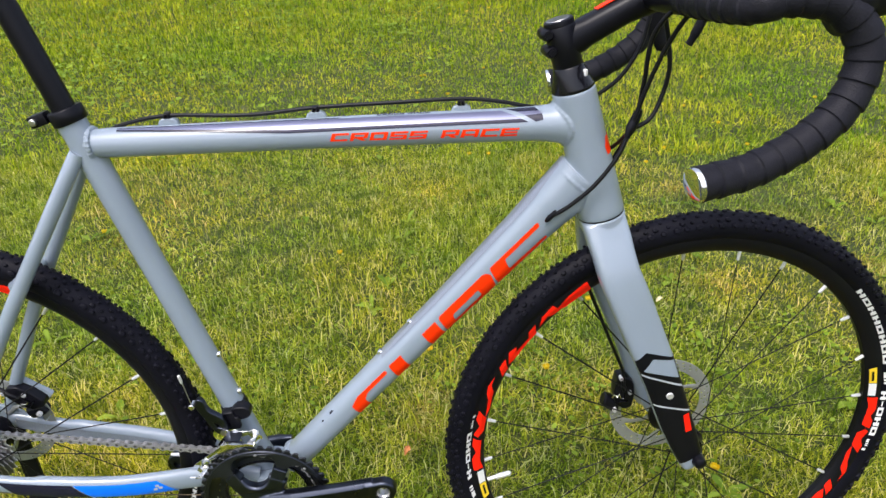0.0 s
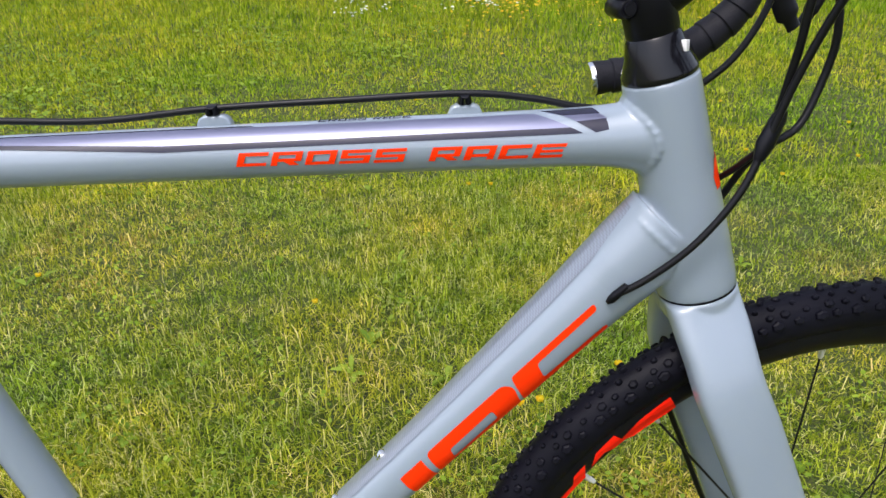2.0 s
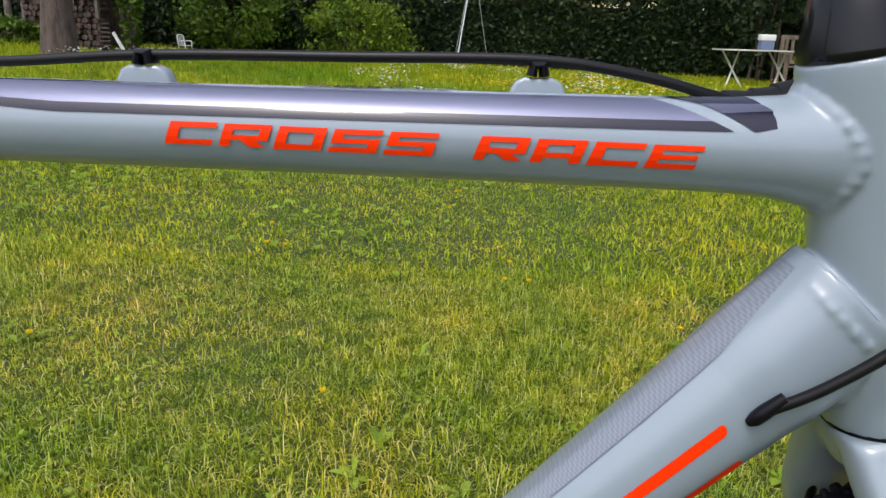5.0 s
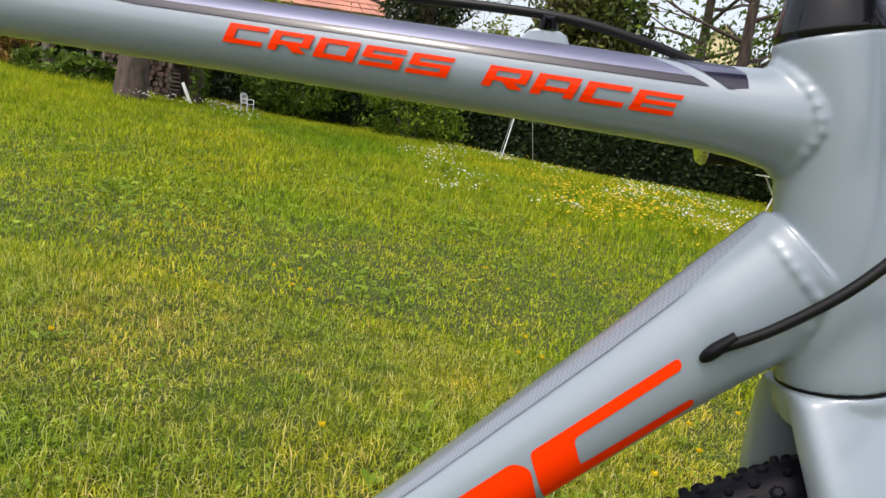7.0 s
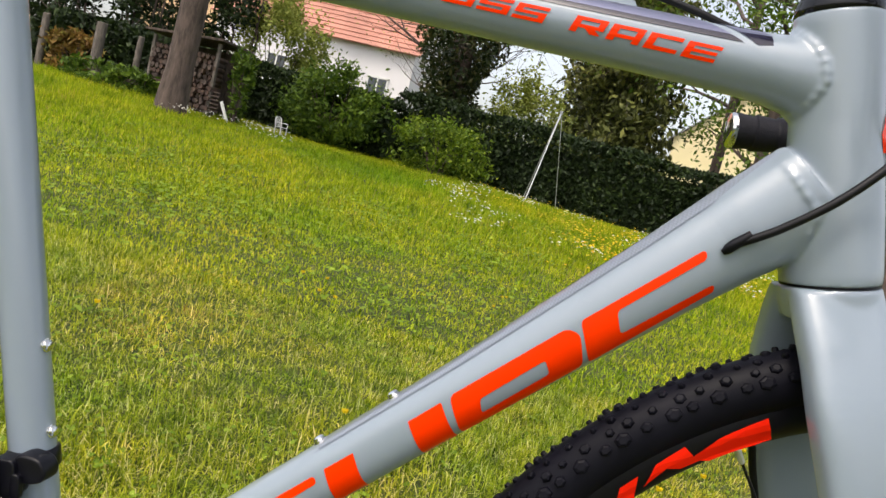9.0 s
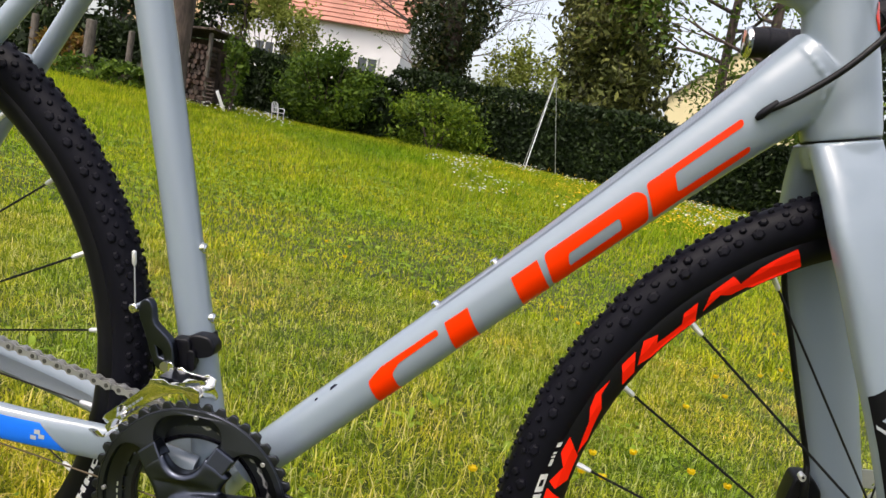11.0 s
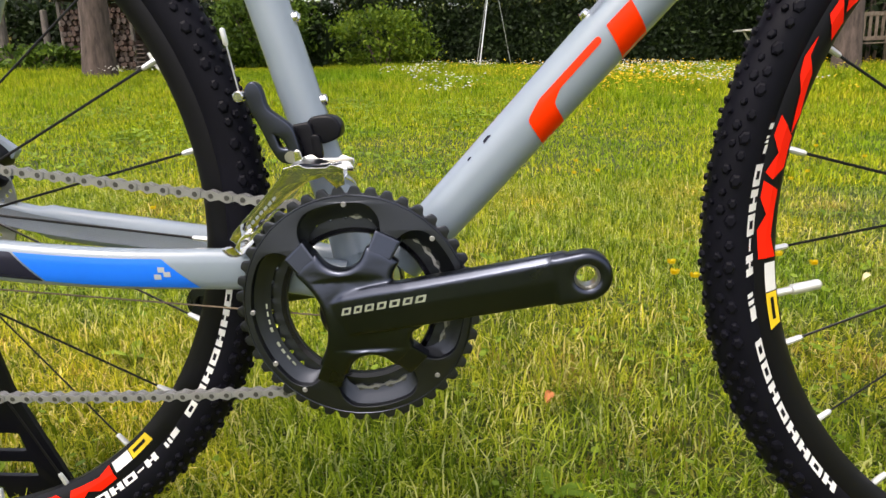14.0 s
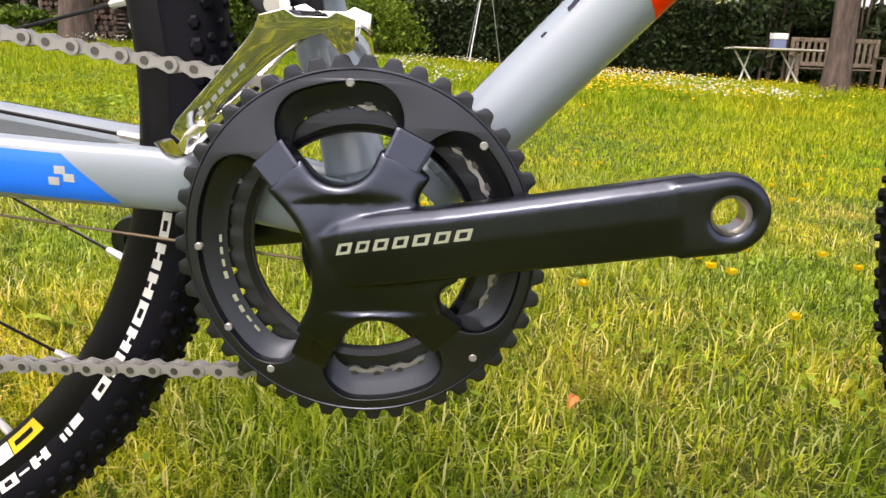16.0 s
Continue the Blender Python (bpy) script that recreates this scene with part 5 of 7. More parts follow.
# far crank arm, pointing backwards
fa = Vector((0, 0.062, BB[1]))
part("far_crank_arm", sweep([fa + CD * 0.02, fa, fa - CD * 0.10 + Vector((0, 0.006, 0)), fa - CD * 0.165 + Vector((0, 0.008, 0)), fa - CD * 0.185 + Vector((0, 0.008, 0))], [(0.006, 0.014), (0.009, 0.019), (0.0075, 0.0160), (0.0075, 0.0165), (0.005, 0.011)], 20, (0, 1, 0), True, None, 0.7), CRANKMAT, crankset)
part("far_crank_eye", lathe([(0.0075, 0.060), (0.0165, 0.0605), (0.0175, 0.064), (0.0175, 0.076), (0.0165, 0.079), (0.0075, 0.079)], 28, ((-CD * 0.1760).x, BB[1] - CD.z * 0.1760)), CRANKMAT, crankset)


# chain: links of two shared shapes
def link_mesh(outer):
    y0 = 0.0032 if outer else 0.0018
    bm = bmesh.new()
    for sy in (-1, 1):
        loop = []
        for d in range(-90, 91, 30):
            loop.append((0.00635 + 0.0043 * math.cos(radians(d)), 0.0043 * math.sin(radians(d))))
        loop.append((0.0, 0.0023))
        for d in range(90, 271, 30):
            loop.append((-0.00635 + 0.0043 * math.cos(radians(d)), 0.0043 * math.sin(radians(d))))
        loop.append((0.0, -0.0023))
        a = [bm.verts.new((x, sy * y0 - 0.0006, z)) for x, z in loop]
        b = [bm.verts.new((x, sy * y0 + 0.0006, z)) for x, z in loop]
        bm.faces.new(a)
        bm.faces.new(b[::-1])
        for i in range(len(loop)):
            j = (i + 1) % len(loop)
            bm.faces.new((a[i], b[i], b[j], a[j]))
    if outer:
        for x in (-0.00635, 0.00635):
            rod((x, -0.0042, 0), (x, 0.0042, 0), 0.0022, 10, None, bm)
    else:
        for x in (-0.00635, 0.00635):
            rod((x, -0.0020, 0), (x, 0.0020, 0), 0.0038, 10, None, bm)
    bmesh.ops.recalc_face_normals(bm, faces=bm.faces)
    me = bpy.data.meshes.new("chain_link")
    bm.to_mesh(me)
    bm.free()
    me.materials.append(CHAINMAT)
    me.materials.append(PINMAT)
    for f in me.polygons:
        f.material_index = 1 if outer and abs(f.center.y) > 0.0040 else 0
    return me


LINKS = [link_mesh(True), link_mesh(False)]
chain = new("chain")
chain.parent = bicycle
tagged(chain, "grey steel roller chain")
R_CHAIN = 0.0729


def chain_line():
    """Dense points of the chain's run: upper span, round the ring, lower span to the pulley, round the sprocket."""
    pts = []
    yb, yc = -0.0380, -0.0340
    up0, up1 = Vector((-0.412, yc, 0.401)), Vector((0.008, yb, BB[1] + 0.0725))
    for k in range(101):
        p = up0.lerp(up1, k / 100)
        pts.append(p)
    a0, a1 = math.atan2(0.0725, 0.008), math.atan2(-0.0728, -0.004)
    for k in range(1, 120):
        a = a0 + (-(2 * math.pi) + (a1 - a0) % (2 * math.pi)) * k / 120
        pts.append(Vector((BB[0] + R_CHAIN * math.cos(a), yb, BB[1] + R_CHAIN * math.sin(a))))
    lo0, lo1 = Vector((-0.004, yb, BB[1] - 0.0728)), Vector((-0.400, yc, 0.186))
    for k in range(101):
        t = k / 100
        pts.append(lo0.lerp(lo1, t) - Vector((0, 0, 0.004 * math.sin(math.pi * t))))
    return pts


run, dist, want, i = chain_line(), 0.0, 0.0, 0
steps = [run[0]]
for a, b in zip(run, run[1:]):
    seg = (b - a).length
    while dist + seg >= want + 0.0127:
        want += 0.0127
        steps.append(a.lerp(b, (want - dist) / seg))
    dist += seg
for k, (a, b) in enumerate(zip(steps, steps[1:])):
    ob = new("chain_link", LINKS[k % 2])
    ob.parent = chain
    d = b - a
    ob.matrix_basis = Matrix.Translation((a + b) / 2) @ Matrix.Rotation(-math.atan2(d.z, d.x), 4, "Y") @ Matrix.Rotation(math.atan2(d.y, Vector((d.x, 0, d.z)).length) * (1 if d.x > 0 else -1), 4, "Z")

# sprockets and rear changer at the rear axle
cassette = part("cassette", lathe([(0.016, -0.049), (0.0235, -0.049), (0.0235, -0.0465), (0.016, -0.0465)], 48, REAR), STEEL, bicycle, "steel sprocket cassette")
for k, rc in enumerate((0.026, 0.0285, 0.031, 0.0345, 0.038, 0.042, 0.046, 0.051, 0.056)):
    teeth = int(2 * math.pi * rc / 0.0127)
    loop = []
    for t in range(teeth):
        for da, dr in ((-0.5, -0.004), (-0.2, -0.002), (0.0, 0.0015), (0.2, -0.002)):
            a = 2 * math.pi * (t + da) / teeth
            loop.append((REAR[0] + (rc + dr) * math.cos(a), REAR[1] + (rc + dr) * math.sin(a)))
    y = -0.0455 + 0.0037 * k
    part("sprocket", plate([loop, circle(REAR[0], REAR[1], rc * 0.62, 28)], y - 0.0009, y + 0.0009), STEEL, cassette, smooth=False)
changer = part("rear_derailleur", sweep(curve_pts([(-0.425, -0.062, 0.318), (-0.418, -0.066, 0.285), (-0.402, -0.064, 0.262), (-0.392, -0.058, 0.255)], 5), [(0.010, 0.013)] * 16, 16, square=0.7), CRANKMAT, bicycle, "dark rear derailleur")
part("pulley_cage", plate([[(-0.384, 0.262), (-0.400, 0.268), (-0.425, 0.186), (-0.414, 0.172), (-0.398, 0.178)]], -0.0500, -0.0480, 0.0006), CRANKMAT, changer)
for px, pz in ((-0.394, 0.254), (-0.412, 0.187)):
    part("pulley", lathe([(0.004, -0.0470), (0.0165, -0.0460), (0.0175, -0.0435), (0.0165, -0.0410), (0.004, -0.0400)], 22, (px, pz)), BLACK, changer)

# front changer
fd = part("front_derailleur", sweep([BBV + ST_D * s for s in (0.1295, 0.131, 0.143, 0.1445)], [0.0178, 0.0188, 0.0188, 0.0178], 28), BLACK, bicycle, "front derailleur with a black band clamp and chromed cage")
part("clamp_ear", plate([rounded([(-0.0330, 0.4100), (-0.0300, 0.4145), (-0.0150, 0.4150), (-0.0100, 0.4090), (-0.0105, 0.4020), (-0.0210, 0.3975), (-0.0270, 0.3980)], 0.005)], -0.0260, -0.0090, 0.0022, 3), BLACK, fd)
part("clamp_tongue", plate([rounded([(-0.0310, 0.4020), (-0.0255, 0.4020), (-0.0235, 0.3860), (-0.0270, 0.3840), (-0.0300, 0.3880)], 0.002)], -0.0300, -0.0240, 0.0012, 2), BLACK, fd)
part("clamp_block", plate([rounded([(-0.0470, 0.4090), (-0.0320, 0.4110), (-0.0270, 0.3880), (-0.0300, 0.3840), (-0.0420, 0.3840)], 0.003)], -0.0300, -0.0060, 0.0015, 2), BLACK, fd)
part("swing_arm", plate([rounded([(-0.0755, 0.4370), (-0.0705, 0.4435), (-0.0650, 0.4400), (-0.0620, 0.4235), (-0.0430, 0.4100), (-0.0380, 0.3900), (-0.0430, 0.3840), (-0.0520, 0.3840), (-0.0590, 0.3960), (-0.0655, 0.4120), (-0.0735, 0.4270)], 0.006), rounded([(-0.0580, 0.4070), (-0.0485, 0.4020), (-0.0445, 0.3920), (-0.0535, 0.3935)], 0.003)], -0.0400, -0.0310, 0.0016, 3), CRANKMAT, fd, "dark slotted lever arm")
part("pivot_tab", plate([rounded([(-0.0405, 0.3930), (-0.0365, 0.3930), (-0.0350, 0.3840), (-0.0400, 0.3835)], 0.002)], -0.0440, -0.0415, 0.0006), CHROME, fd)
part("pinch_bolt", rod((-0.0800, -0.043, 0.4335), (-0.0800, -0.030, 0.4335), 0.0042, 12, bevel=0.0008), CHROME, fd)
part("arm_pivot", rod((-0.0440, -0.043, 0.388), (-0.0440, -0.020, 0.388), 0.0045, 12), STEEL, fd)
part("inner_wire", rod((-0.0795, -0.040, 0.436), (-0.0870, -0.036, 0.472), 0.0007, 6), STEEL, fd)
part("wire_tip", sweep([(-0.0868, -0.036, 0.470), (-0.0872, -0.036, 0.472), (-0.0893, -0.035, 0.482), (-0.0895, -0.035, 0.483)], [0.001, 0.0021, 0.0021, 0.001], 10), ALLOY, fd)
def leaned(bm):
    """Tips a cage plate so that its foot stands nearer the frame."""
    for v in bm.verts:
        v.co.y += (0.372 - v.co.z) * 0.42
    return bm


cage = [(-0.1000, 0.3235), (-0.0955, 0.3300), (-0.0740, 0.3500), (-0.0560, 0.3670), (-0.0480, 0.3755), (-0.0450, 0.3815), (-0.0330, 0.3845), (-0.0280, 0.3815), (-0.0130, 0.3815), (-0.0090, 0.3838), (-0.0010, 0.3810), (-0.0020, 0.3690), (-0.0080, 0.3660), (-0.0160, 0.3755), (-0.0280, 0.3720), (-0.0440, 0.3610), (-0.0640, 0.3450), (-0.0860, 0.3240), (-0.0960, 0.3190)]
part("outer_cage", leaned(plate([cage], -0.0570, -0.0552, 0.0006)), CHROME, fd, "chromed outer cage plate")
part("inner_cage", plate([[(x + 0.004, z - 0.006 + (0.010 if z > 0.36 else 0)) for x, z in cage]], -0.0385, -0.0370, 0.0005), CHROME, fd)
part("cage_bridge", sweep([(-0.030, -0.0560, 0.3835), (-0.030, -0.0380, 0.3850)], [(0.011, 0.0012), (0.011, 0.0012)], 10, (1, 0, 0)), CRANKMAT, fd)
part("cage_tail", sweep(curve_pts([(-0.0960, -0.0560, 0.3215), (-0.0920, -0.0480, 0.3130), (-0.0860, -0.0400, 0.3180), (-0.0780, -0.0380, 0.3260)], 5), (0.0055, 0.0012), 8, (1, 0, 0)), CHROME, fd)
part("cage_knuckle", sweep([(-0.004, -0.055, 0.378), (-0.002, -0.040, 0.374), (0.0, -0.030, 0.366)], [0.0055, 0.0065, 0.004], 14, (1, 0, 0)), CHROME, fd)
part("cage_screw", rod((-0.0065, -0.0590, 0.3795), (-0.0065, -0.0540, 0.3795), 0.0033, 12, bevel=0.0006), STEEL, fd)
for k in range(7):
    x, z = -0.083 + 0.0042 * k, 0.3325 + 0.0039 * k
    part("cage_print", leaned(plate([[(x, z), (x + 0.0026, z + 0.0023), (x + 0.0018, z + 0.0042), (x - 0.0008, z + 0.0020)]], -0.05745, -0.05705)), SILVERGREY, fd, smooth=False)


# ---- the stand ----
def bike_stand():
    """A black splayed plate stand beside the rear axle, with two slots above its foot."""
    st = thing("bike_stand", "black plate stand with slots holding the rear wheel", "stand", (-0.425, 0.080, -0.003))
    outer = rounded([(-0.012, 0.335), (0.012, 0.335), (0.014, 0.200), (0.026, 0.142), (0.088, 0.0), (-0.088, 0.0), (-0.026, 0.142), (-0.014, 0.200)], 0.006)
    slots = [rounded([(-0.024, 0.092), (0.024, 0.092), (0.030, 0.070), (-0.030, 0.070)], 0.004), rounded([(-0.034, 0.058), (0.034, 0.058), (0.038, 0.040), (-0.038, 0.040)], 0.004)]
    part("side_plate", plate([outer] + slots, -0.003, 0.003, 0.0006), BLACK, st)
    part("hook", block((0.020, 0.014, 0.012), (0.0, -0.008, 0.338), 0.003), BLACK, st)
    part("foot_bar", block((0.180, 0.030, 0.008), (0.0, 0.004, 0.004), 0.003), BLACK, st)


bike_stand()


# ---- the ground ----
def ground_z(x, y):
    """The lawn's height: level under the bicycle, rising gently towards the far side and its wood pile."""
    t = np.clip((np.asarray(y, float) - 2.5) / 9.5, 0, 1)
    t = t * t * (3 - 2 * t)
    return t * (0.31 - 0.014 * np.clip(x, -9, 6)) - 0.010 - 0.017 * np.clip(x, -6, 6)


def gz(x, y):
    return float(ground_z(x, y))


def mesh_of(name, verts, faces_flat, sizes):
    """A mesh from arrays: corner lists laid end to end and the size of each face."""
    me = bpy.data.meshes.new(name)
    me.vertices.add(len(verts))
    me.vertices.foreach_set("co", np.ascontiguousarray(verts, dtype=np.float32).ravel())
    me.loops.add(len(faces_flat))
    me.loops.foreach_set("vertex_index", np.ascontiguousarray(faces_flat, dtype=np.int32))
    me.polygons.add(len(sizes))
    me.polygons.foreach_set("loop_start", np.concatenate([[0], np.cumsum(sizes)[:-1]]).astype(np.int32))
    me.update(calc_edges=True)
    me.validate()
    return me


def build_ground():
    xs = np.concatenate([[-900, -300, -90, -40], np.arange(-20, 20.1, 0.5), [40, 90, 300, 900]])
    ys = np.concatenate([[-900, -300, -80, -20, -8], np.arange(-4, 24.1, 0.5), [40, 80, 300, 900]])
    X, Y = np.meshgrid(xs, ys)
    Z = ground_z(X, Y) - 0.002
    n, m = X.shape
    v = np.stack([X, Y, Z], -1).reshape(-1, 3)
    i = np.arange(n * m).reshape(n, m)
    q = np.stack([i[:-1, :-1], i[:-1, 1:], i[1:, 1:], i[1:, :-1]], -1).reshape(-1, 4)
    me = mesh_of("ground", v, q.ravel(), np.full(len(q), 4))
    me.materials.append(SOIL)
    me.shade_smooth()
    tagged(new("ground", me), "mossy soil of the lawn under the grass", "ground", kind="structure")


build_ground()
RS = np.random.RandomState(11)


def patchy(x, y, s, seed):
    """A cheap smooth noise in 0..1 over the plan."""
    r = np.random.RandomState(seed)
    f = np.zeros_like(x)
    for k in range(7):
        a, ph, sc = r.uniform(0, 6.28), r.uniform(0, 6.28), s * r.uniform(0.6, 2.2)
        f += np.sin((x * np.cos(a) + y * np.sin(a)) * sc + ph)
    return 1 / (1 + np.exp(-f * 0.9))


def blades(name, xy, length, width, material, label, lean=0.6, category="grass"):
    """Many bent blades of grass as one mesh."""
    n = len(xy)
    x, y = xy[:, 0], xy[:, 1]
    base = np.stack([x, y, ground_z(x, y) - 0.003], -1)
    a = RS.uniform(0, 2 * np.pi, n)
    d = np.stack([np.cos(a), np.sin(a), np.zeros(n)], -1)
    s = np.stack([-np.sin(a), np.cos(a), np.zeros(n)], -1)
    L = length * RS.uniform(0.55, 1.35, n)
    W = width * RS.uniform(0.6, 1.4, n)
    first = lean * RS.uniform(0.0, 0.85, n)
    bend = np.minimum(first + lean * RS.uniform(0.1, 0.9, n), 2.3)
    up = np.array([0, 0, 1.0])
    p1 = base + (up * np.cos(first)[:, None] + d * np.sin(first)[:, None]) * (0.55 * L)[:, None]
    p2 = p1 + (up * np.cos(bend)[:, None] + d * np.sin(bend)[:, None]) * (0.45 * L)[:, None]
    tw = s + d * RS.uniform(-0.4, 0.4, n)[:, None]
    w = tw * (W / 2)[:, None]
    v = np.stack([base - w, base + w, p1 + w * 0.8, p1 - w * 0.8, p2], 1).reshape(-1, 3)
    k = np.arange(n)[:, None] * 5
    f = np.concatenate([k + np.array([[0, 1, 2, 3]]), k + np.array([[3, 2, 4]])], 1).ravel()
    me = mesh_of(name, v, f, np.tile([4, 3], n))
    me.materials.append(material)
    return tagged(new(name, me), label, category, kind="stuff")


def scatter(n, y0, y1, spread, x0=0.2, off=0.55):
    """Points over the stretch of lawn between two depths, widening away from the bicycle."""
    y = np.sqrt(RS.uniform((y0 + off) ** 2, (y1 + off) ** 2, n)) - off if y0 > 0.5 else RS.uniform(y0, y1, n)
    x = x0 + RS.uniform(-1, 1, n) * spread(y)
    return np.stack([x, y], -1)


near = scatter(400000, -0.25, 2.3, lambda y: 1.15 + 0.72 * (y + 0.3))
thin = patchy(near[:, 0], near[:, 1], 2.6, 3)
near = near[RS.uniform(0, 1, len(near)) < 0.35 + 0.65 * thin]
tall = patchy(near[:, 0], near[:, 1], 1.9, 5)
blades("lawn_grass", near, 0.026 + 0.030 * tall**2, 0.0022, LAWN, "short mown grass mixed with dry straw round the bicycle", 1.85)
strays = scatter(3500, -0.2, 2.6, lambda y: 1.2 + 0.72 * (y + 0.3))
blades("tall_lawn_grass", strays, 0.062, 0.0030, LAWN, "scattered longer blades rising out of the lawn", 1.6)
mid = scatter(250000, 2.1, 8.2, lambda y: 1.0 + 0.75 * y)
mid = mid[RS.uniform(0, 1, len(mid)) > np.clip((mid[:, 1] - 4.5) / 3.7, 0, 1)]
tall = patchy(mid[:, 0], mid[:, 1], 1.2, 8)
blades("lawn_grass", mid, 0.030 + 0.036 * tall**2, 0.0044, MIDLAWN, "green lawn grass with pale patches further back", 1.6)
far = scatter(240000, 3.6, 15.2, lambda y: 1.5 + 0.78 * y)
far = far[RS.uniform(0, 1, len(far)) < np.clip((far[:, 1] - 3.4) / 3.4, 0, 1)]
tall = patchy(far[:, 0], far[:, 1], 0.7, 9) * np.clip((far[:, 1] - 5) / 4, 0.2, 1)
blades("meadow_grass", far, 0.045 + 0.025 * np.clip(far[:, 1] - 5, 0, 1) + 0.10 * tall, 0.0085, MEADOW, "tall uncut meadow grass in front of the hedge", 0.85)
wide = np.stack([RS.uniform(-13, 13, 90000), RS.uniform(-9, 13, 90000)], -1)
wide = wide[(np.abs(wide[:, 0] - 0.2) > 1.0 + 0.72 * np.maximum(wide[:, 1], 0)) & ((wide[:, 1] > -0.2) | (wide[:, 1] < -2.2) | (np.abs(wide[:, 0]) > 3.2))]
blades("lawn_grass", wide, 0.07, 0.014, MIDLAWN, "lawn grass to both sides of the bicycle", 1.2)
around = np.stack([RS.uniform(-3.2, 3.4, 24000), RS.uniform(-2.4, -0.2, 24000)], -1)
blades("lawn_grass", around, 0.05, 0.0045, LAWN, "short mown grass on the camera's side of the bicycle", 0.9)

dead_c = [(RS.uniform(-1.2, 1.6), RS.uniform(0.0, 2.0)) for _ in range(34)] + [(0.28, 0.22), (0.27, 0.44), (0.21, 0.40), (0.19, 0.50), (0.17, 0.18), (0.60, 0.20), (0.36, 0.10), (0.20, 0.45), (0.75, 0.45)]
dead = np.concatenate([np.stack([RS.normal(cx, 0.055, 300), RS.normal(cy, 0.05, 300)], -1) for cx, cy in dead_c])
blades("dry_grass", dead, 0.030, 0.0024, DRYGRASS, "withered straw-brown grass in small patches", 2.4)


def leaflets(name, xy, size, height, material, label, category):
    """Small roundish leaves lying at all tilts, five corners each."""
    n = len(xy)
    x, y = xy[:, 0], xy[:, 1]
    c = np.stack([x, y, ground_z(x, y) + height * RS.uniform(0.5, 1.1, n)], -1)
    a = RS.uniform(0, 2 * np.pi, n)
    tilt = RS.uniform(0.0, 0.7, n)
    u = np.stack([np.cos(a), np.sin(a), np.sin(tilt) * 0.6], -1)
    w = np.stack([-np.sin(a), np.cos(a), RS.uniform(-0.3, 0.3, n)], -1)
    r = size * RS.uniform(0.6, 1.3, n)
    ring = [c + (u * math.cos(t) + w * 0.8 * math.sin(t)) * r[:, None] for t in np.linspace(0, 2 * np.pi, 7)[:-1]]
    v = np.stack(ring, 1).reshape(-1, 3)
    f = (np.arange(n)[:, None] * 6 + np.arange(6)[None]).ravel()
    me = mesh_of(name, v, f, np.full(n, 6))
    me.materials.append(material)
    return tagged(new(name, me), label, category, kind="stuff")


def clustered(centres, per, spread):
    pts = [np.stack([RS.normal(cx, spread, per), RS.normal(cy, spread * 1.2, per)], -1) for cx, cy in centres]
    return np.concatenate(pts)


near_c = [(RS.uniform(-1.4, 1.9), RS.uniform(0.0, 2.6)) for _ in range(150)]
leaflets("clover", clustered(near_c, 34, 0.07), 0.0060, 0.026, CLOVER, "small clover leaves spread through the lawn", "clover")
mid_c = [(RS.uniform(-3.4, 0.4), RS.uniform(2.4, 6.5)) for _ in range(80)] + [(RS.uniform(-6.5, 0.5), RS.uniform(6.0, 10.0)) for _ in range(60)]
leaflets("clover", clustered(mid_c, 40, 0.16), 0.015, 0.055, CLOVER, "patches of broad pale clover leaves", "clover")


def broad_leaves(name, spots, material, label):
    """Ribbed plantain leaves in small rosettes, four folded segments each."""
    vs, fs, sizes, i = [], [], [], 0
    for x, y in spots:
        for k in range(RS.randint(3, 6)):
            a, L, W = RS.uniform(0, 6.28), RS.uniform(0.03, 0.06), RS.uniform(0.006, 0.010)
            rise = RS.uniform(0.25, 0.9)
            d, s = np.array([math.cos(a), math.sin(a), 0]), np.array([-math.sin(a), math.cos(a), 0])
            b = np.array([x, y, gz(x, y) + 0.006])
            for t, w in ((0.0, 0.15), (0.3, 0.75), (0.6, 1.0), (0.85, 0.6), (1.0, 0.05)):
                mid = b + d * (L * t) + np.array([0, 0, 1]) * (L * rise * (t - 0.55 * t * t))
                up = np.array([0, 0, W * w * 0.35])
                vs += [mid - s * W * w + up, mid, mid + s * W * w + up]
            for j in range(4):
                q = i + 3 * j
                fs += [q, q + 1, q + 4, q + 3, q + 1, q + 2, q + 5, q + 4]
                sizes += [4, 4]
            i += 15
    me = mesh_of(name, np.array(vs), np.array(fs), np.array(sizes))
    me.materials.append(material)
    me.shade_smooth()
    return tagged(new(name, me), label, "plantain", kind="stuff")


broad_leaves("plantain", [(RS.uniform(-1.6, 2.0), RS.uniform(0.12, 3.0)) for _ in range(70)], CLOVER, "rosettes of broad plantain leaves low in the lawn")


# daisies and buttercups of the far strip
def specks(name, xy, size, height, material, label, category):
    n = len(xy)
    x, y = xy[:, 0], xy[:, 1]
    c = np.stack([x, y, ground_z(x, y) + height * RS.uniform(0.75, 1.25, n)], -1)
    r = size * RS.uniform(0.7, 1.3, n)
    vs = []
    for k in range(6):
        t = 2 * math.pi * k / 6
        vs.append(c + np.stack([np.cos(t) * r, np.sin(t) * r * 0.9, 0.35 * r * RS.uniform(-1, 1, n)], -1))
    top = c + np.stack([0 * r, 0 * r, 0.55 * r], -1)
    v = np.stack(vs + [top], 1).reshape(-1, 3)
    k = np.arange(n)[:, None, None] * 7
    tri = np.array([[i, (i + 1) % 6, 6] for i in range(6)])[None]
    f = (k + tri).ravel()
    me = mesh_of(name, v, f, np.full(n * 6, 3))
    me.materials.append(material)
    return tagged(new(name, me), label, category, kind="stuff")


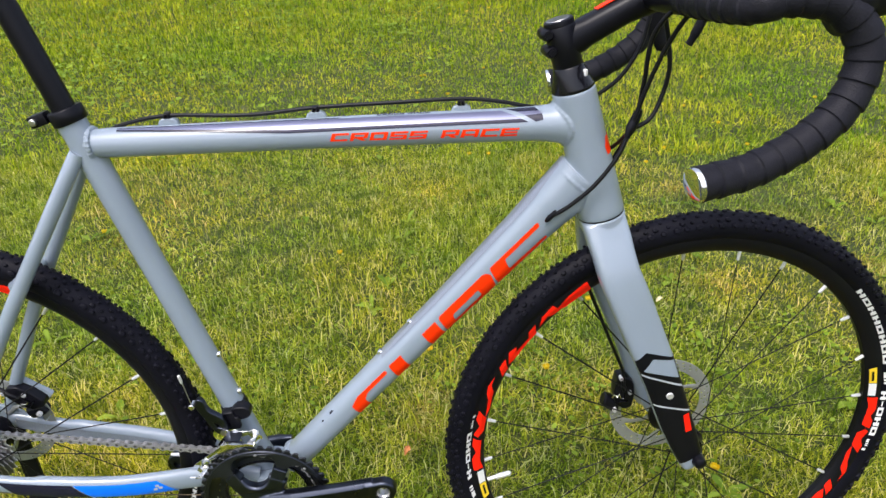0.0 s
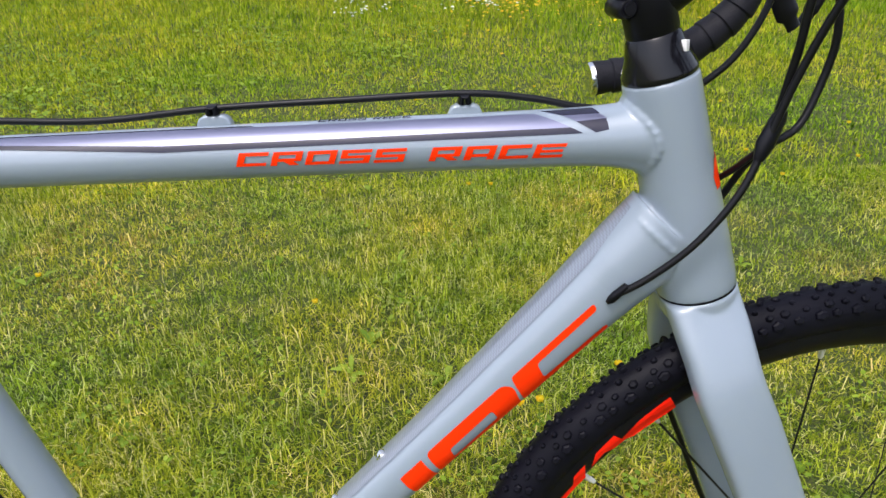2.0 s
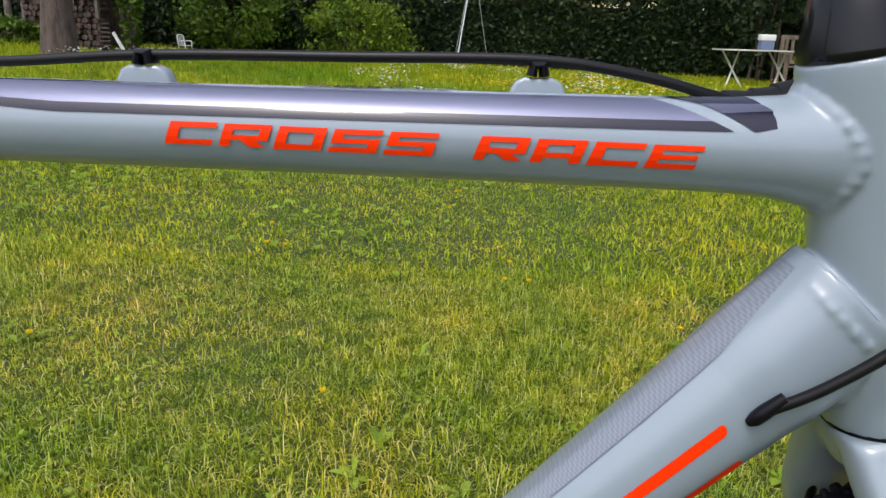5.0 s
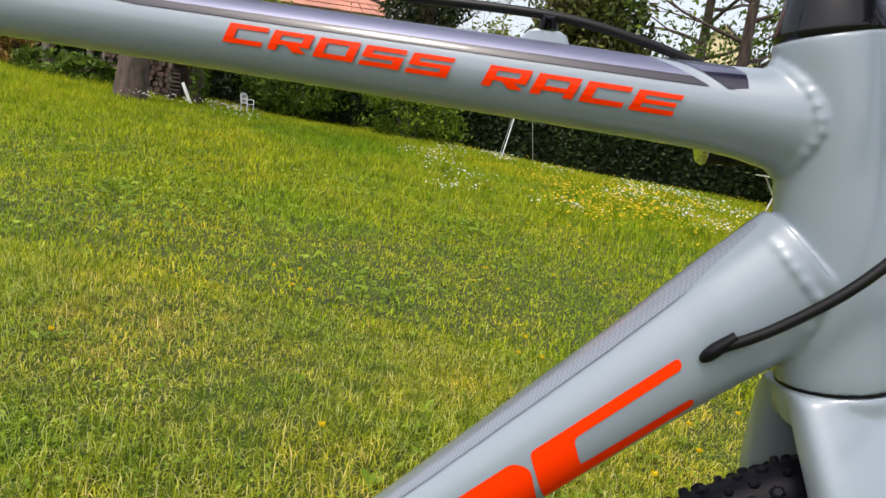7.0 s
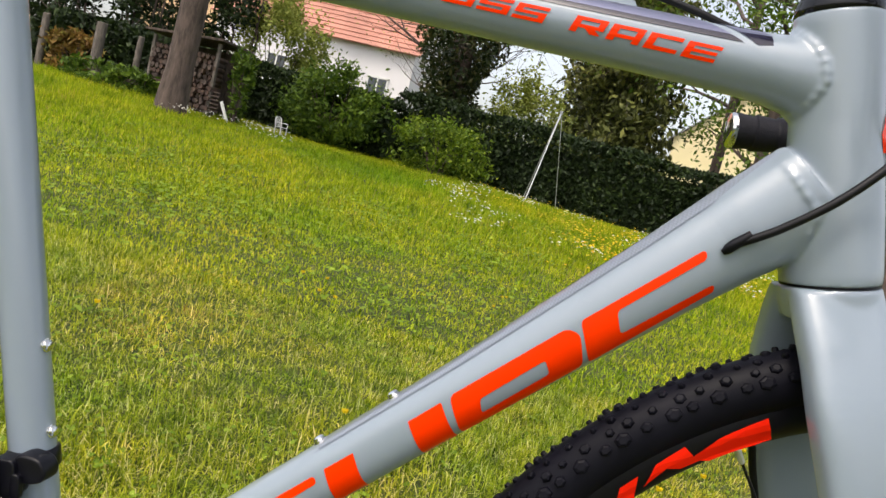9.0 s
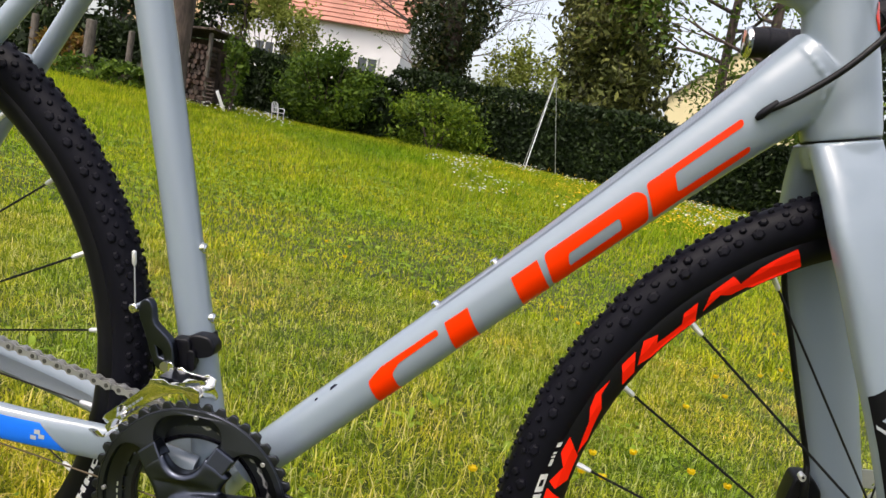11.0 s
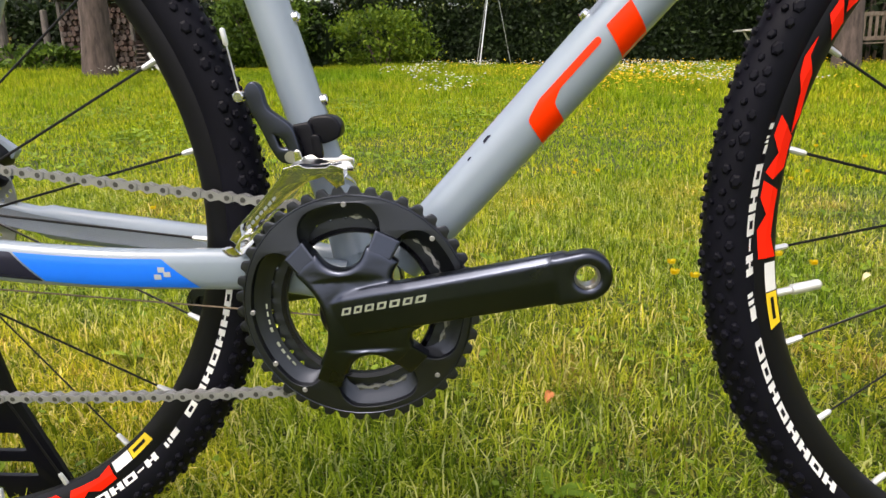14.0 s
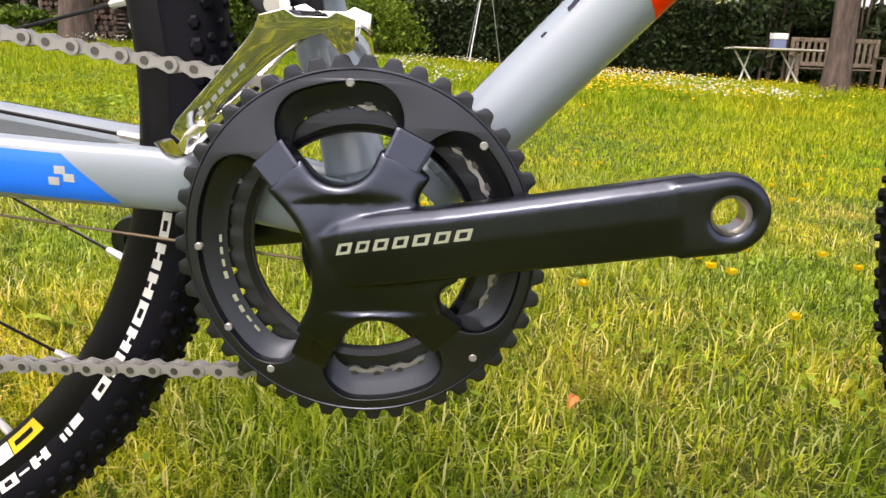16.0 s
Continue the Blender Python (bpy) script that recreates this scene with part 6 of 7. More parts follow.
daisy_c = [(RS.uniform(-1.2, 3.2), RS.uniform(6.2, 11.6)) for _ in range(30)] + [(RS.uniform(-5.5, -2.5), RS.uniform(9.0, 10.5)) for _ in range(6)]
specks("daisies", clustered(daisy_c, 26, 0.16), 0.014, 0.15, PETALW, "white daisies in a loose band across the meadow", "daisy")
butter_c = [(RS.uniform(0.2, 3.0), 6.9 + RS.normal(0, 0.7)) for _ in range(38)] + [(RS.uniform(0.5, 5.5), RS.uniform(7.5, 10.5)) for _ in range(26)]
specks("buttercups", clustered(butter_c, 11, 0.24), 0.011, 0.17, PETALY, "yellow buttercups in the taller meadow grass", "buttercup")
butter_c = [(0.62, 7.7), (0.80, 7.2), (0.91, 6.3), (1.15, 6.6), (1.32, 7.0), (1.57, 7.2), (1.05, 7.4), (0.74, 6.6), (1.40, 7.9), (0.98, 5.9), (1.46, 8.9), (1.80, 8.3), (2.10, 9.2), (0.48, 8.3), (2.3, 8.6)]
specks("buttercups", clustered(butter_c, 24, 0.20), 0.015, 0.18, PETALY, "yellow buttercups in dense clumps of the meadow", "buttercup")
specks("buttercups", np.stack([RS.uniform(-1, 7.5, 320), RS.uniform(8.5, 12.5, 320)], -1), 0.014, 0.17, PETALY, "yellow buttercups scattered before the hedge", "buttercup")


def buttercup(at, height, lean):
    """A single buttercup: a thin stalk and a cup of five petals."""
    x, y = at
    base = Vector((x, y, gz(x, y)))
    fl = thing("buttercup", "yellow buttercup on a thin green stalk in the lawn", "flower", base, "buttercups in the lawn")
    top = Vector((lean[0], lean[1], height))
    part("stalk", sweep(curve_pts([(0, 0, -0.004), (lean[0] * 0.3, lean[1] * 0.3, height * 0.5), top], 3), 0.0008, 5), STALK, fl)
    bm = bmesh.new()
    for k in range(5):
        a = 2 * math.pi * k / 5
        u, w = Vector((math.cos(a), math.sin(a), 0)), Vector((-math.sin(a), math.cos(a), 0))
        v = [bm.verts.new(top + p) for p in (Vector((0, 0, 0)), u * 0.0075 - w * 0.0062 + Vector((0, 0, 0.0030)), u * 0.0105 - w * 0.0052 + Vector((0, 0, 0.0115)), u * 0.0105 + w * 0.0052 + Vector((0, 0, 0.0115)), u * 0.0075 + w * 0.0062 + Vector((0, 0, 0.0030)))]
        bm.faces.new(v)
    bmesh.ops.scale(bm, vec=(0.78, 0.78, 0.78), space=Matrix.Translation(-top), verts=bm.verts)
    part("bloom", bm, PETALY, fl, smooth=False)
    bm = bmesh.new()
    bmesh.ops.create_icosphere(bm, subdivisions=1, radius=0.0040, matrix=Matrix.Translation(top + Vector((0, 0, 0.0056))))
    part("flower_centre", bm, PETALY, fl)
    return fl


SPOTS = [(-0.86, 1.31), (-0.05, 1.13), (0.73, 0.16), (0.76, 5.4), (0.13, 3.35), (0.51, 3.4), (1.50, 2.27), (1.18, 2.02), (1.77, 2.68), (-0.51, 2.23), (-0.47, 2.25), (1.42, 2.52), (1.49, 1.97), (0.38, 2.0), (0.40, 2.1), (0.46, 1.95),
    (0.82, 3.6), (0.12, 2.89), (0.15, 3.3), (-0.59, 2.56), (-0.67, 2.38), (0.28, 2.91), (1.9, 2.2), (2.05, 2.6), (1.7, 3.1), (0.23, 0.61),
    (0.706, 1.19), (0.535, 0.828), (0.726, 0.827), (0.612, 0.77), (0.450, 0.665), (0.496, 0.534), (0.710, 0.540), (1.309, 2.63), (1.067, 1.84), (0.862, 1.58), (0.859, 1.426), (0.441, 0.835), (0.424, 0.658)]
frng = random.Random(21)
kinds = [buttercup(SPOTS[i], h, l) for i, (h, l) in enumerate(((0.085, (0.01, -0.012)), (0.07, (-0.012, 0.004)), (0.10, (0.014, 0.008))))]
for i, (x, y) in enumerate(SPOTS[3:]):
    copy_thing(kinds[i % 3], pose(x, y, gz(x, y), 0, 0, frng.uniform(0, 360)))


def dry_leaf(at, turn, material, label):
    """A small curled dead leaf lying on the grass."""
    x, y = at
    bm = bmesh.new()
    rows = []
    for i in range(7):
        t = i / 6
        w = 0.0062 * math.sin(math.pi * (0.08 + 0.9 * t)) ** 0.8
        up = 0.006 * math.sin(math.pi * t) + 0.004 * t
        rows.append([bm.verts.new((-0.010 + 0.020 * t, w * s, up + 0.004 * abs(s) ** 2)) for s in (-1, -0.5, 0, 0.5, 1)])
    for p, q in zip(rows, rows[1:]):
        for k in range(4):
            bm.faces.new((p[k], p[k + 1], q[k + 1], q[k]))
    ob = part("dead_leaf", bm, material)
    ob.matrix_world = pose(x, y, gz(x, y) + 0.022, 20, -15, turn)
    tagged(ob, label, "leaf")


DEADORANGE = painted("dead_leaf_orange", (0.55, 0.20, 0.06), 0.7, 0, 0, 0.25, 120, 0.2)
DEADPALE = painted("dead_leaf_pale", (0.62, 0.55, 0.32), 0.7, 0, 0, 0.2, 120, 0.2)
dry_leaf((0.17, 0.32), 70, DEADORANGE, "curled orange-brown dead leaf lying on the grass")
dry_leaf((0.85, 0.89), 20, DEADPALE, "pale yellow dead leaf lying on the grass")


# ---- hedges, trees and houses ----
FR = np.random.RandomState(7)


def leaf_cloud(name, centres, size, material, parent, label="", flat=0.0, droop=0.0):
    """Pointed leaves (two triangles each, folded) scattered about the given points, as one mesh."""
    n = len(centres)
    a, b = FR.uniform(0, 2 * np.pi, n), np.arccos(FR.uniform(-1, 1, n))
    u = np.stack([np.cos(a) * np.sin(b), np.sin(a) * np.sin(b), np.cos(b) * (1 - flat) - droop], -1)
    u /= np.linalg.norm(u, axis=1)[:, None]
    r = FR.normal(0, 1, (n, 3))
    w = np.cross(u, r)
    w /= np.linalg.norm(w, axis=1)[:, None]
    s = (size * FR.uniform(0.6, 1.4, n))[:, None]
    c = np.asarray(centres)
    v = np.stack([c - u * s, c + w * s * 0.45, c + u * s, c - w * s * 0.45], 1).reshape(-1, 3)
    f = np.arange(4 * n)
    me = mesh_of(name, v, f, np.full(n, 4))
    me.materials.append(material)
    ob = new(name, me)
    ob.parent = parent
    if label:
        tagged(ob, label)
    return ob


def lumps(centre, radii, n, count, shell=0.55):
    """Points gathered in lumps inside an ellipsoid, leaving gaps between."""
    c = FR.normal(0, 1, (count, 3))
    c /= np.linalg.norm(c, axis=1)[:, None]
    c *= (FR.uniform(shell, 1, count) ** 0.6)[:, None]
    pick = FR.randint(0, count, n)
    r = 0.30 * FR.uniform(0.5, 1.2, count)[pick][:, None]
    p = c[pick] + FR.normal(0, 1, (n, 3)) * r * 0.55
    return np.asarray(centre) + p * np.asarray(radii)


def hedge(name, x0, x1, y, depth, height, label, n):
    cx = (x0 + x1) / 2
    h = thing(name, label, "hedge", (cx, y, gz(cx, y)))
    # added solid block behind the leaves, standing in for the hedge's dark inside
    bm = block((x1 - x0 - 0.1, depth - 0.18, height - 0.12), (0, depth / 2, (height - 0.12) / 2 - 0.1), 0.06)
    part("inner_filler", bm, HEDGE, h, "added dark filler block behind the leaves")
    k = n // 2
    x = FR.uniform(x0, x1, n) - cx
    front = np.stack([x[:k], FR.normal(0.0, 0.05, k) + 0.05 * np.sin(x[:k] * 5), FR.uniform(0, 1, k) ** 0.9 * height], -1)
    top = np.stack([x[k:], FR.uniform(0, depth, n - k), height + FR.normal(0, 0.035, n - k) + 0.03 * np.sin(x[k:] * 3.1)], -1)
    pts = np.concatenate([front, top])
    pts[:, 2] += ground_z(pts[:, 0] + cx, np.full(n, y)) - gz(cx, y)
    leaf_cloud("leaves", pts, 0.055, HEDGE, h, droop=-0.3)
    return h


hedge("hedge", -3.4, 9.5, 14.2, 1.1, 1.50, "long clipped dark green hedge behind the meadow", 46000)
hedge("hedge", -6.75, -3.2, 13.2, 1.0, 1.20, "lower clipped dark hedge beside the wood pile", 14000)


def bush(name, at, radii, material, n, size, label, stems=7, count=60):
    x, y = at
    b = thing(name, label, "bush", (x, y, gz(x, y)))
    bm = bmesh.new()
    for k in range(stems):
        a = 2 * math.pi * k / stems
        sweep(curve_pts([(0.05 * math.cos(a), 0.05 * math.sin(a), -0.05), (0.3 * radii[0] * math.cos(a), 0.3 * radii[1] * math.sin(a), radii[2] * 0.8), (0.65 * radii[0] * math.cos(a), 0.65 * radii[1] * math.sin(a), radii[2] * 1.6)], 4), [0.014] * 4 + [0.009] * 4 + [0.004], 6, bm=bm)
    tagged(part("wood", bm, BARK, b), kind="stuff")
    leaf_cloud("leaves", lumps((0, 0, radii[2]), radii, n, count), size, material, b)
    return b


bush("bush", (-4.25, 12.7), (0.95, 0.6, 0.76), BUSH, 8000, 0.050, "large leafy green bush before the hedge", count=80)
bush("shrub", (-1.98, 12.3), (0.88, 0.5, 0.54), SHRUB, 5200, 0.042, "low spreading bright green shrub", count=70)
bush("pale_bush", (-6.6, 15.2), (1.05, 0.8, 1.45), PALEBUSH, 7500, 0.055, "pale yellowish green bush behind the low hedge", count=70)
bush("reddish_shrub", (-8.9, 11.6), (0.55, 0.4, 0.42), REDLEAF, 2200, 0.05, "shrub with reddish young leaves by the fence", count=30)
bush("herb_clump", (-7.4, 10.6), (0.9, 0.4, 0.24), BUSH, 2400, 0.05, "low leafy clump of herbs at the fence", count=30)


def limb(bm, p, d, r, depth, rng, length, tips, twist=0.7, up=0.12):
    """A crooked branching limb."""
    pts, rad = [Vector(p)], [r]
    for k in range(4):
        d = (d + Vector((rng.uniform(-1, 1), rng.uniform(-1, 1), rng.uniform(-0.6, 0.8) + up)) * 0.22).normalized()
        pts.append(pts[-1] + d * (length / 4))
        rad.append(r * (1 - 0.16 * (k + 1)))
        if depth and k:
            for _ in range(1 if k < 3 else 2):
                e = (d + Vector((rng.uniform(-1, 1), rng.uniform(-1, 1), rng.uniform(-0.7, 0.8))) * twist).normalized()
                limb(bm, pts[-1], e, rad[-1] * 0.62, depth - 1, rng, length * 0.66, tips, twist, up)
    sweep(pts, rad, 6 if depth else 4, (0.3, 1, 0.2), False, bm)
    tips.append(pts[-1])
    tips.append(pts[2])


def trunk_mesh(h, r0, r1, rng, lean=0.0):
    pts, rad = [], []
    for k in range(9):
        t = k / 8
        pts.append(Vector((lean * t * h + 0.04 * math.sin(3 * t + rng.random()), 0.04 * math.sin(4 * t), h * t - 0.1)))
        rad.append(r0 * (1.28 - 0.28 * min(1, t * 8)) * (1 - t) + r1 * t)
    return pts, rad


def tree(name, at, h, r0, r1, material, label, limbs, n, size, seed, first=0.45, reach=2.2, depth=2, lean=0.0, spread=0.25):
    x, y = at
    rng2 = random.Random(seed)
    t = thing(name, label, "tree", (x, y, gz(x, y)))
    pts, rad = trunk_mesh(h, r0, r1, rng2, lean)
    part("trunk", sweep(pts, rad, 18, (0, 1, 0)), BARK, t)
    bm, tips = bmesh.new(), []
    for k in range(limbs):
        f = first + (1 - first) * k / max(1, limbs - 1)
        i = min(7, int(f * 8))
        p = pts[i].lerp(pts[i + 1], f * 8 - i)
        a = k * 2.4 + rng2.uniform(-0.4, 0.4)
        limb(bm, p, Vector((math.cos(a), math.sin(a), 0.35)), r1 * 0.62, depth, rng2, reach, tips)
    tagged(part("branchwork", bm, BARK, t), kind="stuff")
    if n:
        tp = np.array([tuple(p) for p in tips])
        pick = FR.randint(0, len(tp), n)
        leaf_cloud("crown", tp[pick] + FR.normal(0, spread, (n, 3)), size, material, t)
    return t


tree("tree", (-5.68, 9.6), 6.5, 0.20, 0.17, BUSH, "old garden tree with a thick grey-brown trunk", 7, 7000, 0.06, 5, 0.40, 2.4, 2, 0.015)
tree("tree", (4.64, 9.6), 6.0, 0.155, 0.135, BUSH, "garden tree with a smooth grey trunk beside the bench", 7, 7000, 0.06, 8, 0.42, 2.4, 2, -0.01)
tree("bare_tree", (-3.4, 20.0), 4.2, 0.16, 0.10, BUSH, "sparse tree with crooked branches and few leaves", 9, 900, 0.05, 12, 0.35, 2.6, 3)
tree("tree", (4.6, 17.5), 6.0, 0.16, 0.10, BUSH, "leafy tree with a loose green crown behind the hedge", 10, 9000, 0.08, 14, 0.3, 2.2, 2, 0, 0.45)
tree("bare_tree", (4.4, 21.5), 7.4, 0.16, 0.11, PALEBUSH, "sparse tree with long crooked branches against the sky", 9, 700, 0.05, 33, 0.5, 3.4, 3)
bush("pale_bush", (-1.00, 17.6), (1.05, 0.6, 1.45), PALEBUSH, 7000, 0.06, "loose olive green bush behind the clipped hedge", count=70)
bush("bush", (5.6, 16.2), (1.8, 0.8, 1.35), BUSH, 7000, 0.07, "leafy green bush above the clipped hedge", count=70)


def ivy_tree(at):
    x, y = at
    t = thing("ivy_tree", "thick tree trunk wholly covered in dark ivy", "tree", (x, y, gz(x, y)))
    rng2 = random.Random(3)
    pts, rad = trunk_mesh(7.5, 0.30, 0.22, rng2)
    part("trunk", sweep(pts, rad, 14), BARK, t)
    n = 15000
    z = FR.uniform(0.2, 7.4, n)
    a = FR.uniform(0, 2 * np.pi, n)
    wob = 0.80 + 0.22 * np.sin(z * 2.3) + 0.16 * np.sin(a * 3 + z * 1.7)
    r = wob * FR.uniform(0.55, 1.12, n)
    leaf_cloud("ivy", np.stack([r * np.cos(a), r * np.sin(a), z], -1), 0.075, IVY, t, droop=0.5)
    bm, tips = bmesh.new(), []
    for k in range(6):
        limb(bm, pts[4 + k // 2], Vector((math.cos(k * 2.2 + 0.3), math.sin(k * 2.2), 0.25)), 0.09, 2, rng2, 2.8, tips)
    tagged(part("branchwork", bm, BARK, t), kind="stuff")


ivy_tree((-2.90, 17.2))


def conifer(at, h, spread_r):
    x, y = at
    t = thing("conifer", "tall loose conifer with yellowish green tips", "tree", (x, y, gz(x, y)))
    part("trunk", sweep([(0, 0, -0.1), (0, 0, h * 0.5), (0.05, 0, h)], [0.2, 0.13, 0.02], 12), BARK, t)
    bm, pts = bmesh.new(), []
    rng2 = random.Random(9)
    k = 0
    z = 0.9
    while z < h - 0.3:
        for _ in range(4):
            a = k * 2.399 + rng2.uniform(-0.3, 0.3)
            L = spread_r * (1 - z / h) ** 0.75 * rng2.uniform(0.7, 1.15) + 0.25
            p0 = Vector((0, 0, z))
            p1 = Vector((math.cos(a) * L * 0.5, math.sin(a) * L * 0.5, z + 0.10))
            p2 = Vector((math.cos(a) * L, math.sin(a) * L, z - 0.22 * L))
            line = curve_pts([p0, p1, p2], 5)
            sweep(line, [0.022 * (1 - i / 12) for i in range(len(line))], 4, (0, 0.3, 1), False, bm)
            m = int(15 * L) + 3
            for j in range(m):
                f = rng2.uniform(0.15, 1.0)
                q = line[min(len(line) - 1, int(f * (len(line) - 1)))]
                pts.append((q.x + rng2.gauss(0, 0.16), q.y + rng2.gauss(0, 0.16), q.z - abs(rng2.gauss(0, 0.16))))
            k += 1
        z += 0.24
    tagged(part("branchwork", bm, BARK, t), kind="stuff")
    leaf_cloud("needles", np.repeat(np.array(pts), 9, 0) + FR.normal(0, 0.12, (len(pts) * 9, 3)), 0.10, CONIFER, t, droop=0.5)


conifer((1.15, 19.6), 8.8, 2.3)


def thicket(at, size, n, label):
    x, y = at
    t = thing("thicket", label, "bush", (x, y, gz(x, y)))
    rng2 = random.Random(int(x * 10))
    bm = bmesh.new()
    for k in range(14):
        px = rng2.uniform(-size[0], size[0])
        sweep([(px, rng2.uniform(0, 0.3), -0.05), (px + rng2.uniform(-0.3, 0.3), rng2.uniform(0, 0.3), size[2] * 0.6), (px + rng2.uniform(-0.6, 0.6), rng2.uniform(-0.3, 0.3), size[2] * 1.1)], [0.03, 0.02, 0.008], 6, bm=bm)
    tagged(part("wood", bm, BARK, t), kind="stuff")
    p = np.stack([FR.uniform(-size[0], size[0], n), FR.uniform(-0.5, 0.8, n), FR.uniform(0.05, 1, n) ** 0.8 * size[2]], -1)
    keep = patchy(p[:, 0] * 1.3, p[:, 2] * 1.3, 2.2, 44) > 0.32
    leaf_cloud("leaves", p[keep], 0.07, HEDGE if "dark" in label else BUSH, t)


thicket((7.6, 13.3), (3.0, 1, 3.4), 15000, "dark tangled evergreen thicket behind the bench")
thicket((11.5, 12.4), (2.6, 1, 3.6), 9000, "leafy green thicket at the garden's edge")
thicket((-11.0, 13.2), (2.8, 1, 3.4), 16000, "dark leafy thicket beyond the fence")
thicket((-8.6, 14.5), (1.6, 1, 3.0), 10000, "dark leafy thicket beyond the wood pile")
thicket((-9.0, 12.4), (1.9, 1, 1.25), 12000, "dark low hedge behind the fence posts")


# -- wood pile under a roof --
def wood_shed(at):
    x, y = at
    s = thing("wood_shed", "open wooden shelter stacked with split firewood", "shed", (x, y, gz(x, y)))
    s.scale = (0.68, 1.0, 0.80)
    for px, h in ((-0.85, 1.40), (0.85, 1.50), (-0.1, 1.46)):
        part("post", block((0.07, 0.07, h + 0.1), (px, -0.45, h / 2 - 0.05), 0.006), POSTWOOD, s)
    part("roof", block((2.05, 1.2, 0.05), (0, 0, 1.52), 0.008, m=Matrix.Rotation(radians(-3), 4, "Y")), BARK, s)
    part("back_wall", block((1.9, 0.03, 1.45), (0, 0.5, 0.72), 0.004), BARK, s)
    for k in range(6):
        part("slat", block((0.22, 0.02, 0.030), (1.0, -0.47, 0.12 + 0.08 * k), 0.004), BARK, s)
    rng2 = random.Random(6)
    shapes = []
    for k in range(4):
        m = 6 if k % 2 else 8
        bm = bmesh.new()
        ring = [(0.058 * rng2.uniform(0.75, 1.1) * math.cos(2 * math.pi * i / m), 0.058 * rng2.uniform(0.75, 1.1) * math.sin(2 * math.pi * i / m)) for i in range(m)]
        a = [bm.verts.new((px, -0.16, pz)) for px, pz in ring]
        b = [bm.verts.new((px, 0.16, pz)) for px, pz in ring]
        bm.faces.new(a)
        for i in range(m):
            bm.faces.new((a[i], b[i], b[(i + 1) % m], a[(i + 1) % m]))
        bmesh.ops.recalc_face_normals(bm, faces=bm.faces)
        me = bpy.data.meshes.new("log")
        bm.to_mesh(me)
        bm.free()
        me.materials.append(LOGEND if k % 2 else BARK)
        shapes.append(me)
    for row in range(12):
        for col in range(15):
            px = -0.80 + 0.113 * col + (0.055 if row % 2 else 0)
            if px > 0.84:
                continue
            lg = new("log", shapes[rng2.randrange(4)])
            lg.parent = s
            lg.matrix_basis = pose(px, -0.32 + rng2.uniform(-0.05, 0.05), 0.05 + 0.104 * row, 0, rng2.uniform(0, 360), 0)


wood_shed((-6.25, 11.2))


def fence_post(at, h, r):
    x, y = at
    p = part("fence_post", sweep([(0, 0, -0.1), (0, 0, h * 0.6), (0.01, 0, h - 0.01), (0.01, 0, h)], [r, r * 0.98, r * 0.95, r * 0.8], 10), POSTWOOD)
    p.location = (x, y, gz(x, y))
    tagged(p, "weathered grey wooden fence post in the grass", "post", "garden fence posts")


for fx, fy, fh, fr_ in ((-9.50, 11.5, 1.05, 0.07), (-8.38, 11.5, 1.12, 0.10), (-7.58, 11.5, 1.05, 0.06), (-5.42, 11.3, 0.95, 0.055), (-10.9, 11.5, 1.1, 0.07)):
    fence_post((fx, fy), fh, fr_)


def garden_chair(at, turn, size):
    x, y = at
    c = thing("garden_chair", "white plastic garden chair half hidden by tall grass", "chair", (x, y, gz(x, y)))
    c.rotation_euler.z = radians(turn)
    c.scale = (size, size, size)
    part("seat", block((0.42, 0.42, 0.03), (0, 0, 0.42), 0.01), WHITEPLASTIC, c)
    for px in (-0.19, 0.19):
        part("leg", rod((px, -0.19, 0), (px, -0.18, 0.42), 0.02, 8), WHITEPLASTIC, c)
        part("leg", rod((px, 0.19, 0), (px, 0.18, 0.42), 0.02, 8), WHITEPLASTIC, c)
        part("armrest", sweep(curve_pts([(px, -0.18, 0.42), (px * 1.1, -0.16, 0.60), (px * 1.1, 0.05, 0.62), (px, 0.2, 0.60)], 4), 0.018, 8), WHITEPLASTIC, c)
    for k in range(5):
        part("back_slat", sweep([(-0.16 + 0.08 * k, 0.19, 0.43), (-0.16 + 0.08 * k, 0.25, 0.82)], (0.02, 0.008), 6), WHITEPLASTIC, c)
    part("back_rail", sweep(curve_pts([(-0.2, 0.19, 0.43), (-0.19, 0.25, 0.80), (0, 0.27, 0.86), (0.19, 0.25, 0.80), (0.2, 0.19, 0.43)], 5), 0.018, 8), WHITEPLASTIC, c)


garden_chair((-4.62, 11.4), 70, 0.38)
bush("climber", (-5.30, 10.9), (0.24, 0.2, 0.62), BUSH, 900, 0.05, "leafy climbing plant on the wood shelter's post", count=20)
plank = part("white_board", block((0.05, 0.02, 0.36), (0, 0, 0.17), 0.004, m=Matrix.Rotation(radians(-28), 4, "Y")), WHITEPLASTIC)
plank.location = (-5.35, 10.7, gz(-5.35, 10.7))
tagged(plank, "white painted board leaning beside the wood pile", "board")


def tripod(at):
    x, y = at
    t = thing("pole_tripod", "tall tripod of thin poles standing in the meadow", "tripod", (x, y, gz(x, y)))
    top = Vector((0.18, 0.1, 1.72))
    part("pole", rod((-0.06, -0.25, -0.05), top, 0.011, 8), ALLOY, t, "pale metal pole")
    part("pole", rod((-0.14, 0.5, -0.05), top + Vector((-0.01, 0, 0)), 0.007, 8), GALV, t)
    part("pole", rod((0.52, 0.45, -0.05), top + Vector((0.01, 0, 0)), 0.007, 8), GALV, t)
    part("top_joint", rod(top - Vector((0, 0, 0.03)), top + Vector((0, 0, 0.03)), 0.024, 8), GALV, t)


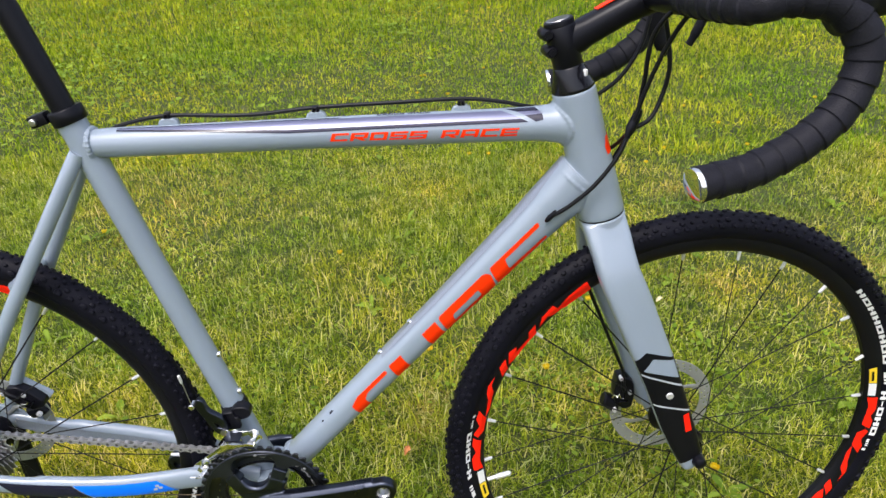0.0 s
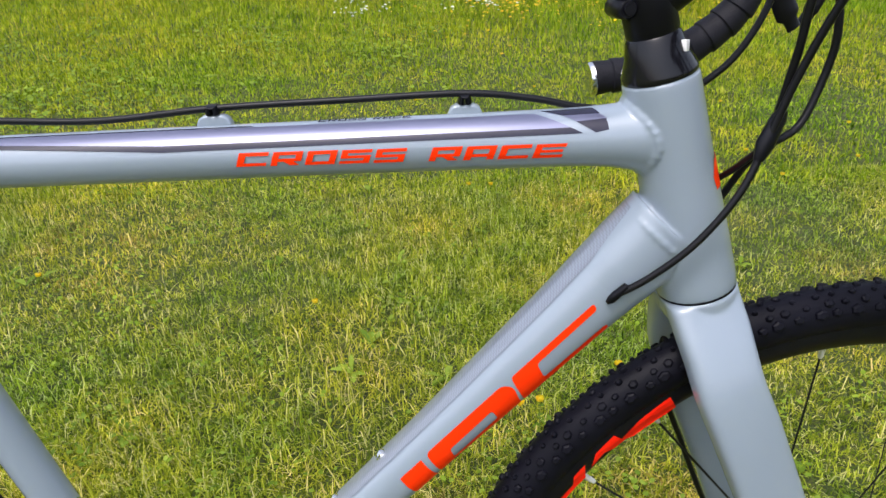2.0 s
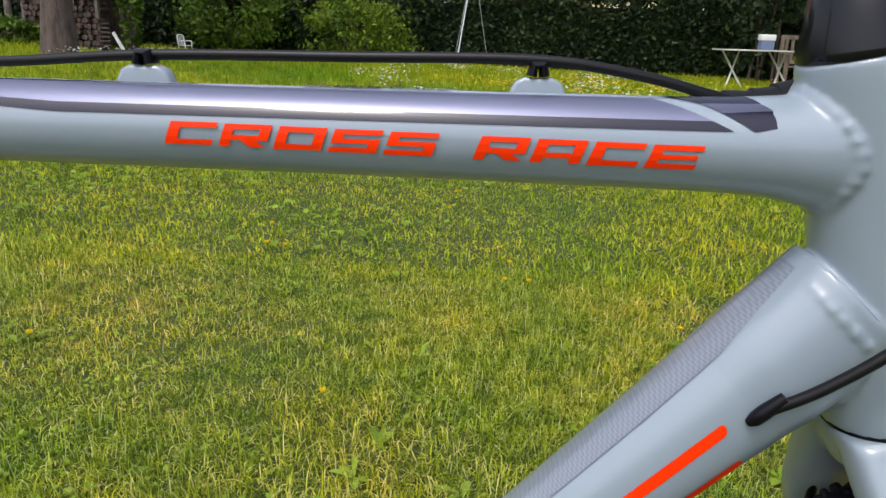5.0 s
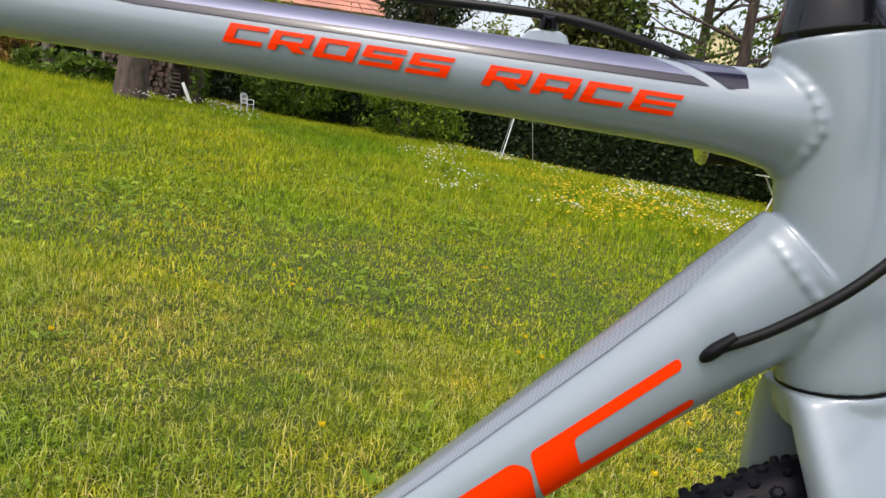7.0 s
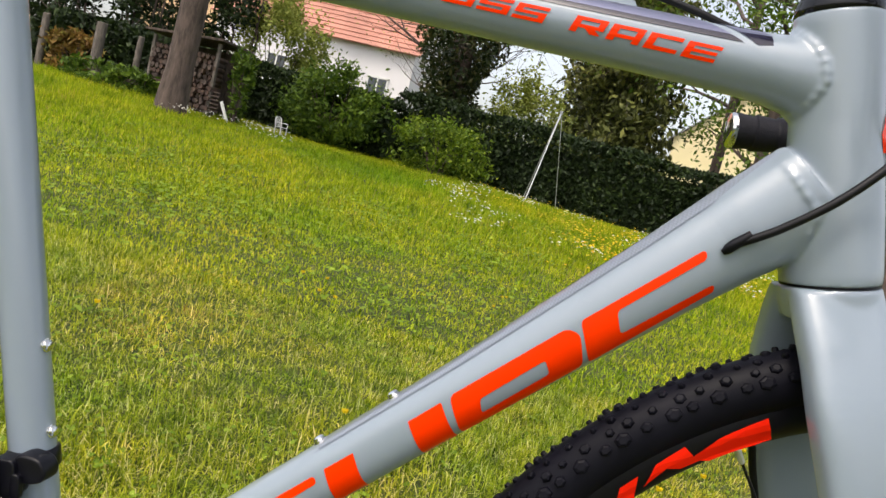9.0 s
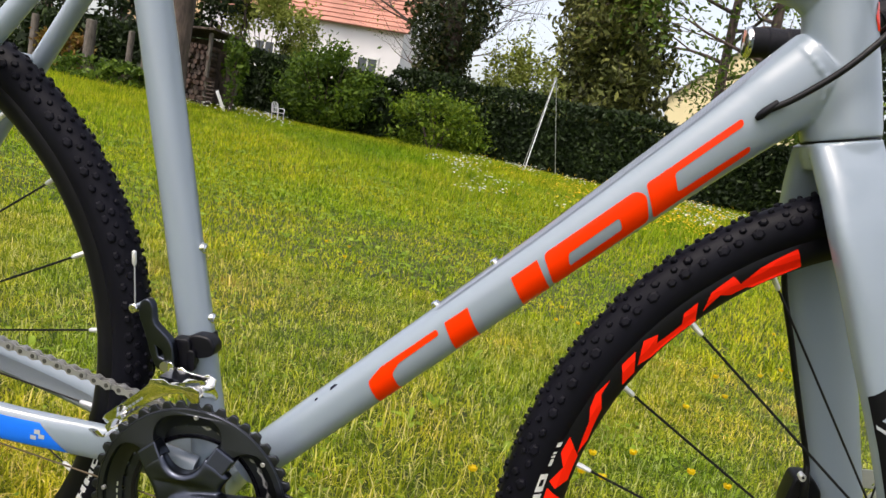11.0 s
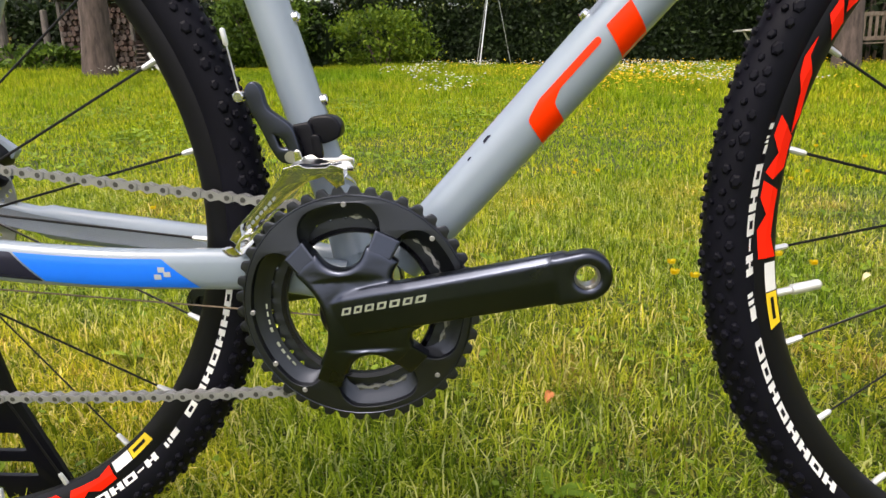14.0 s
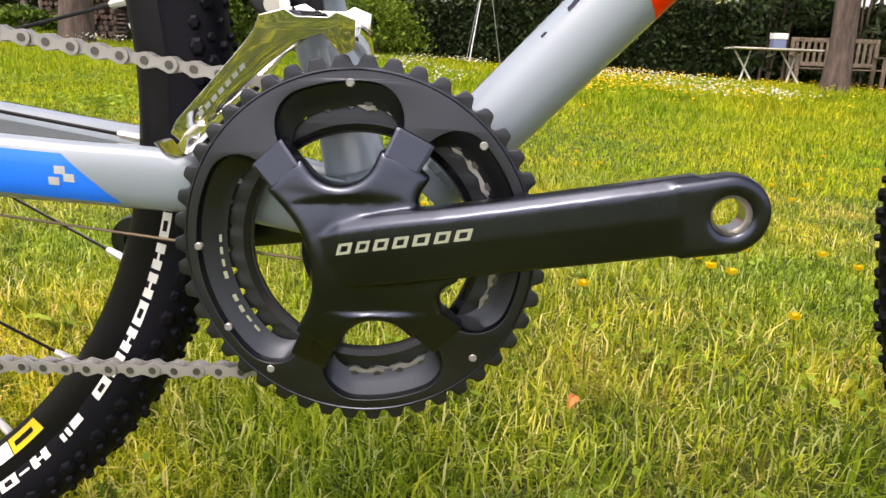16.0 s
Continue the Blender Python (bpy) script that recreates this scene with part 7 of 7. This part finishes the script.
tripod((-0.22, 12.2))


def garden_table(at):
    x, y = at
    t = thing("garden_table", "pale folding garden table with crossed legs", "table", (x, y, gz(x, y)))
    for k in range(5):
        part("top_slat", block((1.34, 0.105, 0.022), (0, -0.23 + 0.115 * k, 0.63), 0.004), TABLEPAINT, t)
    for sx in (-0.42, 0.30):
        part("leg", rod((sx - 0.14, -0.22, 0), (sx + 0.16, 0.22, 0.62), 0.016, 8), TABLEPAINT, t)
        part("leg", rod((sx + 0.16, -0.22, 0), (sx - 0.10, 0.22, 0.62), 0.016, 8), TABLEPAINT, t)
    b = thing("storage_box", "slate blue plastic box with a pale lid on the table", "box", (x + 0.06, y, gz(x, y) + 0.641))
    part("box_body", block((0.20, 0.17, 0.14), (0, 0, 0.07), 0.012), BOXBLUE, b)
    part("lid", block((0.22, 0.19, 0.09), (0, 0, 0.185), 0.015), WHITEPLASTIC, b, "pale lid")


garden_table((4.50, 11.5))


def bench(at, turn):
    x, y = at
    b = thing("garden_bench", "weathered wooden slatted garden bench behind the table", "bench", (x, y, gz(x, y)))
    b.rotation_euler.z = radians(turn)
    for k in range(4):
        part("seat_slat", block((1.4, 0.09, 0.022), (0, -0.2 + 0.1 * k, 0.42), 0.004), BENCHWOOD, b)
    for sx in (-0.68, 0.68):
        part("leg", block((0.06, 0.06, 0.62), (sx, -0.22, 0.31), 0.006), BENCHWOOD, b)
        part("leg", block((0.06, 0.06, 0.95), (sx, 0.22, 0.46), 0.006), BENCHWOOD, b)
        part("armrest", block((0.07, 0.52, 0.03), (sx, -0.02, 0.63), 0.008), BENCHWOOD, b)
    for z in (0.50, 0.90):
        part("back_rail", block((1.4, 0.035, 0.07), (0, 0.24, z), 0.006), BENCHWOOD, b)
    for k in range(13):
        part("back_slat", block((0.05, 0.018, 0.36), (-0.6 + 0.1 * k, 0.24, 0.70), 0.003), BENCHWOOD, b)


bench((5.95, 12.5), -6)


# -- houses beyond the hedge --
def gable_house(name, at, size, wall_h, roof_h, turn, wall, roof, label, windows):
    """Walls with a pitched tiled roof; the ridge runs along local x."""
    w, d = size
    h = thing(name, label, "house", at)
    h.rotation_euler.z = radians(turn)
    bm = bmesh.new()
    c = [(-w / 2, -d / 2), (w / 2, -d / 2), (w / 2, d / 2), (-w / 2, d / 2)]
    lo = [bm.verts.new((x, y, -0.5)) for x, y in c]
    hi = [bm.verts.new((x, y, wall_h)) for x, y in c]
    ga, gb = bm.verts.new((-w / 2, 0, wall_h + roof_h)), bm.verts.new((w / 2, 0, wall_h + roof_h))
    bm.faces.new((lo[0], lo[1], hi[1], hi[0]))
    bm.faces.new((lo[2], lo[3], hi[3], hi[2]))
    bm.faces.new((lo[1], lo[2], hi[2], gb, hi[1]))
    bm.faces.new((lo[3], lo[0], hi[0], ga, hi[3]))
    part("wall", bm, wall, h, smooth=False)
    slope = math.atan2(roof_h, d / 2)
    run = math.hypot(roof_h, d / 2) + 0.35
    rows = 22
    for sy in (-1, 1):
        bm = bmesh.new()
        prof = [(0.0, 0.0)]
        for k in range(rows):
            prof += [(run * k / rows, 0.075), (run * (k + 1) / rows, 0.035)]
        prof.append((run, 0.0))
        ends = [[bm.verts.new((sx * (w / 2 + 0.25), -sy * t0, up)) for t0, up in prof] for sx in (-1, 1)]
        for k in range(len(prof)):
            j = (k + 1) % len(prof)
            bm.faces.new((ends[0][k], ends[0][j], ends[1][j], ends[1][k]))
        for e in ends:
            bm.faces.new(e)
        bm.transform(Matrix.Translation((0, sy * (d / 2 + 0.28), wall_h - 0.22)) @ Matrix.Rotation(-sy * slope, 4, "X"))
        part("roof", bm, roof, h, "rows of clay tiles" if roof is TILE else "", smooth=False)
    for wx, wz, ww, wh, face in windows:
        if face == "front":
            m = Matrix.Translation((wx, -d / 2 - 0.01, wz))
        else:
            m = Matrix.Translation(((-w / 2 - 0.01) if face == "left" else (w / 2 + 0.01), wx, wz)) @ Matrix.Rotation(radians(90), 4, "Z")
        bm = block((ww, 0.05, wh), (0, 0, 0), 0.0)
        bm.transform(m)
        win = part("window", bm, DARKGLASS, h, smooth=False)
        for fx, fz, sx, sz in ((0, wh / 2, ww + 0.14, 0.09), (0, -wh / 2, ww + 0.14, 0.09), (-ww / 2, 0, 0.08, wh), (ww / 2, 0, 0.08, wh), (0, 0, 0.06, wh)):
            bm = block((sx, 0.10, sz), (fx, 0, fz), 0.0)
            bm.transform(m)
            part("window_frame", bm, WHITEPLASTIC, win, smooth=False)
    return h


gable_house("house", (-11.7, 34.5, 0), (9.2, 9.0), 4.95, 4.6, 0, RENDER, TILE, "white rendered house with a red clay tile roof", [(3.2, 3.1, 0.9, 0.9, "front"), (-1.5, 3.1, 0.9, 0.9, "front")])
gable_house("house", (-18.5, 38.0, 0), (9.0, 7.0), 4.8, 4.4, 78, OCHRE, TILE, "ochre gabled house with a red tile roof", [(0.0, 6.0, 0.45, 0.8, "left"), (1.1, 6.0, 0.45, 0.8, "left"), (-1.2, 3.0, 0.9, 1.1, "left")])
gable_house("house", (9.6, 44.0, 0), (6.2, 7.0), 5.2, 3.2, 80, CREAM, GREYTILE, "cream rendered house with a grey roof", [(-1.2, 3.6, 0.8, 1.0, "left")])

# the lawn goes on behind the camera and to both sides
more = np.random.RandomState(41)
lawn = np.stack([more.uniform(-6.5, 6.5, 150000), more.uniform(-4.5, 5.5, 150000)], -1)
edge = 1.05 + 0.72 * np.maximum(lawn[:, 1] + 0.3, 0)
lawn = lawn[(lawn[:, 1] < -0.22) | (np.abs(lawn[:, 0] - 0.2) > edge)]
blades("lawn_grass", lawn, 0.045, 0.0100, LAWN, "mown lawn grass going on round the bicycle", 1.9)
